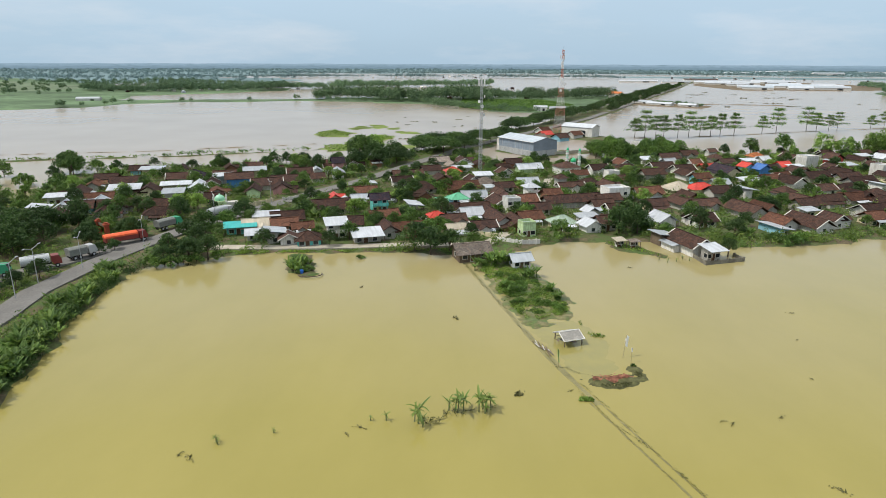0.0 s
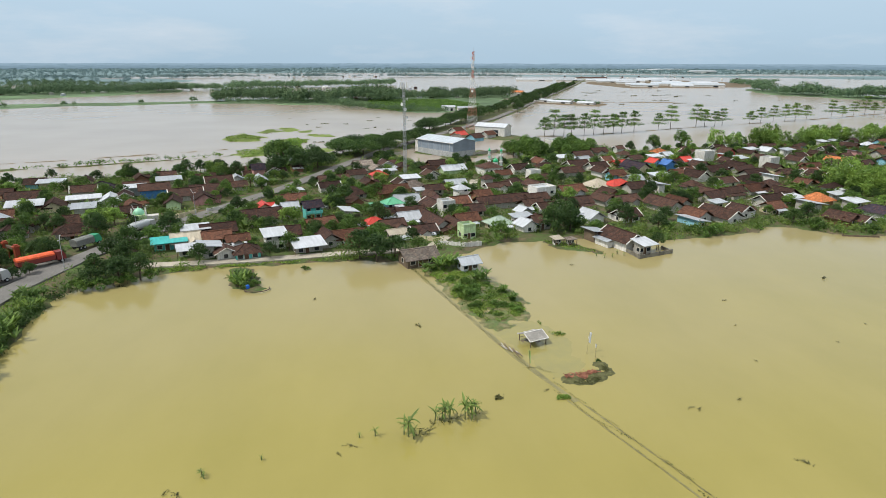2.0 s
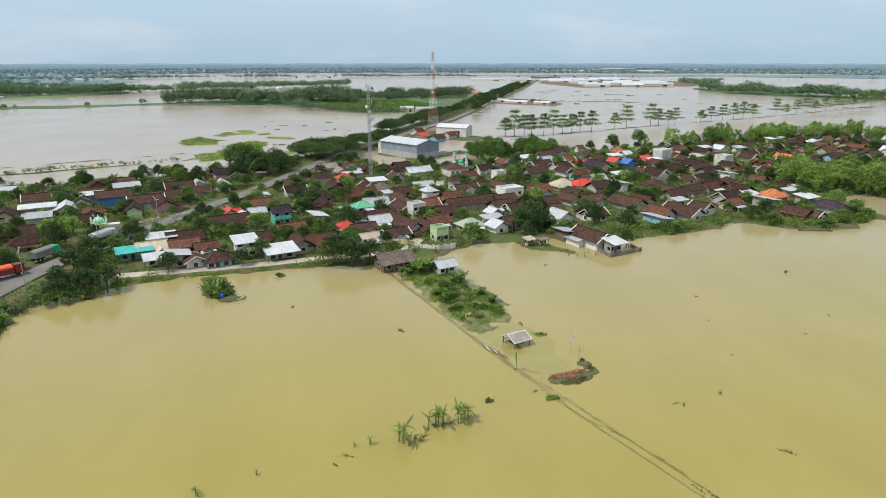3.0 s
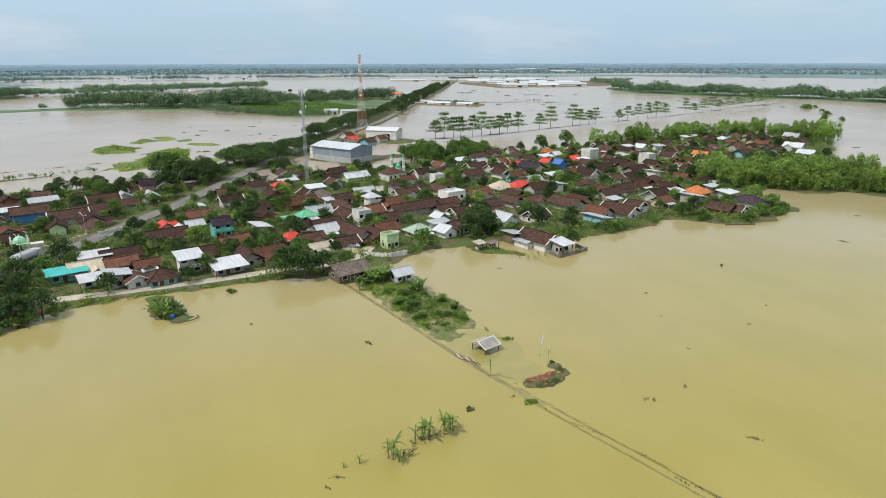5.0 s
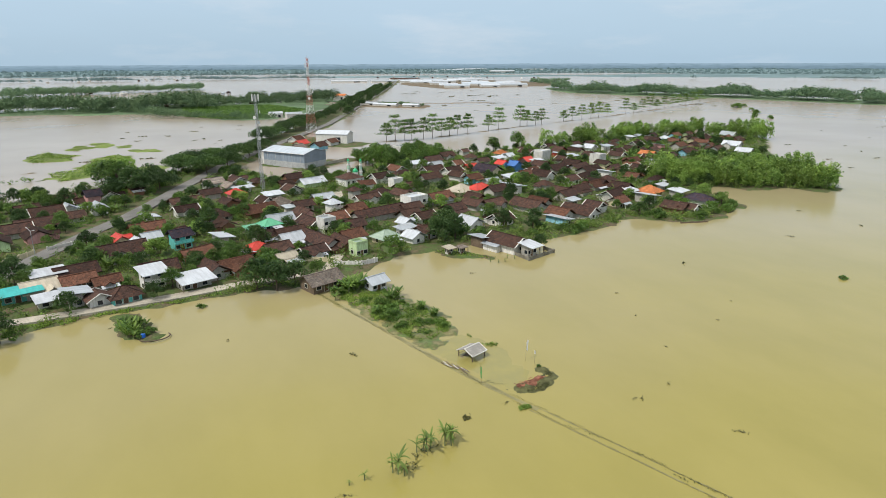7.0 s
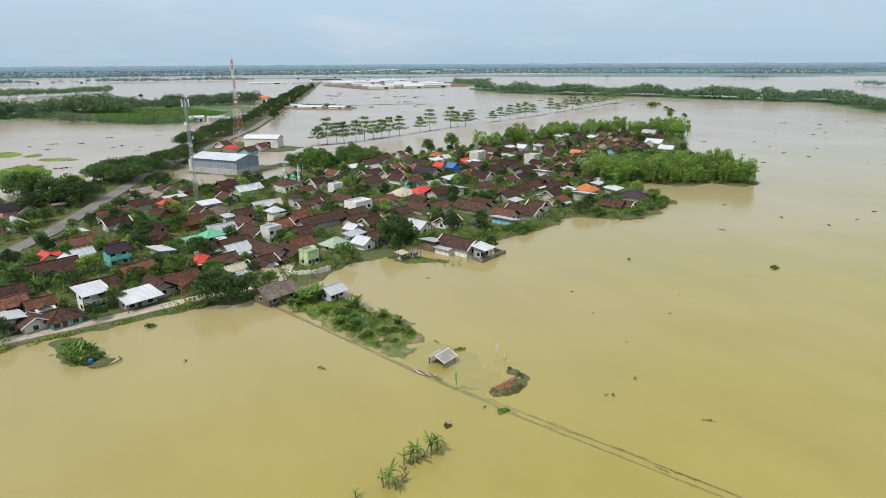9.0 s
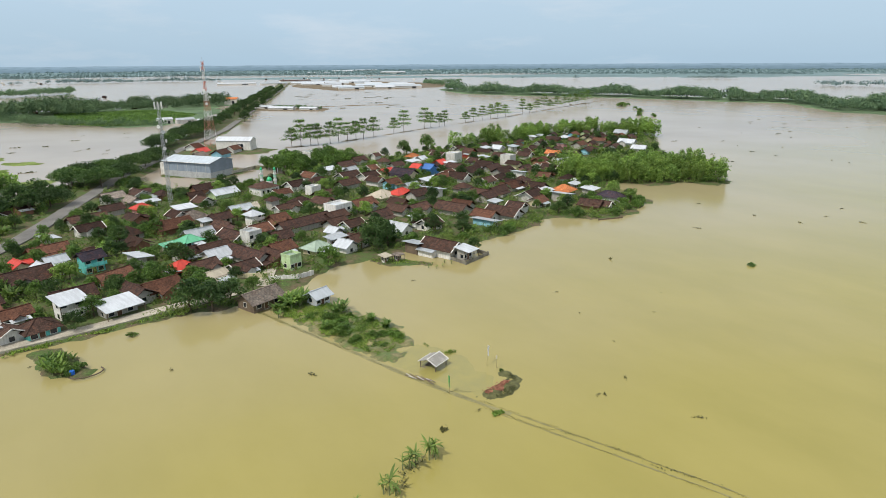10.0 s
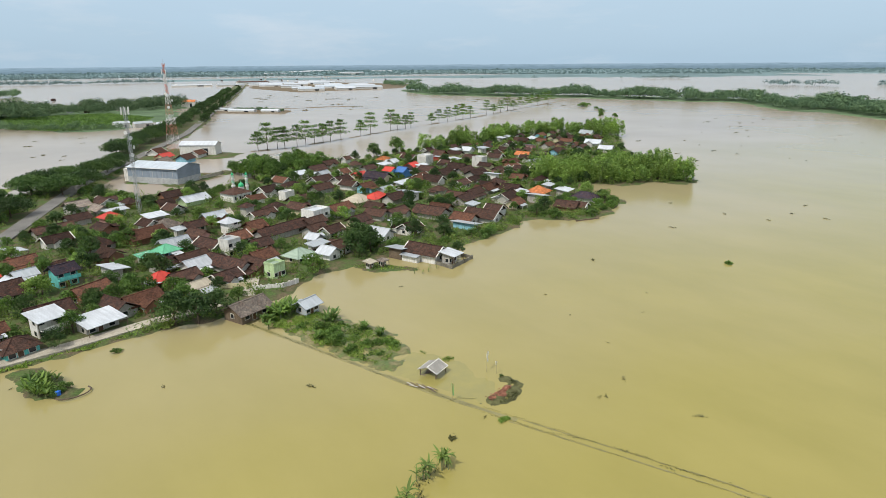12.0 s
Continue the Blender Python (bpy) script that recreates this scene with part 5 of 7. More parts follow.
# trees along the front and round the yards
for kind, x, y, s in ((DARK, -8.4, 110.5, 0.9), (DARK, -11.5, 112, 0.95), (DARK, -5, 112.2, 0.8), (MANGO, -9, 115.5, 0.9), (FRUIT, 16.8, 121.6, 1.05), (DARK, 31.8, 130, 1.15), (DARK, 29.5, 126.5, 1.0), (DARK, 33.5, 127.5, 0.9), (FRUIT, 47.2, 137, 1.0), (DARK, 46.3, 112.6, 0.5),
                      (MANGO, 105.9, 248, 1.15), (MANGO, 118.3, 249, 1.3), (DARK, -40.4, 112.6, 0.62), (DARK, -28, 113.6, 0.55), (MANGO, -25, 118, 0.7),
                      (DARK, -54.5, 101.5, 0.66), (DARK, -51, 103.4, 0.66), (DARK, -55, 104.5, 0.7), (DARK, -48, 104.5, 0.75), (DARK, -52, 106, 0.75), (SHRUB, -56.5, 100.5, 1.3), (SHRUB, -49.5, 102.8, 1.2), (SHRUB, -53, 100.6, 1.3), (SHRUB, -51, 101.6, 1.2), (SHRUB, -46.5, 105, 1.1), (SHRUB, -55, 99.6, 1.2)):
    plant(kind, x, y, 0.2, s)
for x, y, s in ((61.9, 121.5, 1.6), (64.5, 122.8, 1.5), (59.5, 123.5, 1.3), (98, 120, 1.5), (104, 122, 1.6), (110, 123, 1.4), (115, 126, 1.5), (88, 124, 1.7)):
    plant(SHRUB, x, y, 0.1, s)
# bamboo groves on the far shore
GROVE = [(118, 160), (125, 154), (135, 150.5), (139, 142.5), (152, 139.5), (157, 130.5), (166.5, 132), (172, 142), (166, 158), (146, 168), (124, 170)]
GROVE_BACK = [(118, 255), (140, 249), (175, 263), (200, 272), (238, 262), (258, 240), (252, 228), (232, 250), (200, 262), (160, 250), (130, 244)]
for grove, gap, s in ((GROVE, 3.9, 0.84), (GROVE_BACK, 4.8, 0.88)):
    xs, ys = [p[0] for p in grove], [p[1] for p in grove]
    for x in np.arange(min(xs), max(xs), gap):
        for y in np.arange(min(ys), max(ys), gap):
            px, py = x + RNG.uniform(-2, 2), y + RNG.uniform(-2, 2)
            if inside(grove, [px], [py])[0] > 0.3 and free(px, py, 1.0):
                plant(BAMBOO, px, py, 0.1, s * RNG.uniform(0.7, 1.15))
# gardens between the houses
FRONT = [(1, 116), (14, 117), (24, 119), (34, 118), (34, 127), (14, 130), (1, 126)]      # open yards by the flood
count = 0
for _ in range(11000):
    x, y = RNG.uniform(-120, 255), RNG.uniform(108, 265)
    if count > 700 or inside(VILLAGE, [x], [y])[0] < 1.5 or near_line(MAIN, x, y) < 5 or near_line(SHORE, x, y) < 2.6 or not free(x, y, 0.7) or inside(FRONT, [x], [y])[0] > 0:
        continue
    if 2 < x < 46 and 222 < y < 262:
        continue
    q = RNG.random()
    if q < 0.22:
        plant(BANANA, x, y, 0.2, RNG.uniform(0.8, 1.15))
    elif q < 0.34:
        plant(MANGO, x, y, 0.1, RNG.uniform(0.42, 0.75))
    elif q < 0.58:
        plant(FRUIT, x, y, 0.1, RNG.uniform(0.5, 0.95))
    elif q < 0.86:
        plant(DARK, x, y, 0.1, RNG.uniform(0.42, 0.72))
    else:
        plant(SHRUB, x, y, 0.2, RNG.uniform(1.0, 1.8))
    count += 1
for x, y, h in along(MAIN[6:13], 7.0):
    for side in (-5.6, 5.6):
        px, py = x - side * math.sin(radians(h)) + RNG.uniform(-1, 1), y + side * math.cos(radians(h)) + RNG.uniform(-1.5, 1.5)
        if RNG.random() < 0.5 and free(px, py, 0.6):
            plant(MANGO if RNG.random() < 0.5 else DARK, px, py, 0.2, RNG.uniform(0.3, 0.55))
for _ in range(110):
    x, y = RNG.uniform(-95, -4), RNG.uniform(114, 205)
    if inside(VILLAGE, [x], [y])[0] > 2 and near_line(MAIN, x, y) > 5 and near_line(SHORE, x, y) > 2.6 and free(x, y, 0.5):
        plant(MANGO if RNG.random() < 0.55 else DARK, x, y, 0.1, RNG.uniform(0.45, 0.85))
# the banana grove behind the mosque
for _ in range(48):
    x, y = RNG.uniform(44, 76), RNG.uniform(226, 254)
    plant(BANANA if RNG.random() < 0.35 else MANGO, x, y, 0.2, RNG.uniform(0.9, 1.2))
# the wooded bank west of the road
for _ in range(130):
    x, y = RNG.uniform(-104, -74), RNG.uniform(45, 122)
    if inside(VILLAGE, [x], [y])[0] > 2 and near_line(MAIN, x, y) > 9 and near_line(LANE, x, y) > 6.5 and free(x, y, 1.5) and inside([(-84, 86), (-60, 92), (-54, 132), (-60, 136), (-82, 124)], [x], [y])[0] < 0:
        plant(DARK if RNG.random() < 0.6 else MANGO, x, y, 0.2, RNG.uniform(0.8, 1.1))
for kind, x, y, sc in ((FRUIT, -128, 188, 1.9), (FRUIT, -124, 184, 1.6), (FRUIT, -131, 193, 1.5), (MANGO, -119, 188, 1.0), (DARK, -126, 178, 0.8), (SHRUB, -122, 174, 2.4), (SHRUB, -128, 168, 2.6), (SHRUB, -134, 161, 2.6), (FRUIT, -138, 168, 1.2),
                       (FRUIT, -145, 182, 1.2), (SHRUB, -118, 166, 2.2), (DARK, -60, 213, 0.9), (DARK, -70, 211, 0.8), (DARK, -66, 212, 0.7)):
    plant(kind, x, y, -0.2, sc)
for x, y, sc in ((-70.5, 92, 0.62), (-71.5, 88, 0.5), (-68.6, 105.5, 0.4), (-67.2, 108, 0.42), (-72, 84, 0.55)):
    plant(DARK, x, y, 0.3, sc)
# bananas along the west shore
for x, y, _ in along([(-50, 42), (-51.5, 58), (-55, 70), (-58.5, 84), (-60, 96)], 1.15):
    for off in (-0.4, 0.9, 2.2):
        if RNG.random() < 0.6:
            plant(BANANA, x - off + RNG.uniform(-0.7, 0.7), y + RNG.uniform(-0.8, 0.8), 0.15, RNG.uniform(0.5, 0.85))
for x, y in ((-31.5, 104), (-31, 101.5), (-30.5, 100), (-30, 103)):
    plant(BANANA, x, y, 0.1, RNG.uniform(0.6, 0.8))
for x, y in ((-55.5, 121), (-51, 131), (-57, 116)):
    plant(DARK, x, y, 0.2, RNG.uniform(0.75, 1.0))
for x, y, h in along(MAIN[8:12], 17.0):
    plant(MANGO, x + 5.6 + RNG.uniform(-0.8, 0.8), y - 2.5 + RNG.uniform(-2, 2), 0.3, RNG.uniform(0.5, 0.75))
for x, y, s in ((-28.3, 99.5, 0.8), (-29.5, 98.6, 0.8), (-21.2, 107.2, 0.5), (-20.5, 107.3, 0.4)):
    plant(SHRUB, x, y, 0.0, s)
# flooded row of trees
ROW = [((75, 303), (88.5, 304), 4), ((95.7, 305), (126, 318.6), 6), ((144.2, 327), (153.2, 331), 2), ((172, 338.7), (191.7, 346.7), 4), ((213.7, 355.6), (265.3, 376.4), 6), ((289.5, 387.2), (427, 454), 11)]
for (x0, y0), (x1, y1), n in ROW:
    for i in range(n):
        q = i / (n - 1)
        plant(TIERED, x0 + (x1 - x0) * q + RNG.uniform(-1, 1), y0 + (y1 - y0) * q + RNG.uniform(-0.6, 0.6), -0.3, RNG.uniform(0.75, 1.1))
# drowned bushes off the far shore
for x, y, sc in ((418, 402, 3.4), (422, 404, 3.0), (436, 410, 1.8), (404, 374, 1.7), (394, 361, 1.5), (382, 350, 2.2), (366, 338, 2.0), (352, 326, 1.8), (352, 312, 1.4), (358, 318, 1.6), (87.5, 75, 0.75)):
    plant(SHRUB, x, y, -0.3, sc)
# spit: shrubs and young bananas
SPIT = [(-3, 110), (0.8, 103.5), (3.5, 91), (5.6, 84), (7.2, 80.6), (9.8, 81), (12.8, 83.4), (13.9, 87), (12.9, 91.4), (10.8, 95.4), (10, 99), (9, 104), (5, 112)]
for _ in range(60):
    x, y = RNG.uniform(-3, 14), RNG.uniform(77, 110)
    if inside(SPIT, [x], [y])[0] > 0.6 and free(x, y, 0.8):
        plant(SHRUB, x, y, 0.05, RNG.uniform(0.3, 0.65))
for x, y, s in ((2.5, 105.5, 0.95), (4.0, 106.4, 1.0), (5.2, 105.2, 0.85), (0.5, 104.0, 0.7), (9.3, 98.0, 0.75), (11.7, 92.4, 0.5), (12.5, 88.7, 0.5), (4.6, 93, 0.5)):
    plant(BANANA, x, y, 0.2, s)
for x, y, s in ((5.6, 90.4, 1.25), (6.6, 91.4, 1.1), (5.2, 93.4, 1.0), (7.2, 93.6, 1.0), (6.2, 96.6, 0.9), (10.4, 86.2, 0.85), (11.6, 85.6, 0.7), (9.2, 87.4, 0.7), (6.6, 86.9, 0.7), (3.9, 98.6, 0.8), (11.3, 92, 0.6), (12.2, 88.5, 0.55), (9.6, 96, 0.6), (12.8, 86, 0.4), (18.6, 68.0, 0.3)):
    plant(SHRUB, x, y, -0.05, s)


def grass(name, poly, n, size, label, z=0.25, material=None, seed=3, gaps=0.0):
    """Blades and weeds that nobody could count."""
    r = np.random.default_rng(seed)
    xs, ys = [p[0] for p in poly], [p[1] for p in poly]
    X, Y = r.uniform(min(xs), max(xs), n), r.uniform(min(ys), max(ys), n)
    ok = inside(poly, X, Y) + 0.6 * wavy(X, Y, 6.0, seed) > 0.3
    if gaps:
        ok &= wavy(X, Y, 5.0, seed + 5) > gaps
    X, Y = X[ok], Y[ok]
    c = np.stack([X, Y, z + r.uniform(-0.1, 0.35, len(X)) * size * 2], 1)
    nn = r.normal(size=c.shape) + np.array([0, 0, 0.4])
    return thing(name, label, "grass", data=leaf_mesh(name, c, nn, r.uniform(0.5, 1.3, len(X)) * size, material or GRASS, 0.35), kind="stuff")


grass("grass", SPIT, 52000, 0.15, "tangled weeds and grass on the spit", 0.2, gaps=-0.7)
grass("spit_weed", SPIT, 12000, 0.17, "dark tangled weeds on the spit", 0.2, LEAF_DARK, seed=13, gaps=0.35)
grass("spit_weed", [(13.6, 80.6), (14.6, 81.2), (15.5, 77.8), (16.8, 75.9), (15.4, 75.4), (14.2, 76.6)], 700, 0.2, "tufts of weed in the shallows by the hut", 0.1, seed=14)
grass("shore_grass", [(-52, 107), (-36, 109.2), (-21, 111.2), (-5, 112), (-5, 114), (-22, 113), (-38, 110.9), (-52, 109.8)], 12000, 0.25, "rank grass along the lane's edge", 0.2, seed=4)
grass("verge_grass", [(-72, 60), (-58, 60), (-61, 100), (-62, 112), (-64, 112), (-64, 90), (-63, 70), (-72, 80)], 6000, 0.25, "rough grass on the road verge", 0.3, seed=5)
grass("verge_grass", [(-73.5, 86), (-70.5, 96), (-67.8, 104), (-66.6, 110), (-65.6, 107), (-67.9, 99), (-69.4, 88), (-69.5, 78), (-74, 80)], 9000, 0.2, "mown grass between the lane and the main road", 0.3, seed=16)
grass("dyke_weeds", [(-185, 204), (-150, 217), (-115, 227), (-65, 250), (-65, 251), (-115, 228.5), (-152, 219), (-185, 206)], 9000, 0.7, "weeds and small bushes along the dyke", 0.5, seed=6)
grass("crop", [(-15, 497), (8, 466), (36, 461), (52, 476), (80, 530), (60, 600), (20, 600), (-14, 600)], 24000, 0.8, "tall green sugar cane", 0.9, LEAF, seed=7)
grass("marsh_grass", [(-81, 312), (-75, 328), (-63, 312), (-62, 297), (-75, 295)], 5000, 0.35, "marsh grass in shallow flood", 0.1, seed=8)
grass("marsh_grass", [(-66, 265), (-57, 269), (-53, 296), (-46, 308), (-38, 291), (-44, 279), (-53, 250), (-59, 244)], 9000, 0.35, "marsh grass in shallow flood", 0.2, seed=9)



def undergrowth(name, poly, n, label, material, height, seed, aspect=0.4, big=1.0):
    """Bananas, cassava and bushes too many to count, in the gaps between the houses."""
    r = np.random.default_rng(seed)
    xs, ys = [p[0] for p in poly], [p[1] for p in poly]
    cs, ns, ss = [], [], []
    X, Y = r.uniform(min(xs), max(xs), n), r.uniform(min(ys), max(ys), n)
    ok = (inside(poly, X, Y) > 0.8) & (near_line(MAIN, X, Y) > 3.6) & (near_line(LANE, X, Y) > 3.0) & (near_line(SHORE, X, Y) > 2.0) & ~((X > 6) & (X < 44) & (Y > 226) & (Y < 262))
    for x, y in zip(X[ok], Y[ok]):
        if not free(x, y, 0.5):
            continue
        k, h, w = 52, height * r.uniform(0.5, 1.3), r.uniform(0.8, 1.8)
        d = r.normal(size=(k, 3))
        d[:, 2] = np.abs(d[:, 2])
        d /= np.linalg.norm(d, axis=1, keepdims=True)
        cs.append(np.array([x, y, 0.2]) + d * r.uniform(0.4, 1.05, (k, 1)) * np.array([w, w, h]))
        ns.append(d + r.normal(scale=0.7, size=(k, 3)))
        ss.append(r.uniform(0.13, 0.32, k) * big)
    return thing(name, label, "plants", data=leaf_mesh(name, np.concatenate(cs), np.concatenate(ns), np.concatenate(ss), material, aspect), kind="stuff")


undergrowth("shore_plants", [(31, 123), (44, 120), (52, 118.5), (63, 122), (72, 123), (82, 127), (92, 118.5), (114, 122.5), (124, 136), (116, 134), (100, 126), (84, 132), (60, 128), (36, 128)], 520, "green bushes along the flooded shore", LEAF_YOUNG, 1.5, 33)
undergrowth("garden_plants", VILLAGE, 9500, "bright green garden plants between the houses", LEAF_YOUNG, 2.3, 31, 0.22, 1.5)
undergrowth("bank_plants", [(-48.6, 40), (-50.2, 60), (-53.2, 70), (-55.6, 78), (-56.8, 86), (-57.4, 95), (-56, 100), (-58.8, 100), (-59.6, 86), (-56, 70), (-53.4, 58), (-51.6, 40)], 1300, "rank green plants along the west bank", LEAF_CANOPY, 1.7, 34, 0.25, 1.3)
undergrowth("garden_bushes", VILLAGE, 8000, "green bushes and hedges between the houses", LEAF, 1.9, 32)
wood("west_wood", [(-90, 58), (-92, 72), (-104, 70), (-130, 62), (-150, 60), (-155, 118), (-130, 150), (-118, 146), (-106, 122), (-92, 116), (-90, 92), (-100, 84), (-120, 78), (-152, 72), (-152, 56)], 5.0, 6.5, LEAF_DARK, "dense dark trees west of the road", seed=41, per=150, leaf=0.5)
wood("hedge", [(-125, 223.5), (-115, 226.4), (-90, 238), (-65, 249.4), (-64, 251), (-90, 240), (-115, 228.6), (-125, 225.6)], 1.8, 2.0, LEAF, "green hedge of small bushes on the dyke", seed=42, per=30, leaf=0.8)
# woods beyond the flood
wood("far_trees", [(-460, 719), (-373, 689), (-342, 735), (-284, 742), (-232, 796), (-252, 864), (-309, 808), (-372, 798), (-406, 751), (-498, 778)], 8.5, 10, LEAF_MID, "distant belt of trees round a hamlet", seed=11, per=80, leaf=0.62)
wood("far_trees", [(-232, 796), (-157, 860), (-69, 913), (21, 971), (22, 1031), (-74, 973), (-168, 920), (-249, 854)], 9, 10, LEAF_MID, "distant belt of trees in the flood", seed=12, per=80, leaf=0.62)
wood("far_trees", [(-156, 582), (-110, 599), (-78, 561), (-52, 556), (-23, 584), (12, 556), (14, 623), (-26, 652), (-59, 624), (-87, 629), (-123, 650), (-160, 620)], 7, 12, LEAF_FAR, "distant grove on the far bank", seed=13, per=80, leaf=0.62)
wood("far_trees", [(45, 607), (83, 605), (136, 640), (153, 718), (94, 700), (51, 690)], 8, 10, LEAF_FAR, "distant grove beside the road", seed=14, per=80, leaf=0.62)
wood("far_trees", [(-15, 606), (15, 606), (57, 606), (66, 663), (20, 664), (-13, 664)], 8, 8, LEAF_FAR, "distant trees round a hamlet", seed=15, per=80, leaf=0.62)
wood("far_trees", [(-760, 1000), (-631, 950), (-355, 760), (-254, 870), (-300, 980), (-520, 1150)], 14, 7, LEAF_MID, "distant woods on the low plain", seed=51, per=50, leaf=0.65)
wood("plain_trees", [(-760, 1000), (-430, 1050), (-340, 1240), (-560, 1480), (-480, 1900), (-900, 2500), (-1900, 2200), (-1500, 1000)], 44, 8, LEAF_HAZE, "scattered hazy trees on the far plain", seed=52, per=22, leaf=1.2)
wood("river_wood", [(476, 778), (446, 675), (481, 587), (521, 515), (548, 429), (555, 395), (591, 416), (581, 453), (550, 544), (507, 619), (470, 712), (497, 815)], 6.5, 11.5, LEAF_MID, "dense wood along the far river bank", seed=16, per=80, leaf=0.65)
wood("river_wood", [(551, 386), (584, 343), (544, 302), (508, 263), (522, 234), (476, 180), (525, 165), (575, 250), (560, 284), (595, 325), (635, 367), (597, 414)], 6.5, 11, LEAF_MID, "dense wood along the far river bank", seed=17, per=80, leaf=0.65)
wood("bank_scrub", [(-150, 580), (-78, 560), (-50, 553), (-31, 498), (0, 470), (36, 438), (48, 452), (10, 486), (-12, 516), (-30, 566), (-78, 572), (-150, 594)], 5, 5.5, LEAF_FAR, "scrub and small trees along the far bank", seed=44, per=40, leaf=0.7)
wood("bank_trees", [(-343, 450), (-300, 480), (-290, 530), (-220, 562), (-150, 588), (-152, 592), (-222, 568), (-296, 536), (-310, 486)], 16, 5, LEAF_FAR, "scattered trees on the green bank", seed=18)
wood("meadow_trees", [(-690, 640), (-440, 600), (-430, 690), (-600, 900), (-900, 1000)], 34, 7, LEAF_FAR, "scattered trees on the meadow", seed=19)
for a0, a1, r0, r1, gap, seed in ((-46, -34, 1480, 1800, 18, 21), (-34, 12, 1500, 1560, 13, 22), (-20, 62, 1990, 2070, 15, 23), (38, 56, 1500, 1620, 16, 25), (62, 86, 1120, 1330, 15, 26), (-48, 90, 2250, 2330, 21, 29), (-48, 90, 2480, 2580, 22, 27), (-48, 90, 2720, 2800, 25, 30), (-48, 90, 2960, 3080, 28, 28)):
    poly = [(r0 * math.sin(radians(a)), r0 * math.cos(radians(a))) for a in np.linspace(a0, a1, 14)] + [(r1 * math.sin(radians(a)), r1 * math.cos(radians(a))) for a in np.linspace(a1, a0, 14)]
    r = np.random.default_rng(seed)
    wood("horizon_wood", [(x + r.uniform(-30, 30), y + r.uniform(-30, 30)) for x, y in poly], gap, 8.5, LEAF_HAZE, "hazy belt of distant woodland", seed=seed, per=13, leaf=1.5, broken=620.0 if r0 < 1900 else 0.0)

# hazy distance beyond the last woods: a glowing band, haze put into its colour
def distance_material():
    m = bpy.data.materials.new("glowing_haze_band")
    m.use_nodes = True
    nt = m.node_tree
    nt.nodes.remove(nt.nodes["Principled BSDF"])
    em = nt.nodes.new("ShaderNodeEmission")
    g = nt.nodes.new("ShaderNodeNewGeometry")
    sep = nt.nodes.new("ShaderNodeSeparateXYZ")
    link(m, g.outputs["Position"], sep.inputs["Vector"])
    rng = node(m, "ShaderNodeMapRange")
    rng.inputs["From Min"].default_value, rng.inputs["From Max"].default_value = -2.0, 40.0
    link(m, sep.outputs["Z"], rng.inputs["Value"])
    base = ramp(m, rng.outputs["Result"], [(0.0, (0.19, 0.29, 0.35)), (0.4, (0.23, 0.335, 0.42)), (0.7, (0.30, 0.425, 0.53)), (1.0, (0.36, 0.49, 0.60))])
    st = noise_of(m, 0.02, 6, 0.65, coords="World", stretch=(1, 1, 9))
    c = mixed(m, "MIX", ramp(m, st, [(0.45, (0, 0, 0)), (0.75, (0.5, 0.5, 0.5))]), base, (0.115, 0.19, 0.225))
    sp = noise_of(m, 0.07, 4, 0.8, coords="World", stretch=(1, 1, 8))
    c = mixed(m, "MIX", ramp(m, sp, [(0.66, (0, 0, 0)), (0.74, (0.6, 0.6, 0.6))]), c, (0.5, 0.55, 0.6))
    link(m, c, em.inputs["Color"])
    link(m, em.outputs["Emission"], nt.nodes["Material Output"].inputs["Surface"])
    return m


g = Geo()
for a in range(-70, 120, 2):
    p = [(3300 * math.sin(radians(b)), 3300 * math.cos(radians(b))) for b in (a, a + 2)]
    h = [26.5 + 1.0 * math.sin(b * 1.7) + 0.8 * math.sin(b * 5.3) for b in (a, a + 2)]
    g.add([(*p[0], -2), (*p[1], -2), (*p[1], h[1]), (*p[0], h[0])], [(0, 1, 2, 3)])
thing("backdrop", "glowing backdrop band in the colours of hazy far-off land on the horizon", "backdrop", data=g.mesh("backdrop", distance_material()), kind="structure")

# ---- warehouse, tower and their neighbours ----


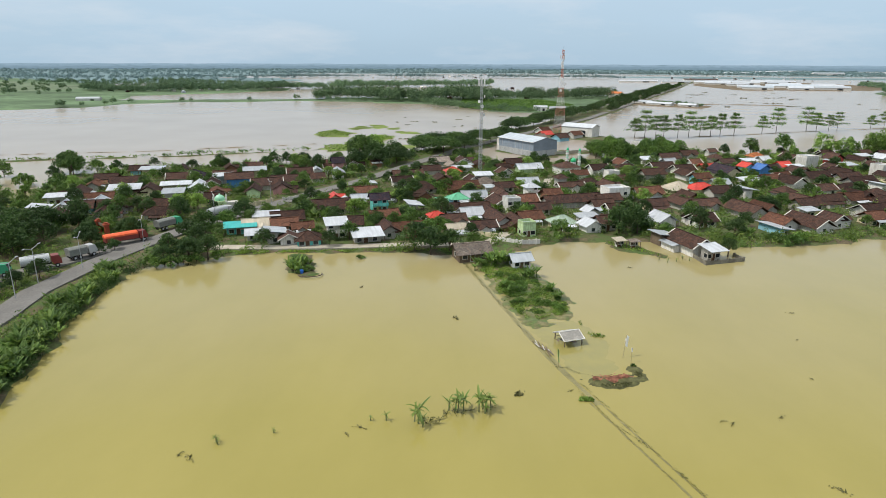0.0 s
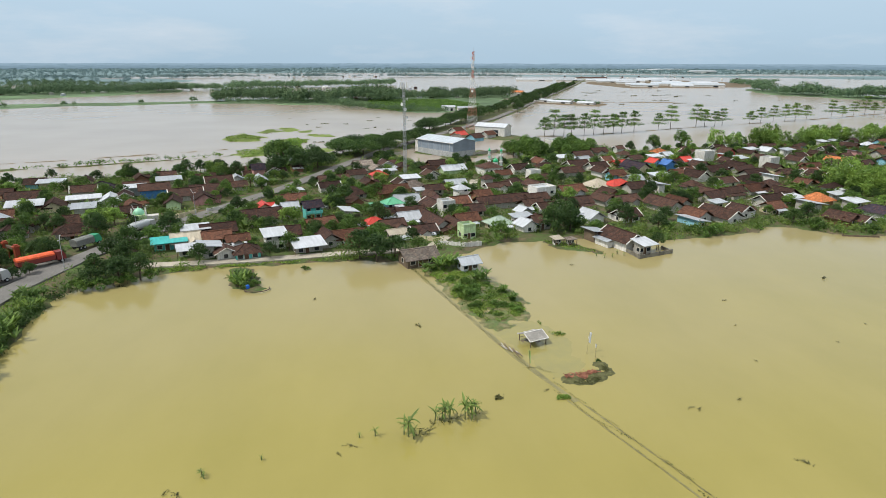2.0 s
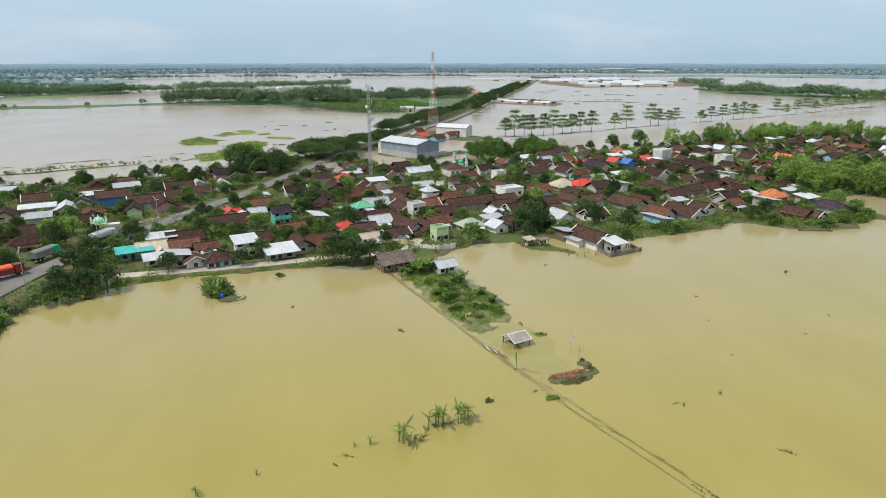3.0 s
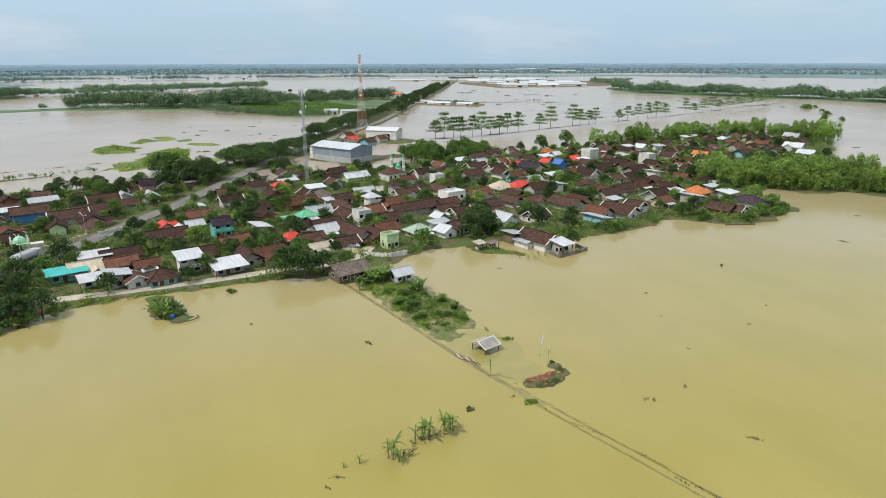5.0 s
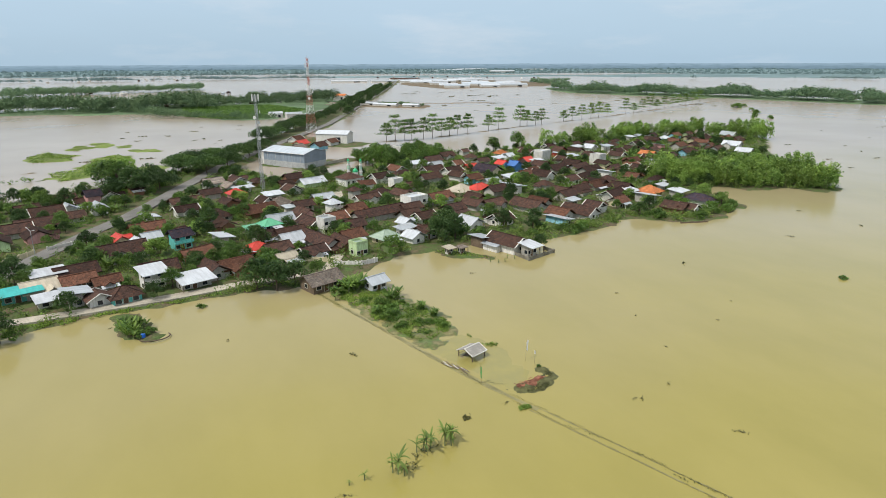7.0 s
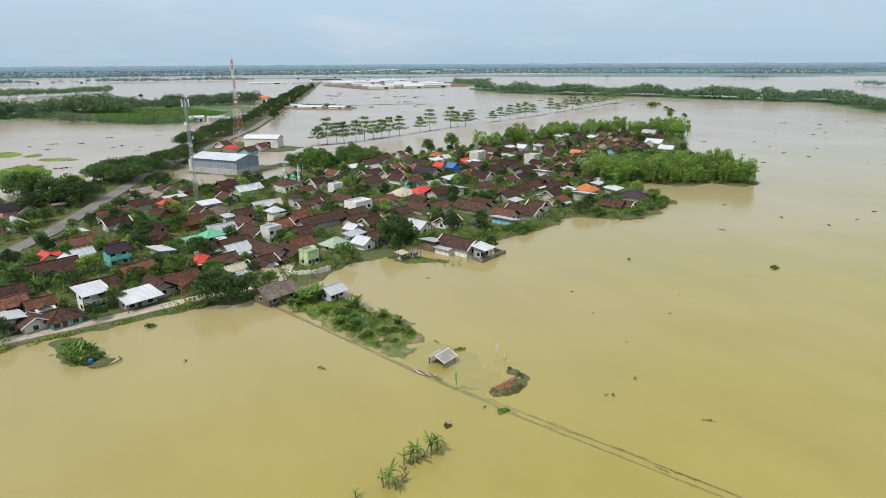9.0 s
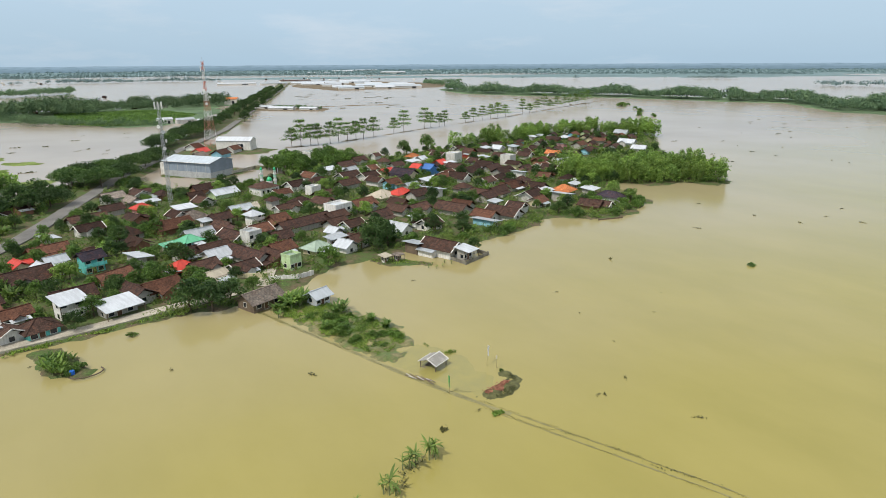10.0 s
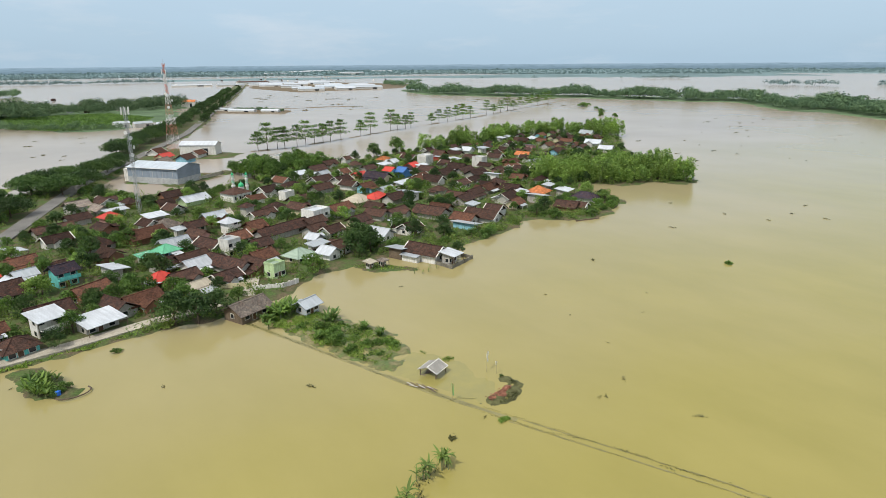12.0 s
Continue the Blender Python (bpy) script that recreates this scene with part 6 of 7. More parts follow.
def warehouse():
    e = thing("warehouse", "large grey metal-clad warehouse with a white roof", "warehouse", pose(19.7, 248, 0.1, 0, 0, 126))
    L, S, ev, rg = 21.0, 12.0, 5.6, 7.0
    for sy in (-1, 1):
        part("side_wall", Geo().box(0, sy * (S / 2 - 0.1), 1.1, L, 0.2, 2.2).mesh("side_wall", PLINTH), e, label="pale block plinth wall")
        part("cladding", Geo().box(0, sy * (S / 2 - 0.14), (ev + 2.2) / 2, L, 0.12, ev - 2.2).mesh("cladding", CLAD), e)
    for sx in (-1, 1):
        part("end_wall", Geo().box(sx * (L / 2 - 0.1), 0, 1.1, 0.2, S - 0.4, 2.2).mesh("end_wall", PLINTH), e, label="pale block plinth wall")
        a, b = sx * (L / 2 - 0.06), sx * (L / 2 - 0.2)
        vs = [(k, y, z) for k in (a, b) for y, z in ((-S / 2 + 0.2, 2.2), (S / 2 - 0.2, 2.2), (S / 2 - 0.2, ev), (0, rg - 0.1), (-S / 2 + 0.2, ev))]
        part("gable", Geo().add(vs, [(0, 1, 2, 3, 4), (9, 8, 7, 6, 5), (0, 5, 6, 1), (1, 6, 7, 2), (2, 7, 8, 3), (3, 8, 9, 4), (4, 9, 5, 0)]).mesh("gable", CLAD), e)
    for s in (-1, 1):
        q = [(-L / 2 - 0.4, s * (S / 2 + 0.4), ev - 0.05), (L / 2 + 0.4, s * (S / 2 + 0.4), ev - 0.05), (L / 2 + 0.4, s * 0.01, rg), (-L / 2 - 0.4, s * 0.01, rg)]
        part("roof_slope", Geo().slab(q if s < 0 else [q[1], q[0], q[3], q[2]], 0.1).mesh("roof_slope", SHEET_PALE), e)
    part("gutter", Geo().box(0, S / 2 + 0.45, ev - 0.12, L + 0.8, 0.16, 0.16).mesh("gutter", STEEL_WHITE), e)
    part("annexe", Geo().box(L / 2 + 1.3, 2.5, 2.3, 2.6, 5.0, 4.6).mesh("annexe", WALL_WHITE), e, label="white rendered lean-to block")
    for k in range(5):
        part("cladding_rib", Geo().box(-L / 2 + 2 + 4.2 * k, S / 2 - 0.05, 3.9, 0.14, 0.06, 3.2).mesh("cladding_rib", STEEL_GREY), e)


PLINTH = mottled("grey_block_plinth", (0.42, 0.43, 0.43), 0.9, 0.4, 0.8, 1.1, 3.0)
SHEET_PALE = sheet_roof("pale_grey_sheets", (0.50, 0.55, 0.60), 0.45, stains=0.1)
CLAD = sheet_roof("blue_grey_cladding", (0.25, 0.30, 0.36), 0.5, stains=0.1)
warehouse()
STAINED = mottled("stained_wall", (0.20, 0.185, 0.15), 0.9, 0.5, 0.6, 1.3, 3.0)
BLOCK = mottled("block_wall", (0.46, 0.43, 0.36), 0.9, 0.5, 0.7, 1.15, 3.0)


def garden_wall(points, height, material, label, post=3.0, z=0.0):
    """A plain wall with piers, standing on the ground."""
    e = thing("garden_wall", label, "wall", pose(points[0][0], points[0][1], z))
    x0, y0 = points[0]
    for (ax, ay), (bx, by) in zip(points, points[1:]):
        d, h = math.hypot(bx - ax, by - ay), math.degrees(math.atan2(by - ay, bx - ax))
        part("panel", Geo().box((ax + bx) / 2 - x0, (ay + by) / 2 - y0, height / 2, d, 0.14, height, h).mesh("panel", material), e)
        for k in range(int(d / post) + 1):
            q = min(1.0, k * post / d)
            part("pier", unit("pier", 0.28, 0.28, height + 0.25, material), e, pose(ax + (bx - ax) * q - x0, ay + (by - ay) * q - y0, height / 2, 0, 0, h))


garden_wall([(30, 242.5), (34, 245), (41, 250)], 1.3, BLOCK, "low grey block wall beside the warehouse", 4.0)
garden_wall([(38.2, 122.6), (40.6, 107.4), (48.2, 110.2), (47.4, 113)], 0.7, STAINED, "low flood-stained wall round the long house", 2.5)
garden_wall([(-49, 152.5), (-43.5, 156), (-40, 158.5)], 1.0, WALL_WHITE, "white garden wall by the main road", 1.6, 0.3)
garden_wall([(-57, 143), (-51, 151)], 1.1, WALL_CREAM, "cream garden wall by the main road", 1.6, 0.3)
garden_wall([(4, 119.5), (9, 117.5), (12.5, 118.5)], 0.9, WALL_WHITE, "white fence wall before the dark-roofed houses", 1.4, 0.2)
garden_wall([(-2.5, 124.5), (4.5, 121.2)], 1.1, WALL_CREAM, "stained cream yard wall", 2.0, 0.2)
garden_wall([(90, 118.2), (97, 116.5)], 0.35, TIMBER, "low dark wall at the flood's edge", 3.0)


def shed_row(x, y, yaw, length, width, height, roof, wall, label, name="shed"):
    e = thing(name, label, "building", pose(x, y, 0.2, 0, 0, yaw))
    L, S = length, width
    part("wall", Geo().box(0, 0, height / 2 - 0.2, L - 0.6, S - 0.6, height).mesh("wall", wall), e)
    up = 0.18 if S < 12 else 0.07
    vs = [(x2, y2, z2 - dz) for dz in (0, 0.12) for x2 in (-L / 2, L / 2) for y2, z2 in ((-S / 2, height - 0.1), (0, height + S * up), (S / 2, height - 0.1))]
    fs = [(0, 3, 4, 1), (1, 4, 5, 2), (7, 10, 9, 6), (8, 11, 10, 7), (0, 6, 9, 3), (2, 5, 11, 8), (0, 1, 7, 6), (1, 2, 8, 7), (3, 9, 10, 4), (4, 10, 11, 5)]
    part("roof", Geo().add(vs, fs).mesh("roof", roof), e)
    for sx in (-1, 1):
        a = sx * (L / 2 - 0.3)
        part("gable", Geo().add([(a, -S / 2 + 0.3, height - 0.1), (a, S / 2 - 0.3, height - 0.1), (a, 0, height + S * (up - 0.02))], [(0, 1, 2)]).mesh("gable", wall), e)
    # solid dark panel stands for the shade inside a doorway
    part("door", Geo().box(L * 0.2, -S / 2 + 0.28, height * 0.33, L * 0.16, 0.1, height * 0.66).mesh("door", GLASS_DARK), e, label="dark panel that stands for the shade in an open doorway")
    return e


for i in range(110):
    a, q = RNG.uniform(0, 1), RNG.normal(0, 0.3)
    thing("loose_brick", "broken red brick on the mud bank", "brick", pose(13.2 + 4.2 * a - 0.2 * q, 64.2 + 1.0 * a + 0.8 * q, 0.32, RNG.uniform(-20, 20), RNG.uniform(-20, 20), RNG.uniform(0, 180)), "loose bricks", unit("loose_brick", 0.16, 0.08, 0.06, RUBBLE))
shed_row(50, 309, -38, 17, 8, 4.6, SHEET_WHITE, WALL_WHITE, "long white shed beside the telecom tower")
for x, y, w, d, r, wl2 in ((38, 290, 8, 7, TILE_BROWN, WALL_SKY), (46, 300, 8, 6, TILE_RUST, WALL_WHITE), (32, 300, 8, 6, TILE_RED, WALL_CREAM), (28, 286, 7, 6, TILE_GREY, WALL_GREY), (33, 318, 8, 7, TILE_RUST, WALL_WHITE)):
    house(x, y, w * 1.25, d * 1.25, 5.2, 40, r, wl2, "gable")
house(66, 255, 9, 6, 6.2, 30, SHEET_GREY, WALL_WHITE, "flat", 2)
house(57, 262, 8, 6, 4.4, 30, TILE_RUST, WALL_BRICK, "gable")


def lattice(name, label, x, y, height, base, top, bands, cols, extra):
    """A lattice mast: three or four legs with cross bracing, painted in bands."""
    e = thing(name, label, "tower", pose(x, y, 0.2, 0, 0, 25))
    n = 4
    wide = lambda z: base + (top - base) * min(1.0, z / (height * 0.72))  # noqa: E731
    for b in range(bands):
        z0, z1 = height * b / bands, height * (b + 1) / bands
        g = Geo()
        steps = max(2, int((z1 - z0) / max(1.8, wide(z0) * 1.0)))
        for s in range(steps):
            a, c = z0 + (z1 - z0) * s / steps, z0 + (z1 - z0) * (s + 1) / steps
            ca = [Vector((math.cos(math.pi / 4 + math.pi / 2 * i) * wide(a) * 0.7, math.sin(math.pi / 4 + math.pi / 2 * i) * wide(a) * 0.7, a)) for i in range(n)]
            cc = [Vector((math.cos(math.pi / 4 + math.pi / 2 * i) * wide(c) * 0.7, math.sin(math.pi / 4 + math.pi / 2 * i) * wide(c) * 0.7, c)) for i in range(n)]
            for i in range(n):
                j = (i + 1) % n
                g.rod(ca[i], cc[i], extra, extra, 4).rod(ca[i], cc[j], extra * 0.6, extra * 0.6, 4).rod(ca[j], cc[i], extra * 0.6, extra * 0.6, 4).rod(ca[i], ca[j], extra * 0.6, extra * 0.6, 4)
        tagged(part("band", g.mesh("band", cols[b % len(cols)]), e), cols[b % len(cols)].name.replace("_", " ") + " lattice section", kind="stuff")
    return e


tower = lattice("telecom_tower", "tall red and white lattice telecom tower", 41.1, 319.9, 40.2, 4.6, 0.8, 9, (STEEL_RED, STEEL_WHITE), 0.062)
for z, a in ((36.5, 20), (36.5, 140), (36.5, 260), (33, 60), (33, 200)):
    part("antenna", unit("antenna", 0.35, 0.2, 2.2, STEEL_WHITE), tower, pose(1.1 * math.cos(radians(a)), 1.1 * math.sin(radians(a)), z, 0, 0, a))
for z, a in ((27, 215), (21, 230), (24, 300)):
    part("dish", Geo().lathe([(0.0, 0.0), (0.4, 0.06), (0.62, 0.25), (0.64, 0.32), (0.0, 0.3)], 12).mesh("dish", STEEL_WHITE), tower, pose(1.6 * math.cos(radians(a)), 1.6 * math.sin(radians(a)), z, 90, 0, a + 90))
part("lightning_rod", Geo().rod((0, 0, 40.2), (0, 0, 42), 0.06, 0.03, 5).mesh("lightning_rod", STEEL_GREY), tower)
mast = lattice("telecom_mast", "slim grey lattice mast with dish antennas", 1.0, 198.0, 29, 0.9, 0.6, 6, (STEEL_GREY,), 0.04)
for z, a in ((28, 0), (28, 120), (28, 240), (28.2, 60), (28.2, 180), (28.2, 300)):
    part("antenna", unit("antenna", 0.3, 0.18, 1.9, STEEL_WHITE), mast, pose(1.0 * math.cos(radians(a)), 1.0 * math.sin(radians(a)), z, 0, 0, a))
for z, a in ((22.5, 200), (21, 260), (18.5, 300), (16.5, 250), (24, 330)):
    part("dish", Geo().lathe([(0.0, 0.0), (0.3, 0.05), (0.5, 0.2), (0.52, 0.26), (0.0, 0.24)], 12).mesh("dish", STEEL_WHITE), mast, pose(0.8 * math.cos(radians(a)), 0.8 * math.sin(radians(a)), z, 90, 0, a + 90))


# ---- mosques ----
DOME_GREEN = mat("green_dome_paint", (0.03, 0.40, 0.16), 0.35, 0.5)
DOME_PALE = mat("pale_green_dome_paint", (0.30, 0.62, 0.42), 0.4, 0.5)


def minaret(e, x, y, h):
    m = part("minaret", Geo().lathe([(0.85, -0.5), (0.85, 1.2), (0.62, 1.3), (0.6, h * 0.45), (0.85, h * 0.46), (0.85, h * 0.5), (0.55, h * 0.51), (0.52, h * 0.72), (0.75, h * 0.73), (0.75, h * 0.77), (0.45, h * 0.78), (0.42, h * 0.9), (0.0, h * 0.92)], 10, x, y).mesh("minaret", WALL_WHITE), e)
    for z in (0.2, 0.34, 0.6, 0.66, 0.84):
        part("band", Geo().lathe([(0.63 - 0.1 * z, h * z), (0.66 - 0.1 * z, h * z + 0.02), (0.66 - 0.1 * z, h * z + 0.3), (0.63 - 0.1 * z, h * z + 0.32)], 10, x, y).mesh("band", DOME_PALE), m)
    part("cap", Geo().lathe([(0.5, h * 0.9), (0.55, h * 0.93), (0.36, h * 0.97), (0.0, h + 0.3)], 10, x, y).mesh("cap", DOME_GREEN), m)


mosque = thing("mosque", "white village mosque with a green dome and two minarets", "mosque", pose(28.5, 199.5, 0.2, 0, 0, 20) @ Matrix.Scale(0.76, 4))
part("wall", Geo().box(0, 0, 1.6, 9, 8, 3.4).mesh("wall", WALL_WHITE), mosque)
part("roof", Geo().add([(-5, -4.5, 3.2), (5, -4.5, 3.2), (5, 4.5, 3.2), (-5, 4.5, 3.2), (0, 0, 5.4)], [(0, 1, 4), (1, 2, 4), (2, 3, 4), (3, 0, 4), (3, 2, 1, 0)]).mesh("roof", TILE_BROWN), mosque)
part("drum", Geo().lathe([(1.2, 2.5), (1.2, 4.85), (1.0, 4.9)], 16, 3.4, 0.6).mesh("drum", WALL_WHITE), mosque)
part("dome", Geo().lathe([(1.05, 4.8), (1.2, 5.2), (1.1, 5.7), (0.8, 6.1), (0.4, 6.4), (0.08, 6.6), (0.04, 7.3), (0.0, 7.3)], 18, 3.4, 0.6).mesh("dome", DOME_GREEN, True), mosque, label="glossy green dome")
minaret(mosque, 2.0, 3.6, 10.4)
minaret(mosque, 5.4, -0.6, 10.4)
for k in range(4):
    opening(mosque, "window", 1.0, 1.5, -3.4 + 2.2 * k, -4.03, 1.7, 0, GLASS_DARK)
mosque2 = thing("prayer_house", "small pale prayer house with a mint-green dome", "mosque", pose(-61.5, 143.5, 0.3, 0, 0, 20) @ Matrix.Scale(0.62, 4))
part("wall", Geo().box(0, 0, 1.6, 5, 5, 3.4).mesh("wall", WALL_LIME), mosque2)
part("dome", Geo().lathe([(1.7, 3.2), (1.9, 3.9), (1.7, 4.6), (1.1, 5.2), (0.2, 5.6), (0.05, 6.2), (0.0, 6.2)], 16).mesh("dome", DOME_PALE, True), mosque2, label="mint-green dome")
for sx in (-1, 1):
    for sy in (-1, 1):
        part("pinnacle", Geo().lathe([(0.3, 3.0), (0.3, 4.6), (0.36, 4.7), (0.0, 5.4)], 8, 2.3 * sx, 2.3 * sy).mesh("pinnacle", WALL_WHITE), mosque2)
part("porch", Geo().box(4.5, -1.0, 1.4, 4, 3, 2.8).mesh("porch", WALL_WHITE), mosque2)

# ---- the hut, flags and small things by the dyke ----
HUT_TILES = mottled("pale_cement_tiles", (0.31, 0.295, 0.27), 0.9, 0.8, 0.8, 1.15, 5.0, 0.1, "Object", 0.02)
hut = thing("open_hut", "open thatch-grey field hut on posts in the flood", "hut", pose(11.9, 74.2, -0.1, 0, 0, 22) @ Matrix.Scale(0.82, 4))
vs = [(x2, y2, z2 - dz) for dz in (0, 0.09) for x2 in (-1.75, 1.75) for y2, z2 in ((-1.8, 1.25), (0, 2.0), (1.8, 1.25))]
part("roof", Geo().add(vs, [(0, 3, 4, 1), (1, 4, 5, 2), (7, 10, 9, 6), (8, 11, 10, 7), (0, 6, 9, 3), (2, 5, 11, 8), (0, 1, 7, 6), (1, 2, 8, 7), (3, 9, 10, 4), (4, 10, 11, 5)]).mesh("roof", HUT_TILES), hut)
part("ridge_cap", Geo().rod((-1.8, 0, 2.03), (1.8, 0, 2.03), 0.09).mesh("ridge_cap", WALL_WHITE), hut, label="pale ridge cap")
for sx in (-1, 1):
    part("barge_board", Geo().slab([(sx * 1.76 - 0.06, -1.85, 1.27), (sx * 1.76 + 0.06, -1.85, 1.27), (sx * 1.76 + 0.06, 0, 2.06), (sx * 1.76 - 0.06, 0, 2.06)], 0.1).mesh("barge_board", WALL_WHITE), hut, label="pale barge board")
    part("eave_board", Geo().box(0, sx * 1.82, 1.23, 3.5, 0.06, 0.12).mesh("eave_board", WALL_WHITE), hut, label="pale eave board")
    for sy in (-1, 1):
        part("post", unit("hut_post", 0.12, 0.12, 2.6, TIMBER), hut, pose(sx * 1.5, sy * 1.5, 0.05))
part("bench", Geo().box(0, 0.4, 0.1, 2.8, 2.0, 0.08).mesh("bench", TIMBER), hut, label="dark timber floor")
part("rail", Geo().rod((-1.5, 1.5, 0.7), (1.5, 1.5, 0.7), 0.04).mesh("rail", TIMBER), hut)
FLAG_WHITE, FLAG_GREEN = mat("white_cloth", (0.8, 0.8, 0.78), 0.9), mat("green_cloth", (0.04, 0.38, 0.10), 0.9)
BAMBOO_POLE = mottled("bamboo_pole", (0.45, 0.38, 0.2), 0.7, 1.0, 0.8, 1.15, 6.0, coords="Object")


def flag(x, y, height, lean, cloth, label, cw, ch, yaw):
    e = thing("flag", label, "flag", pose(x, y, 0, 0, lean, yaw))
    part("pole", Geo().rod((0, 0, -0.5), (0, 0, height), 0.045, 0.03).mesh("pole", BAMBOO_POLE), e)
    g, n = Geo(), 6
    vs = [(cw * i / n * (1 - 0.15 * j), 0.1 * math.sin(i * 1.3 + j), height - 0.05 - ch * j / 3 - 0.25 * ch * (i / n)) for i in range(n + 1) for j in range(4)]
    g.add(vs, [(4 * i + j, 4 * i + j + 1, 4 * i + j + 5, 4 * i + j + 4) for i in range(n) for j in range(3)])
    part("cloth", g.mesh("cloth", cloth), e)


flag(17.9, 70.2, 3.0, 6, FLAG_WHITE, "white flag drooping on a bamboo pole", 0.6, 1.3, 30)
flag(18.6, 69.0, 2.0, -4, FLAG_WHITE, "small white pennant on a bamboo pole", 0.16, 0.5, 60)
flag(9.8, 67.1, 2.6, -6, FLAG_GREEN, "long green flag hanging on a bamboo pole", 0.14, 1.5, 40)


def debris(x, y, size, seed, label="raft of floating weed and twigs", material=None):
    r = np.random.default_rng(seed)
    n = 26
    long = 1.7 if material else 1.0
    c = np.stack([r.normal(0, size * 0.5 * long, n), r.normal(0, size * 0.22 / long, n), r.uniform(0.0, 0.12 / long, n)], 1)
    ob = thing("floating_weed", label, "debris", pose(x, y, 0.02, 0, 0, r.uniform(0, 180)), "floating debris", leaf_mesh("floating_weed", c, r.normal(size=(n, 3)) + np.array([0, 0, 1.2]), r.uniform(0.5, 1.2, n) * size * 0.22 / long, material or GRASS_LOW, 0.4), kind="stuff")
    return ob


DROWNED = foliage("drowned_weed", (0.11, 0.11, 0.04), (0.19, 0.18, 0.07))
DROWNED_DARK = foliage("dark_drowned_weed", (0.045, 0.055, 0.02), (0.11, 0.12, 0.04))
GRASS_LOW = foliage("drifting_weed", (0.05, 0.05, 0.02), (0.12, 0.12, 0.05))
for i, (x, y, s) in enumerate(((-2.8, 81.1, 0.9), (67.8, 94, 1.0), (30.6, 46.5, 0.7), (30.9, 57.7, 0.5), (45.1, 85.7, 0.5), (104, 99, 1.0), (127.8, 98.8, 0.9), (130, 88, 0.9), (142, 87.6, 0.9),
                               (143, 79.4, 0.9), (127.9, 115.8, 0.9), (25.5, 56.1, 0.5), (-18, 92.5, 0.5), (26.8, 105, 0.5), (155, 90, 0.9), (24.8, 56.6, 0.4), (-25.5, 47.8, 0.7), (-26.6, 48.1, 0.5), (-50, 101.5, 1.2),
                               (-34, 140 - 36, 0.4), (52, 70, 0.35), (38, 66, 0.3), (41.5, 76.5, 0.3), (60, 75, 0.3), (-10.9, 53.3, 0.6), (-12.2, 52.2, 0.4))):
    debris(x, y, s, 300 + i)


def drift(name, x0, x1, y0, y1, n, low, high, seed):
    """Far rafts of weed on the open flood."""
    r = np.random.default_rng(seed)
    cs, ss = [], []
    for _ in range(n):
        a, s, k = r.uniform(0, 3.14), r.uniform(low, high), 22
        u = r.normal(0, s * 0.6, k)
        w = r.normal(0, s * 0.16, k)
        cs.append(np.stack([r.uniform(x0, x1) + u * math.cos(a) - w * math.sin(a), r.uniform(y0, y1) + u * math.sin(a) * 0.3 + w * math.cos(a), r.uniform(0.02, 0.12, k)], 1))
        ss.append(r.uniform(0.1, 0.25, k) * s)
    c = np.concatenate(cs)
    thing(name, "scattered rafts of weed drifting on the open flood", "debris", data=leaf_mesh(name, c, r.normal(size=c.shape) + np.array([0, 0, 1.5]), np.concatenate(ss), GRASS_LOW, 0.5), kind="stuff")


drift("drifting_weed", 190, 430, 120, 260, 46, 0.8, 2.2, 71)
drift("drifting_weed", -70, 30, 285, 420, 22, 1.2, 3.6, 72)
drift("drifting_weed", 190, 420, 420, 800, 40, 2.0, 6.0, 73)
wood("yard_trees", [(150, 560), (178, 522), (190, 540), (160, 585)], 5, 3.2, LEAF_FAR, "low trees round the flooded yard", seed=43)
# submerged dyke: broken lines of weed along the path that runs on under the water
for i, (x, y, h) in enumerate(along([(11.5, 62.8), (13, 59), (18, 46), (24, 30), (30, 12)], 0.75)):
    for side in (0.55, -0.5):
        if RNG.random() < 0.75:
            a = radians(h + 90)
            o = debris(x + side * math.cos(a) + RNG.uniform(-0.1, 0.1), y + side * math.sin(a), RNG.uniform(0.25, 0.6), 600 + 2 * i + int(side > 0), "thin line of weed along the drowned dyke", DROWNED)
            o.rotation_euler = (0, 0, radians(h + RNG.uniform(-8, 8)))
for i, (x, y, h) in enumerate(along([(-2.2, 108), (1.0, 97), (4.5, 85.5), (8.0, 74), (10.3, 66.5)], 0.9)):
    if RNG.random() < 0.7:
        o = debris(x - 0.5 + RNG.uniform(-0.2, 0.2), y, RNG.uniform(0.3, 0.7), 700 + i, "weed and dead twigs along the dyke's edge", DROWNED)
        o.rotation_euler = (0, 0, radians(h + RNG.uniform(-10, 10)))
for i, (x, y, h) in enumerate(along([(10.5, 61.8), (5.2, 60.6), (1.2, 58.0), (-3, 56.6), (-9, 54.8), (-13, 52.2)], 1.1)):
    if RNG.random() < 0.22:
        debris(x, y, RNG.uniform(0.3, 0.6), 800 + i, "drowned weeds along a field bank")
grass("mat_weed", [(9.6, 60.9), (10.8, 61.4), (12.0, 60.5), (12.6, 59.6), (11.4, 59.6), (10.2, 60.0)], 1500, 0.16, "flat mat of bright green weed on the bank", 0.08, seed=21)
grass("mat_weed", [(4.3, 60.4), (5.4, 61.3), (6.0, 61.0), (4.9, 60.1)], 420, 0.14, "low weeds on the field bank", 0.05, DROWNED, seed=22)
grass("mat_weed", [(13.2, 78.6), (14.8, 79.2), (16.4, 77.0), (17.2, 75.6), (15.2, 76.4)], 900, 0.16, "low weeds beside the hut", 0.06, seed=23)
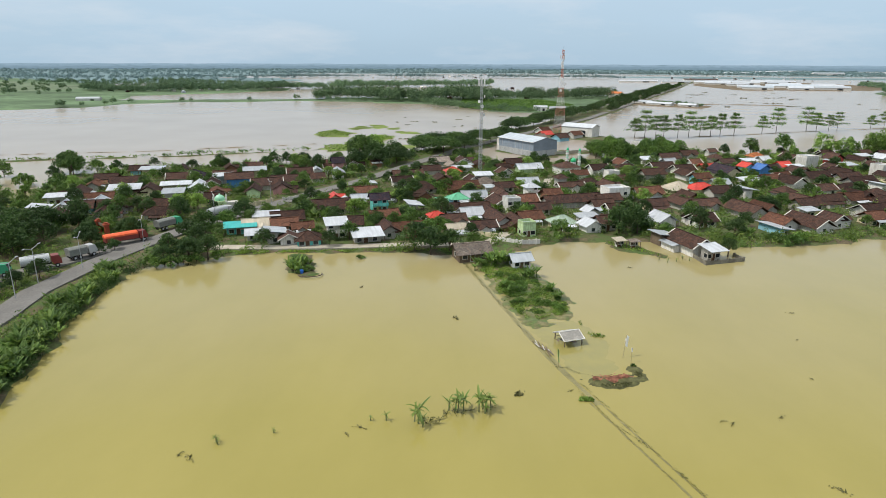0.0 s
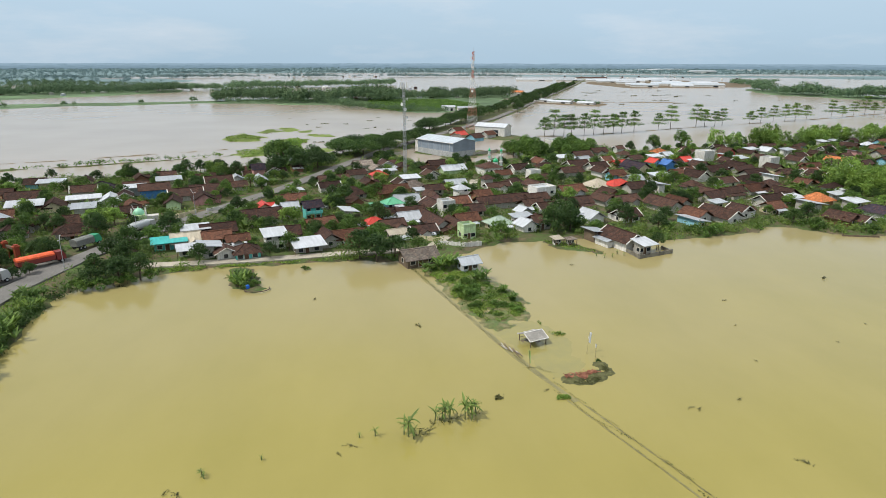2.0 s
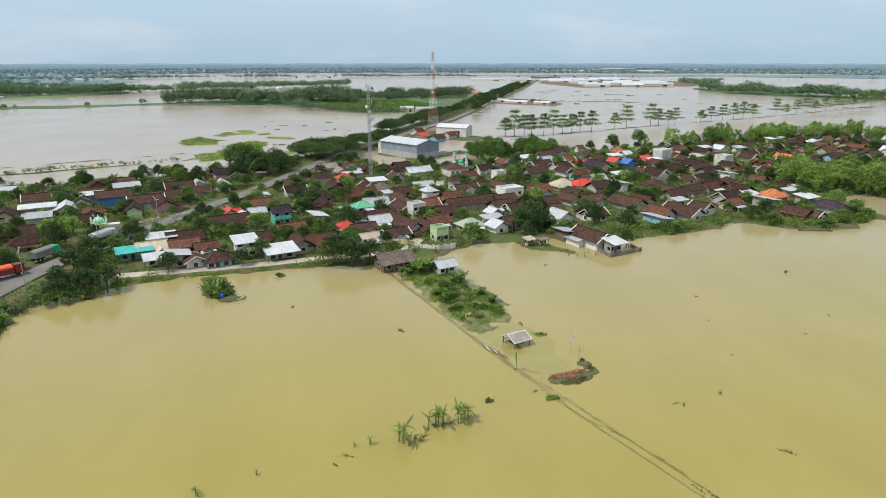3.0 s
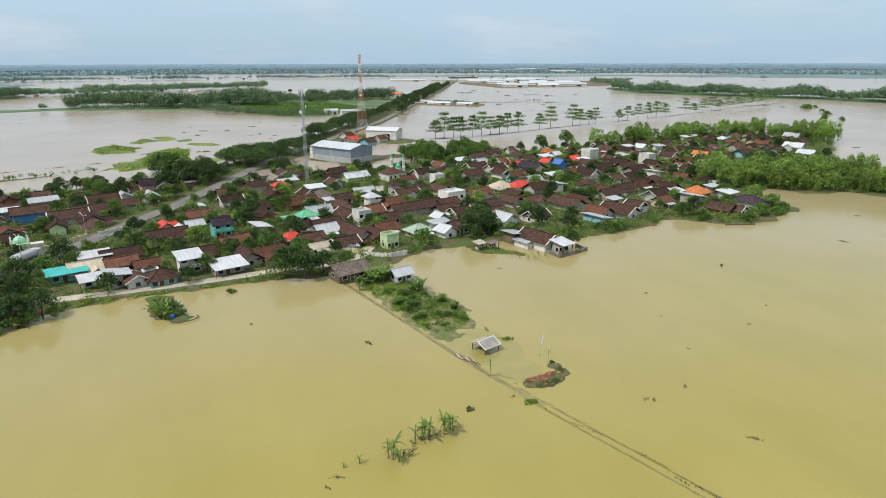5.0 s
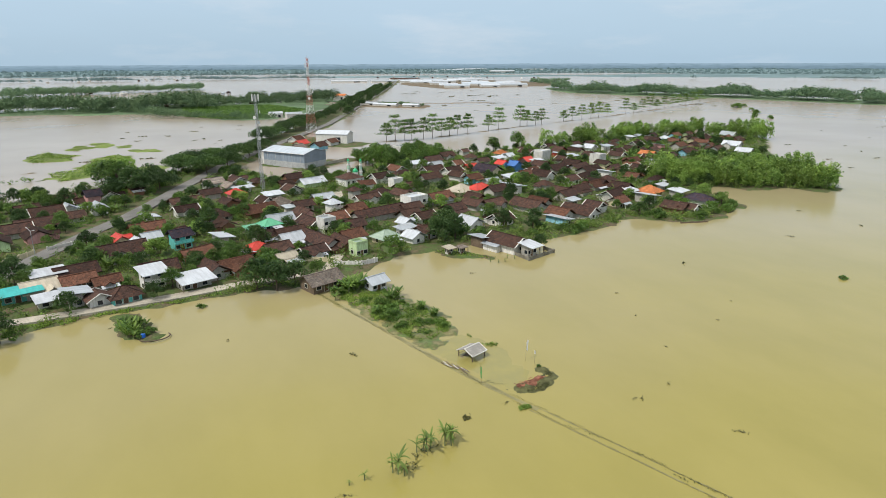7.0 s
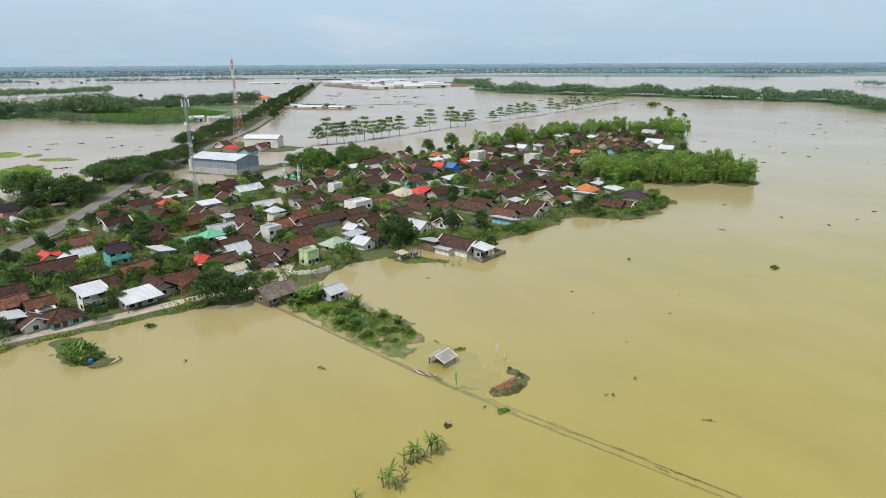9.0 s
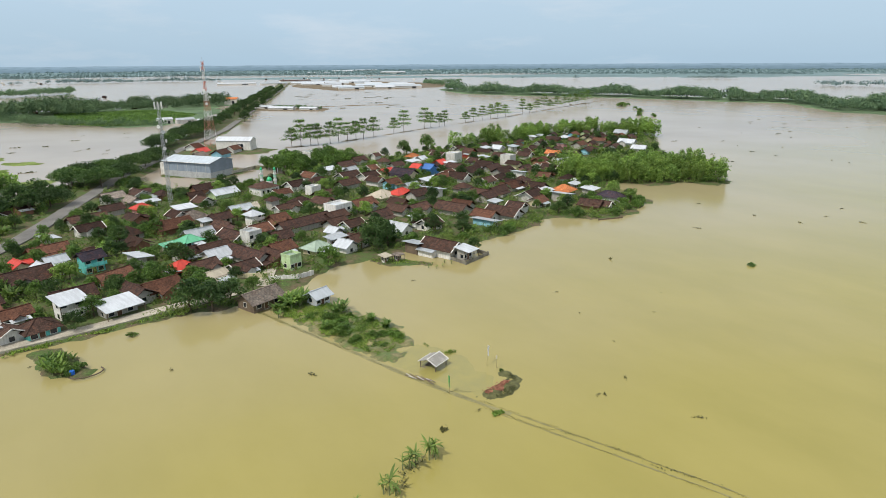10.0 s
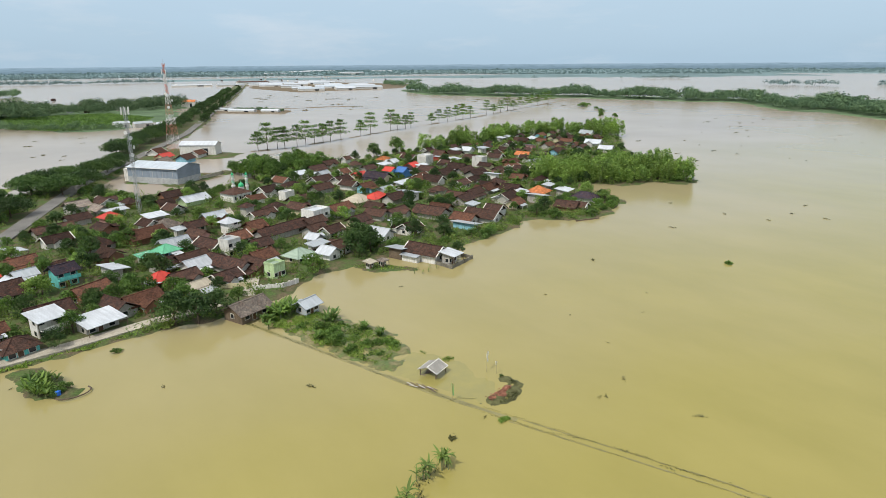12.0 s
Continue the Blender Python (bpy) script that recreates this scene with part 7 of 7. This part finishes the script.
grass("bank_tufts", [(-6.6, 54.6), (-4.4, 55.2), (-2.6, 57.2), (2.4, 58.2), (2.8, 57.2), (-1.6, 56.1), (-4.8, 53.8)], 800, 0.17, "dry and green tufts at the foot of the bananas", 0.1, DROWNED, seed=24)
grass("rubble_weed", [(17.9, 66.2), (18.6, 67.7), (19.6, 67.0), (19.2, 64.8), (17.5, 63.2), (14.7, 62.5), (13.6, 62.8), (15.8, 63.4), (18.0, 64.4)], 2600, 0.11, "dark creeping weed on the mud bank", 0.14, DROWNED_DARK, seed=25)
plank = thing("boards", "pale and brown broken boards lying on the dyke", "boards", pose(8.5, 72.0, 0.08, 0, 0, -64))
for k in range(12):
    part("board", unit("board", 1.3, 0.12, 0.04, (WALL_GREY, TIMBER, TIMBER)[k % 3]), plank, pose(-1.9 + 0.34 * k + RNG.uniform(-0.2, 0.2), RNG.uniform(-0.3, 0.3), 0.012 * k, 0, 0, RNG.uniform(-22, 22)))
for i, (x, y, h) in enumerate(along([(9.6, 67.2), (10.8, 66.9), (12.0, 65.8)], 0.45)):
    o = debris(x, y, RNG.uniform(0.3, 0.5), 860 + i, "dead twigs caught in the shallows", DROWNED)
    o.rotation_euler = (0, 0, radians(h + RNG.uniform(-25, 25)))
# the two worn edges of the drowned dyke
DROWNED_MUD = mottled("drowned_mud", (0.222, 0.198, 0.083), 0.5, 0.6, 0.7, 1.2, 4.0)
for off in (-0.52, 0.52):
    line = [(12.6, 59.6), (15.4, 52.6), (17.6, 47.2), (19.2, 43), (20.9, 39), (24, 30), (30, 12)]
    strip("path_edge", [(x + off * 0.94, y + off * 0.36) for x, y in line], 0.16, 0.014, 0.3, DROWNED_MUD, "worn edge of a drowned field dyke", category="path", step=0.7, sway=0.75)
for i, (x, y, sc) in enumerate(((15.9, 52.3, 0.9), (16.6, 51.0, 0.6), (18.1, 47.7, 0.9), (18.9, 45.9, 0.7), (19.2, 43.2, 1.0), (20.2, 41.6, 0.8), (20.9, 39.9, 0.9), (14.6, 54.4, 0.6))):
    o = debris(x, y, sc, 880 + i, "dark clump of weed on the drowned dyke", DROWNED_DARK)
    o.rotation_euler = (0, 0, radians(-66 + RNG.uniform(-10, 10)))


def banana_plant(x, y, tall, leaves, seed, tilt=0):
    """One banana plant whose leaves can be told apart."""
    r = np.random.default_rng(seed)
    e = thing("banana_plant", "ragged banana plant standing in flood water", "banana plant", pose(x, y, 0, 0, tilt, r.uniform(0, 360)), "row of bananas in the field")
    part("stem", Geo().rod((0, 0, -0.5), (0.05, 0, tall * 0.52), 0.09, 0.05, 7).mesh("stem", STEM), e)
    for i in range(leaves + 5):
        a = 137.5 * i + r.uniform(-20, 20)
        s = tall / 3.0 * r.uniform(0.45, 1.05)
        steep = -35 if i == 0 else r.uniform(-25, 40)
        part("leaf", NEAR_LEAF[i % 3], e, pose(0.04, 0, tall * r.uniform(0.38, 0.52), 0, steep, a) @ Matrix.Scale(s, 4))


NEAR_LEAF = [banana_leaf(1.6, 0.125, d) for d in (0.25, 0.5, 0.9)]
for i, (x, y, t_, n) in enumerate(((-5.5, 54.4, 3.4, 8), (-5.0, 54.0, 1.8, 6), (-5.9, 54.8, 2.2, 6), (-2.6, 57.0, 1.9, 6), (-1.6, 56.7, 3.2, 8), (-1.1, 57.0, 2.8, 7), (-2.0, 56.9, 2.2, 7), (0.5, 56.9, 3.3, 8), (1.3, 57.1, 3.0, 8),
                                   (0.9, 57.5, 2.7, 7), (1.7, 57.5, 2.5, 7), (-8.7, 54.8, 1.3, 5), (-10.3, 54.7, 0.8, 5), (-24.1, 50.2, 1.1, 7), (-23.8, 49.9, 0.9, 5), (-19.2, 52.0, 0.8, 4), (1.1, 56.6, 1.6, 6))):
    banana_plant(x, y, t_, n, 900 + i, 8 if i % 4 == 2 else 0)
for i, (x, y) in enumerate(((34.9, 111.1), (34.3, 108.6), (35.9, 108.8), (33.1, 109.7), (38.5, 109.6), (37.5, 110.6))):
    banana_plant(x, y, 0.9 + 0.15 * (i % 3), 5, 950 + i)
# landing by the lane: blue drum and a bamboo pen
part("drum", Geo().lathe([(0.0, 0.0), (0.42, 0.0), (0.45, 0.1), (0.45, 0.75), (0.42, 0.85), (0.0, 0.85)], 12).mesh("drum", mat("blue_plastic", (0.03, 0.15, 0.6), 0.4)), thing("blue_drum", "blue plastic drum on the landing bank", "drum", pose(-29.2, 98.2, 0.15) @ Matrix.Scale(0.7, 4)))
pen = thing("bamboo_pen", "bent bamboo rail round a fish pen", "pen", pose(-27.7, 97.6, 0.1))
for k in range(8):
    a0, a1 = radians(-150 + 22 * k), radians(-150 + 22 * (k + 1))
    part("rail", Geo().rod((2.1 * math.cos(a0), 1.5 * math.sin(a0), 0.15), (2.1 * math.cos(a1), 1.5 * math.sin(a1), 0.15), 0.09).mesh("rail", BARK), pen)
# two little sheds on the grass by the shore
house(27.6, 117.6, 3.2, 3.0, 2.8, 20, SHEET_TAN, WALL_WHITE, "shed")
house(30.2, 117.0, 3.0, 2.6, 2.6, 20, TILE_GREY, TIMBER, "shed")
land("ground_shed_bank", [(24, 122), (27, 116), (31, 113.5), (34.5, 111), (35.5, 112.5), (32.5, 116.5), (31, 122)], 0.18, 0.25, 0.7, 0.1, GRASS_SOIL, "grassy bank running into the flood", 12.0, 0.5)
grass("bank_grass", [(25, 121), (27, 116.4), (31, 114), (34, 112), (34.5, 113), (31.5, 117), (30, 121)], 2600, 0.2, "grass on the shed bank", 0.15, seed=15)

# ---- lorries, lamps and the gateway on the main road ----
TARP = mottled("orange_tarpaulin", (0.75, 0.13, 0.05), 0.6, 0.8, 0.8, 1.1, 3.0, coords="Object")
TYRE = mat("tyre_rubber", (0.02, 0.02, 0.02), 0.9)
CAB_GREEN, CAB_RED, CAB_WHITE = mat("green_cab_paint", (0.05, 0.30, 0.16), 0.4), mat("red_cab_paint", (0.20, 0.04, 0.035), 0.4), mat("white_cab_paint", (0.4, 0.4, 0.4), 0.4)
TANK = mottled("white_tank_steel", (0.52, 0.54, 0.55), 0.4, 0.6, 0.85, 1.05, 4.0, coords="Object")
LOAD_GREY = mottled("grey_canvas", (0.20, 0.205, 0.19), 0.8, 0.6, 0.8, 1.1, 4.0, coords="Object")


def lorry(x, y, heading, length, load, cab, label):
    e = thing("lorry", label, "lorry", pose(x, y, 0.62, 0, 0, heading) @ Matrix.Diagonal((HOUSE, HOUSE, HOUSE, 1)), "parked lorries")
    L = length
    part("chassis", Geo().box(0, 0, 0.95, L, 0.9, 0.3).mesh("chassis", TYRE), e)
    c = part("cab", Geo().add([(L / 2 - 2.0, -1.15, 0.8), (L / 2, -1.15, 0.8), (L / 2, 1.15, 0.8), (L / 2 - 2.0, 1.15, 0.8), (L / 2 - 2.0, -1.1, 2.8), (L / 2 - 0.5, -1.05, 2.8), (L / 2 - 0.5, 1.05, 2.8), (L / 2 - 2.0, 1.1, 2.8),
                               (L / 2, -1.15, 1.7), (L / 2, 1.15, 1.7)], [(0, 3, 2, 1), (4, 5, 6, 7), (0, 1, 8, 5, 4), (3, 7, 6, 9, 2), (1, 2, 9, 8), (8, 9, 6, 5), (0, 4, 7, 3)]).mesh("cab", cab), e)
    part("windscreen", Geo().slab([(L / 2 - 0.03, -0.95, 1.8), (L / 2 - 0.03, 0.95, 1.8), (L / 2 - 0.42, 0.95, 2.65), (L / 2 - 0.42, -0.95, 2.65)], -0.05).mesh("windscreen", GLASS_DARK), c)
    if load is TANK:
        g = Geo().rod((-L / 2, 0, 2.15), (L / 2 - 2.3, 0, 2.15), 1.1, 1.1, 18)
        part("tank", g.mesh("tank", TANK), e)
        part("walkway", Geo().box(-1.1, 0, 3.28, L * 0.5, 0.5, 0.08).mesh("walkway", STEEL_GREY), e)
    else:
        part("bed", Geo().box(-1.1, 0, 1.75, L - 2.4, 2.4, 1.3).mesh("bed", LOAD_GREY if load is not TARP else CAB_RED), e)
        vs = [(x2, y2, z2) for x2 in (-L / 2, L / 2 - 2.4) for y2, z2 in ((-1.25, 2.2), (-1.22, 2.6), (-0.6, 2.95), (0.6, 2.95), (1.22, 2.6), (1.25, 2.2))]
        part("cover", Geo().add(vs, [(i, i + 6, i + 7, i + 1) for i in range(5)] + [(5, 4, 3, 2, 1, 0), (6, 7, 8, 9, 10, 11), (0, 5, 11, 6)]).mesh("cover", load), e, label=load.name.replace("_", " ") + " over the load")
    for wx in (L / 2 - 1.0, -L / 2 + 1.2, -L / 2 + 2.4):
        for sy in (-1, 1):
            w = part("wheel", WHEEL, e, pose(wx, sy * 1.05, 0.5))
            part("rim", RIM, w)


WHEEL = Geo().rod((0, -0.16, 0), (0, 0.16, 0), 0.5, 0.5, 14).mesh("wheel", TYRE)
RIM = Geo().rod((0, -0.18, 0), (0, 0.18, 0), 0.26, 0.26, 10).mesh("rim", STEEL_GREY)
lorry(-73.2, 96.6, 40, 8, TANK, CAB_RED, "white tanker lorry parked on the lane")
lorry(-70.2, 102.9, 60, 6.6, LOAD_GREY, CAB_WHITE, "grey canvas lorry parked on the lane")
lorry(-67.4, 112.4, 46, 10.4, TARP, CAB_RED, "lorry under a bright orange tarpaulin")
lorry(-64.6, 123.8, 66, 8, LOAD_GREY, CAB_GREEN, "dark lorry waiting on the main road")
lorry(-78.5, 91.6, 24, 8, LOAD_GREY, CAB_GREEN, "lorry with a green and white cab")
lorry(-57.8, 134.5, 66, 9, TANK, CAB_WHITE, "tanker lorry half hidden by trees")


def street_lamp(x, y, h, yaw):
    e = thing("street_lamp", "grey double-armed street lamp on the verge", "street lamp", pose(x, y, 0.3, 0, 0, yaw), "street lamps")
    part("pole", Geo().rod((0, 0, -0.3), (0, 0, h), 0.07, 0.045).mesh("pole", STEEL_GREY), e)
    for s in (-1, 1):
        part("arm", Geo().rod((0, 0, h - 0.2), (0, s * 1.5, h + 0.25), 0.05, 0.04).mesh("arm", STEEL_GREY), e)
        part("lamp_head", Geo().box(0, s * 1.75, h + 0.28, 0.18, 0.55, 0.1).mesh("lamp_head", STEEL_GREY), e)


for x, y, a in ((-69.3, 90, 0), (-67.8, 83, 0), (-66.4, 97, 20), (-62, 109, 20), (-50.5, 148, 30), (-58, 132, 30), (-76, 88.5, 40)):
    street_lamp(x, y, 5.9, a)
# gate red is darkened for the shade the gateway stands in
GATE_RED = mottled("shade_darkened_gate_red", (0.33, 0.07, 0.035), 0.6, 0.6, 0.8, 1.1, 4.0, coords="Object")
gate = thing("gateway", "orange-red village gateway over a side lane", "gateway", pose(-74.5, 116.8, 0.2, 0, 0, -40) @ Matrix.Scale(0.85, 4))
for sx in (-1, 1):
    pl = part("pillar", Geo().box(sx * 2.6, 0, 1.8, 0.9, 0.9, 3.6).mesh("pillar", GATE_RED), gate)
    part("capital", Geo().box(sx * 2.6, 0, 3.75, 1.3, 1.3, 0.3).box(sx * 2.6, 0, 4.05, 0.8, 0.8, 0.3).mesh("capital", GATE_RED), pl)
part("beam", Geo().box(0, 0, 3.2, 4.3, 0.4, 0.5).mesh("beam", TIMBER), gate, label="dark cross beam")

# ---- far buildings ----
for x, y, yaw, L, S, h, r in ( (300, 1222, -8, 70, 10, 2.2, SHEET_WHITE), (360, 1190, -8, 50, 10, 2.2, SHEET_GREY), (420, 1240, -8, 60, 20, 5, TILE_RUST),
                              (154, 548, -47, 24, 6, 1.7, SHEET_WHITE), (172, 530, -47, 16, 6, 1.7, SHEET_WHITE), (146, 572, -47, 18, 6, 1.7, SHEET_GREY), (46, 470, 5, 10, 6, 3, SHEET_WHITE), (58, 466, 5, 12, 6, 2.6, SHEET_GREY), (68, 452, -20, 9, 5, 2.6, SHEET_WHITE),
                              (139, 652, -30, 13, 9, 5, TILE_ORANGE), (-345, 548, 10, 20, 7, 2.6, SHEET_WHITE), (1290, 2745, -14, 150, 30, 4, SHEET_WHITE), (1120, 2560, -14, 100, 26, 4, SHEET_WHITE), (1480, 2500, -14, 100, 26, 4, SHEET_GREY), (900, 2300, -10, 80, 22, 3, SHEET_WHITE), (1000, 1900, -10, 80, 30, 8, SHEET_WHITE),
                              (411, 1150, -20, 60, 18, 3, SHEET_WHITE)):
    shed_row(x, y, yaw, L, S, h, r, WALL_WHITE, "long low far-off shed with pale walls", "far_shed")
# factory halls by the road's far end
for j in range(6):
    for i in range(4):
        if RNG.random() < 0.25:
            continue
        shed_row(385 + 24 * j * 0.35 + 46 * i + RNG.uniform(-8, 8), 890 + 70 * j + 6 * i + RNG.uniform(-8, 8), -20 + RNG.uniform(-3, 3), RNG.uniform(30, 44), RNG.uniform(20, 34), RNG.uniform(2.2, 3.4), (SHEET_WHITE, SHEET_PALE, SHEET_GREY)[RNG.integers(3)], WALL_WHITE, "broad white-roofed factory hall far off", "far_hall")
wood("yard_trees", [(560, 900), (600, 980), (660, 1010), (720, 1090), (640, 1100), (570, 1000)], 11, 7, LEAF_MID, "trees beside the factory halls", seed=61, per=40)
FAR_BLOCK = [Geo().box(0, 0, 2, 9, 7, 4).add([(-5, -4, 4), (5, -4, 4), (5, 4, 4), (-5, 4, 4), (-2, 0, 6), (2, 0, 6)], [(0, 1, 5, 4), (2, 3, 4, 5), (1, 2, 5), (3, 0, 4)]).mesh("far_house", m) for m in (SHEET_GREY, WALL_GREY, WALL_WHITE, TILE_DARK)]
for cx, cy, sx, sy, n in ((-330, 750, 60, 30, 16), (-110, 905, 70, 30, 14), (20, 640, 30, 20, 8), (600, 1500, 120, 90, 20), (480, 1250, 80, 80, 16), (-60, 1560, 200, 50, 18)):
    for _ in range(n):
        thing("far_house", "small far-off house among the trees", "house", pose(cx + RNG.normal(0, sx), cy + RNG.normal(0, sy), 0.3, 0, 0, RNG.uniform(0, 90)) @ Matrix.Scale(0.45, 4), "far-off houses", FAR_BLOCK[RNG.integers(4)])

# ---- from plan units to metres ----
for ob in list(scene.objects):
    if ob.parent is None and ob not in (cam, sun):
        ob.matrix_basis = Matrix.Scale(PLAN, 4) @ ob.matrix_basis
